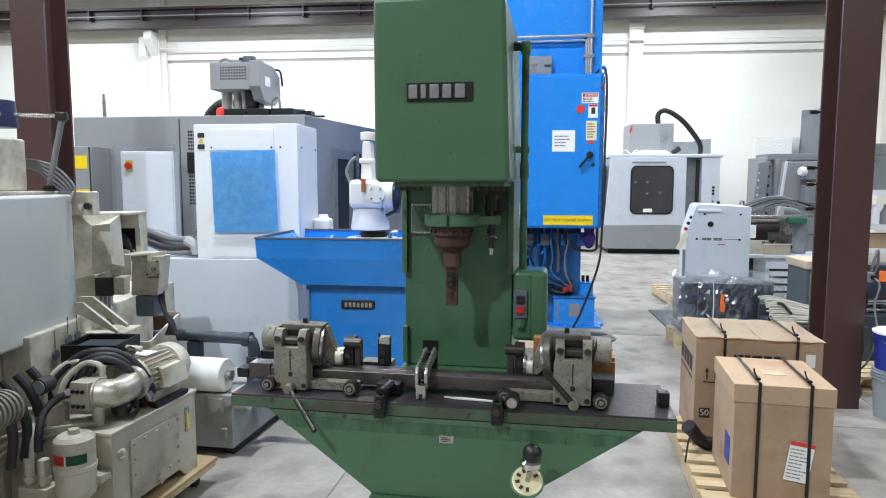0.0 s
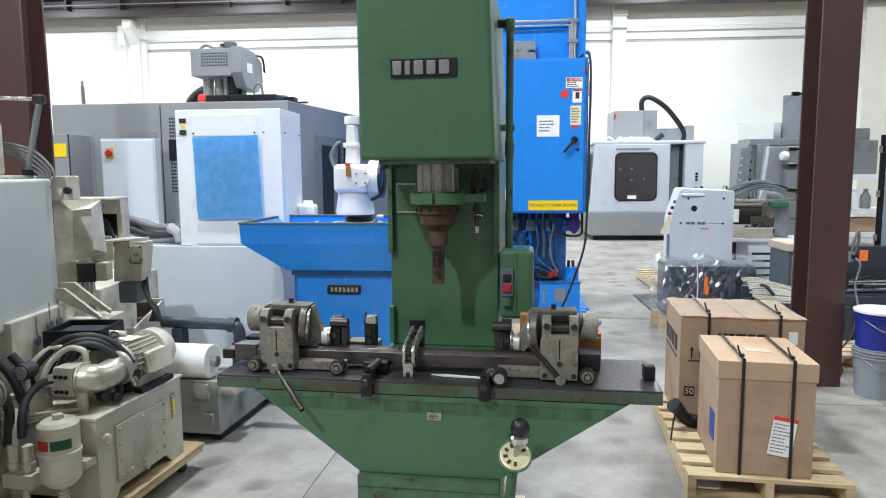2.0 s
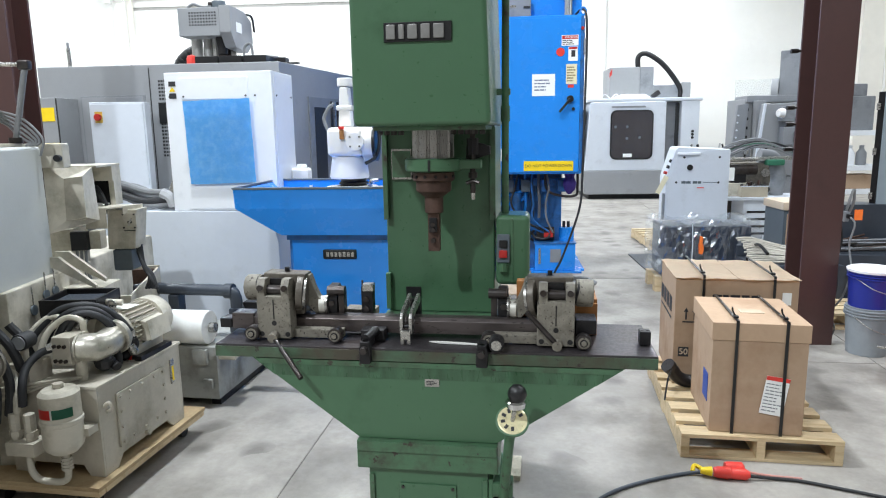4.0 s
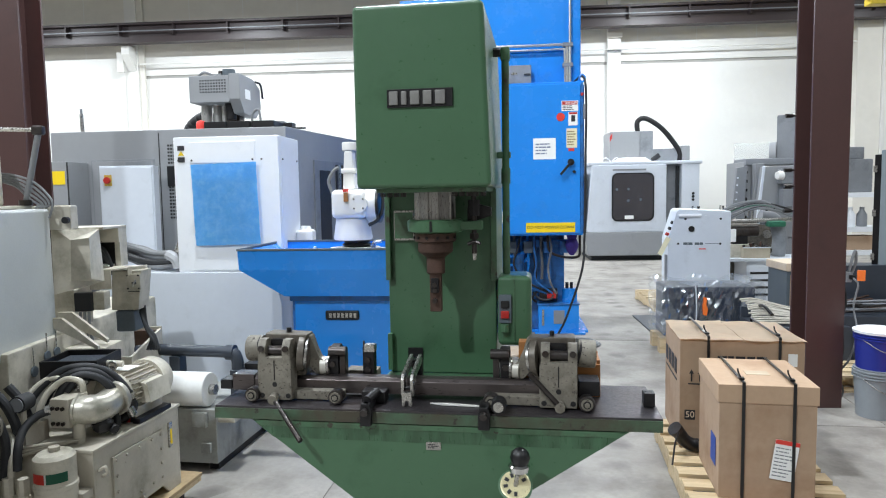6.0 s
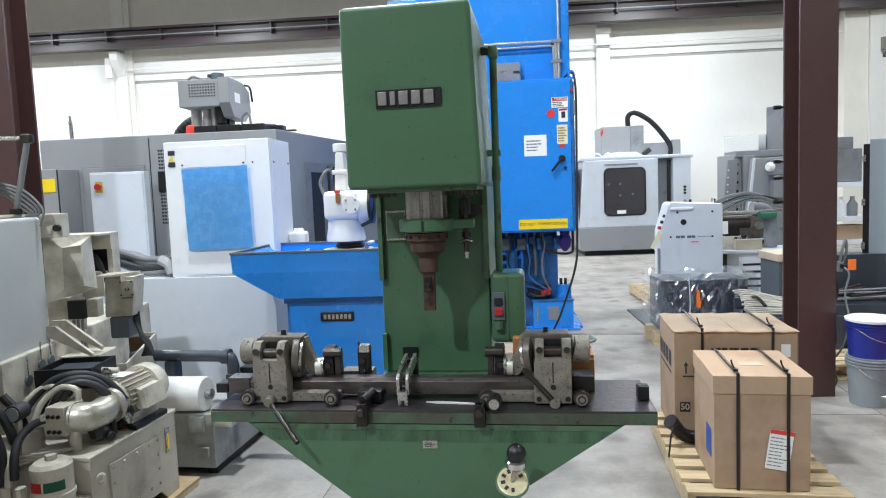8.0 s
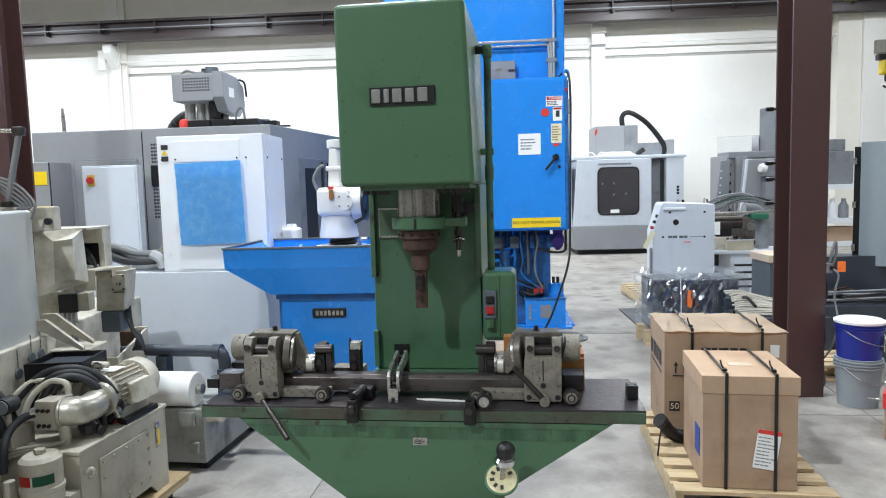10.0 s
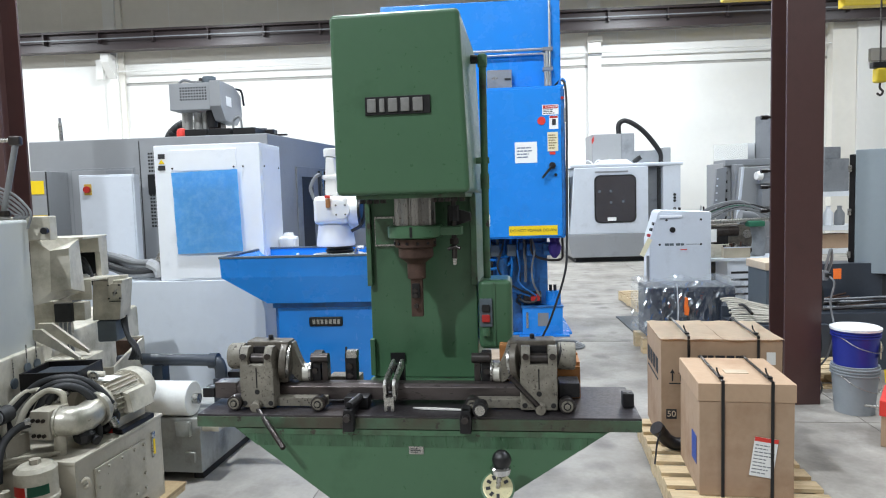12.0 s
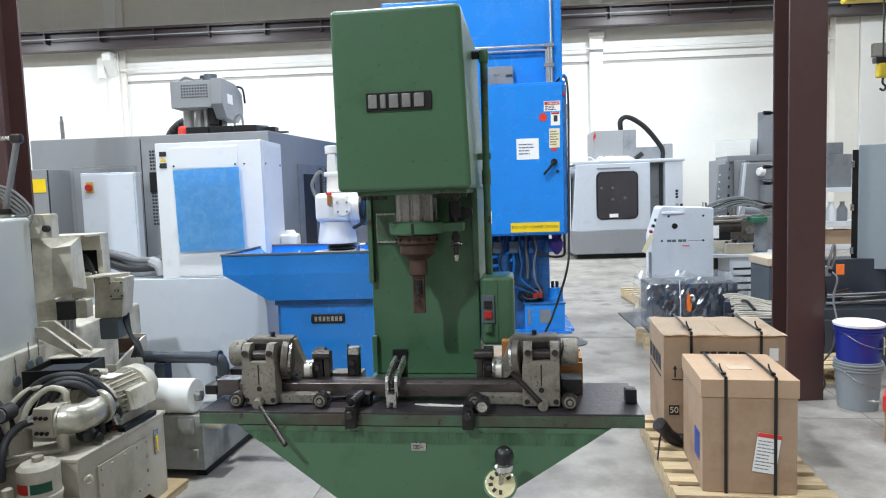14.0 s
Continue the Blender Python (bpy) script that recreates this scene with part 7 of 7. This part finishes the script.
m2 = thing("milling_machine", "grey machine with a broad slanted cover and switch boxes", "milling machine", pose(5.38, 10.7, 0, 0, 0, -3), group="grey machines at the back")
part("base", box(B(), 0.15, 1.0, 0.02, 0.8, 0.001, 0.80, 0.03), GREY_MID, m2)
cv = part("cover", prism(B(), [(-0.03, 0.801), (0.95, 0.801), (0.95, 1.97), (0.09, 1.95)], "y", 0.0, 0.16, 0.02), GREY, m2)
part("cover_edge", prism(B(), [(-0.05, 0.85), (-0.005, 0.85), (0.105, 1.95), (0.07, 1.96)], "y", -0.035, -0.0005, 0.004), WHITE_GREY, cv)
part("cover_panel", prism(B(), [(0.30, 1.25), (0.50, 1.25), (0.50, 1.86), (0.33, 1.86)], "y", -0.012, -0.0005, 0.003), GREY_MID, cv)
sw = part("switch_box", box(B(), 0.30, 0.56, -0.16, -0.0005, 1.67, 1.90, 0.01), GREY_MID, m2)
part("round_cover", cyl(B(), (0.32, -0.12, 1.80), (0.24, -0.14, 1.80), 0.085, 0.06, 20, bev=0.008), ROBOT, sw, "white domed cover")
part("switch_box", box(B(), 0.34, 0.56, -0.14, -0.0005, 1.30, 1.58, 0.01), GREY_MID, m2)
for z in (1.38, 1.48, 1.70):
    part("knob", cyl(B(), (0.50, -0.16, z), (0.66, -0.22, z), 0.03, 0.012, 12), BLACK_STEEL, m2)
levers(m2, ((0.10, -0.03, 1.02), (0.62, -0.03, 1.0)))

tc = thing("tall_grey_column", "tall grey machine column with a clear guard", "machine", pose(6.31, 11.9, 0, 0, 0, -29))
part("column", box(B(), 0.0, 0.75, 0.0, 0.7, 0.001, 2.90, 0.02), GREY_MID, tc)
part("guard", box(B(), -0.72, -0.001, 0.2, 0.22, 0.001, 2.44, 0.004), CLEAR, tc, "clear plastic guard sheet")
part("wheel_cover", cyl(B(), (-0.12, 0.1, 2.18), (-0.001, 0.1, 2.18), 0.25, n=28, bev=0.01), GREY, tc)
bn = thing("workbench", "pale steel workbench with an open drawer unit", "workbench", pose(4.05, 9.0, 0, 0, 0, -5))
part("top", box(B(), 0.0, 1.2, 0.0, 0.6, 0.60, 0.64, 0.004), WHITE_GREY, bn)
for x in (0.02, 1.13):
    for y in (0.02, 0.53):
        part("leg", box(B(), x, x + 0.05, y, y + 0.05, 0.001, 0.599), GREY_MID, bn)
dw = part("drawer_unit", box(B(), 0.35, 0.85, 0.05, 0.5, 0.05, 0.599, 0.004), WHITE_GREY, bn)
for z in (0.12, 0.22, 0.32, 0.42):
    part("drawer_gap", box(B(), 0.40, 0.80, 0.044, 0.0495, z, z + 0.03), BLACK, dw)
gx = thing("machine_vise", "worn grey machine head with silver fittings on a workbench", "machine part", pose(4.1, 9.15, 0.641, 0, 0, -5))
part("block", box(B(), 0.0, 0.45, 0.0, 0.3, 0.0, 0.18, 0.01), BEIGE, gx)
part("spindle", cyl(B(), (0.1, 0.15, 0.36), (0.55, 0.15, 0.36), 0.08, n=20, bev=0.006), DARK_STEEL, gx)
part("post", box(B(), 0.20, 0.40, 0.1, 0.2, 0.181, 0.30), BLACK_STEEL, gx)
part("arm", tube(B(), [(0.85, 0.2, 0.0), (0.88, 0.2, 0.25), (0.80, 0.2, 0.5), (0.6, 0.2, 0.55)], 0.10, 14), GREY_MID, gx)
part("wheel", tube(B(), [(0.55 + 0.12 * math.cos(a * math.pi / 6), -0.03, 0.10 + 0.06 * math.sin(a * math.pi / 6)) for a in range(13)], 0.015, 8, 2), BLACK, gx)
part("tag", box(B(), 0.10, 0.20, -0.012, -0.004, 0.22, 0.40), PAPER, gx)
for k in range(10):
    rr = random.Random(k + 70)
    part("cable", tube(B(), [(-0.1, 0.05, 0.40 + 0.02 * k), (0.15, 0.0, 0.55 + 0.02 * k + rr.uniform(-.03, .03)), (0.5, -0.02, 0.68 + 0.012 * k), (0.9, 0.0, 0.62 + rr.uniform(-.05, .05)), (1.15, 0.05, 0.50 + rr.uniform(-.05, .05))], 0.014, 8), (COPPER_GREY, GREY_MID, RUBBER, COPPER_GREY, TEAL)[k % 5 if k < 5 else k % 4], gx)
part("bar", cyl(B(), (0.0, 0.1, 0.50), (1.2, 0.1, 0.52), 0.03, n=12), STEEL, gx)
part("green_guard", box(B(), 0.65, 0.88, 0.0, 0.15, 0.42, 0.50, 0.02), TEAL, gx)
pb_ = thing("parts_bin", "translucent tan plastic bin of steel parts on a workbench", "bin", pose(4.36, 9.02, 0.641, 0, 0, -5) @ Matrix.Diagonal((0.85, 1, 0.75, 1)))
bm = box(B(), 0.0, 0.42, 0.0, 0.008, 0.0, 0.20, 0.002)
box(bm, 0.0, 0.42, 0.272, 0.28, 0.0, 0.20, 0.002)
box(bm, 0.0, 0.008, 0.0085, 0.2715, 0.0, 0.20, 0.002)
box(bm, 0.412, 0.42, 0.0085, 0.2715, 0.0, 0.20, 0.002)
box(bm, 0.0085, 0.4115, 0.0085, 0.2715, 0.0, 0.01)
part("bin", bm, mat("dusty_tan_plastic", rgb("b3a996"), 0.5, var=0.1), pb_)
part("rim", box(B(), -0.01, 0.43, -0.012, -0.0005, 0.185, 0.205, 0.003), WHITE_GREY, pb_)
for k in range(7):
    rr = random.Random(640 + k)
    part("steel_part", cyl(B(), (0.03 + 0.05 * k, rr.uniform(.05, .2), 0.06), (0.05 + 0.05 * k, rr.uniform(.05, .2), 0.20 + rr.uniform(0.02, .12)), rr.uniform(.012, .03), n=12), (DARK_STEEL, STEEL, RUSTY)[k % 3], pb_)
gb_ = thing("gear_housing", "oily dark machine housing with chrome rods behind a bench", "machine part", pose(4.05, 9.75, 0, 0, 0, -5))
part("housing", box(B(), -0.15, 1.15, 0.0, 0.5, 0.001, 1.08, 0.03), GREASY, gb_)
for k in range(12):
    rr = random.Random(700 + k)
    x, h = -0.1 + 0.1 * k, rr.uniform(0.08, 0.32)
    part("chrome_rod", cyl(B(), (x, rr.uniform(.05, .3), 1.0), (x + rr.uniform(-.06, .06), rr.uniform(.02, .3), 1.08 + h), rr.uniform(.010, .022), n=10), (STEEL, CONDUIT, BLACK_STEEL)[k % 3], gb_)
for k in range(9):
    rr = random.Random(730 + k)
    x, z = -0.12 + 0.135 * k, rr.uniform(0.62, 0.98)
    part("boss", cyl(B(), (x, 0.0, z), (x, -rr.uniform(.03, .12), z), rr.uniform(.03, .07), n=16, bev=0.004), (STEEL, BLACK_STEEL, GREY_MID, DARK_STEEL)[k % 4], gb_)
ck = thing("cardboard_crate", "dark crate padded with crumpled cardboard", "crate", pose(3.86, 7.0, 0, 0, 0, -6))
part("crate", box(B(), 0.0, 0.6, 0.0, 0.5, 0.001, 0.70, 0.006), SLATE, ck)
part("pad", box(B(), -0.02, 0.40, -0.02, 0.52, 0.701, 0.79, 0.012, 2), CARD_TOP, ck)
part("side_pad", box(B(), 0.03, 0.34, -0.02, -0.0005, 0.1, 0.66, 0.006), CARD, ck)

# ---- beyond the column ----
sh = thing("storage_rack", "white steel storage rack holding boxes and parts", "storage rack", pose(7.35, 12.0, 0, 0, 0, -5))
for x in (0.0, 1.3):
    part("upright", box(B(), x, x + 0.08, 0.0, 0.6, 0.001, 1.52, 0.004), WHITE, sh)
for z in (0.35, 0.78, 1.41):
    part("shelf", box(B(), 0.081, 1.299, 0.0, 0.6, z, z + 0.09, 0.005), WHITE, sh)
bx1 = solid("grey_machine_box", box(B(), 7.70, 8.19, 12.05, 12.45, 1.501, 2.11, 0.02), GREY_MID, "grey electrical box on a white rack", "electrical box")
bx3 = solid("cardboard_box", box(B(), 7.5, 8.3, 12.05, 12.4, 0.441, 0.70, 0.01), CARD, "brown cardboard box on a white rack", "box")
solid("tool_box", box(B(), 7.72, 8.04, 12.08, 12.4, 2.111, 2.33, 0.015), GREY_MID, "grey box stacked on an electrical box", "box")
for k in range(3):
    solid("parts_jug", lathe(B(), [(0.08, 0), (0.09, 0.02), (0.09, 0.22), (0.04, 0.30), (0.04, 0.36)], 16, pose(0, 0, 0)), (SLATE, LID_WHITE, GREY_MID)[k], "plastic jug on a white rack", "jug", pose(7.62 + 0.22 * k, 11.98 + 0.15, 0.871), group="jugs on the rack")
sc = thing("slate_cabinet", "tall slate grey electrical cabinet with hinges", "cabinet", pose(4.12, 5.95, 0, 0, 0, -36.0))
part("body", box(B(), 0.0, 0.8, 0.0, 0.6, 0.78, 1.92, 0.010), mat("blue_grey_cabinet_paint", rgb("8d989f"), 0.4, var=0.05, scale=2), sc)
part("plinth", box(B(), -0.02, 0.8, 0.05, 0.6, 0.001, 0.779, 0.006), DARK, sc)
part("edge_strip", box(B(), -0.05, -0.0005, 0.02, 0.12, 0.80, 1.88, 0.004), BLACK_STEEL, sc)
for z in (0.95, 1.35, 1.75):
    part("hinge", box(B(), -0.06, -0.03, -0.01, 0.0195, z - 0.03, z + 0.03, 0.004), STEEL, sc)
sb = thing("slate_bin", "dark slate steel bin filled with scrap rods", "bin", pose(3.45, 5.5, 0, 0, 0, -6))
part("bin", box(B(), 0.0, 0.9, 0.0, 0.7, 0.001, 0.50, 0.006), DARK_SLATE, sb)
part("bin_back", box(B(), 0.02, 0.9, 0.45, 0.7, 0.501, 0.88, 0.006), DARK_SLATE, sb)
for k in range(12):
    rr = random.Random(k + 200)
    part("rod", cyl(B(), (rr.uniform(0.0, 0.4), rr.uniform(0.02, 0.35), 0.52 + 0.006 * k), (rr.uniform(0.45, 0.9), rr.uniform(0.02, 0.4), 0.53 + 0.008 * k), 0.010, n=8), (DARK_STEEL, GREY_MID, RUSTY)[k % 3], sb)
pallet("wooden_pallet", "short wooden pallet beside a brown column", 0.5, 0.5, pose(3.12, 4.98, 0, 0, 0, -6), nb=4)
# socket on the column
ob_ = thing("socket_box", "grey steel socket box with a grey cable", "socket box", COL_R.matrix_world)
part("box", box(B(), 0.131, 0.17, -0.01, 0.06, 0.915, 0.985, 0.004), GREY_MID, ob_)
part("plug", box(B(), 0.145, 0.175, -0.045, -0.0105, 0.94, 0.97, 0.004), BLACK, ob_)
part("cable", tube(B(), [(0.16, -0.04, 0.95), (0.185, -0.06, 0.90), (0.18, -0.02, 0.75), (0.22, 0.0, 0.55), (0.20, 0.05, 0.35), (0.15, 0.1, 0.22), (0.19, 0.1, 0.10), (0.16, 0.1, 0.02)], 0.007, 8), COPPER_GREY, ob_)
part("loop", tube(B(), [(0.16, 0.02, 0.985), (0.17, 0.0, 1.08), (0.19, 0.0, 1.14), (0.205, 0.02, 1.05), (0.185, 0.04, 0.96)], 0.010, 8), COPPER_GREY, ob_)
part("dark_hose", tube(B(), [(0.16, 0.14, 0.95), (0.20, 0.13, 0.78), (0.17, 0.12, 0.6), (0.19, 0.13, 0.4), (0.16, 0.13, 0.3)], 0.012, 8), RUBBER, ob_)
part("orange_tag", box(B(), 0.20, 0.255, -0.02, -0.01, 0.925, 1.0, 0.003), ORANGE, ob_, "orange tag")

# pails
def pail(name, label, z, h, r0, r1, mtl, m, lid):
    p = thing(name, label, "pail", m @ pose(0, 0, z), group="stacked pails")
    prof = [(r0, 0.0), (r0 + (r1 - r0) * 0.78, h * 0.78)]
    for k in range(3):
        zz = h * (0.80 + 0.06 * k)
        prof += [(r1 - 0.003, zz), (r1 + 0.006, zz + 0.004), (r1 + 0.006, zz + 0.012), (r1 - 0.003, zz + 0.014)]
    prof += [(r1, h)]
    part("body", lathe(B(), prof, 40), mtl, p)
    if lid:
        part("lid", lathe(B(), [(r1 + 0.010, h - 0.012), (r1 + 0.012, h + 0.004), (r1 - 0.004, h + 0.012), (r1 - 0.012, h + 0.005), (0.02, h + 0.005)], 40), LID_WHITE, p, "white lid")
    part("bail", tube(B(), [(-r1 - 0.004, 0, h * 0.82), (-r1 * 0.8, -r1 * 0.72, h * 0.62), (0, -r1 - 0.02, h * 0.50), (r1 * 0.8, -r1 * 0.72, h * 0.62), (r1 + 0.004, 0, h * 0.82)], 0.003, 6), STEEL, p)
    return p
PL = pose(3.11, 4.45, 0, 0, 0, 20)
pg = pail("grey_pail", "grey plastic pail under a blue pail", 0.001, 0.34, 0.125, 0.15, PAIL_GREY, PL, False)
pb = pail("blue_pail", "dark blue plastic pail with a white lid", 0.30, 0.30, 0.132, 0.15, PAIL_BLUE, PL, True)
part("paper_label", box(B(), -0.06, 0.06, -0.1535, -0.1475, 0.10, 0.20, 0.001, m=pose(0, 0, 0, 0, 0, 35)), CREAM, pb)
solid("yellow_tag", box(B(), 0.0, 0.03, -0.003, 0.0, -0.09, 0.0), YELLOW, "yellow tag hanging on a grey pail", "tag", PL @ pose(0.05, -0.172, 0.33, -6, 0, 0))
# red toolbox at the edge of the view
rt = thing("red_toolbox", "red steel box on a tan carton", "toolbox", pose(2.83, 3.80, 0, 0, 0, -40))
part("carton", box(B(), 0.0, 0.8, 0.0, 0.4, 0.001, 0.19, 0.006), CARD, rt)
part("box", box(B(), -0.01, 0.8, -0.01, 0.4, 0.1905, 0.29, 0.008), RED_PLASTIC, rt)
part("handle", cyl(B(), (-0.09, 0.05, 0.23), (-0.011, 0.05, 0.23), 0.008, n=10), STEEL, rt)

# ---- cable on the floor ----
fc = thing("floor_cable", "thick blue-grey power cable across the floor", "cable")
part("cable", tube(B(), [(0.235, 2.45, 0.25), (0.26, 2.62, 0.10), (0.33, 2.70, 0.02), (0.40, 2.58, 0.0095), (0.47, 2.51, 0.0095), (0.60, 2.54, 0.0095), (0.81, 2.70, 0.0095), (1.0, 2.785, 0.0095), (1.18, 2.835, 0.0095), (1.27, 2.825, 0.02)], 0.0085, 12), mat("blue_grey_cable", rgb("454b54"), 0.5, var=0.1), fc)
part("cable", tube(B(), [(1.46, 2.775, 0.02), (1.55, 2.765, 0.012), (1.67, 2.737, 0.010), (1.85, 2.64, 0.010), (2.04, 2.54, 0.010), (2.6, 2.3, 0.010)], 0.0075, 12), RUBBER, fc)
part("red_lead", tube(B(), [(1.44, 2.80, 0.03), (1.55, 2.79, 0.012), (1.68, 2.745, 0.016)], 0.006, 8), mat("pale_red_cord", rgb("c98f86"), 0.5), fc)
pg2 = part("plug", lathe(B(), [(0.020, -0.075), (0.026, -0.06), (0.028, -0.01), (0.023, 0.0), (0.026, 0.01), (0.026, 0.06), (0.014, 0.08)], 20, pose(1.375, 2.79, 0.029, 0, 90, -14)), RED_PLASTIC, fc, "red coupled power plug")
part("cap", lathe(B(), [(0.024, 0.0), (0.027, 0.01), (0.027, 0.075), (0.016, 0.085)], 16, pose(1.37, 2.845, 0.029, 0, 90, -8)), RED_PLASTIC, pg2)
part("yellow_boot", lathe(B(), [(0.022, 0.0), (0.018, 0.03), (0.013, 0.05)], 14, pose(1.295, 2.812, 0.029, 0, -90, -14)), YELLOW, fc, "yellow plug boot")
part("yellow_tape", tube(B(), [(1.27, 2.84, 0.02), (1.24, 2.87, 0.03), (1.22, 2.85, 0.012)], 0.010, 6), YELLOW, fc)
# black hose coil on the carton pallet
hc = thing("rubber_hose", "short thick black rubber hose lying on the pallet", "hose", pose(0, 0, 0))
part("hose", tube(B(), [(1.360, 3.555, 0.265), (1.385, 3.565, 0.238), (1.415, 3.575, 0.198), (1.465, 3.58, 0.168), (1.54, 3.575, 0.163)], 0.037, 16), BLACK_STEEL, hc)
part("hose_clamp", cyl(B(), (1.350, 3.552, 0.275), (1.368, 3.558, 0.257), 0.041, n=20), DARK_STEEL, hc)
part("strap_tail", tube(B(), [(1.365, 3.52, 0.265), (1.325, 3.47, 0.22), (1.285, 3.40, 0.131)], 0.005, 6), BLACK, hc)
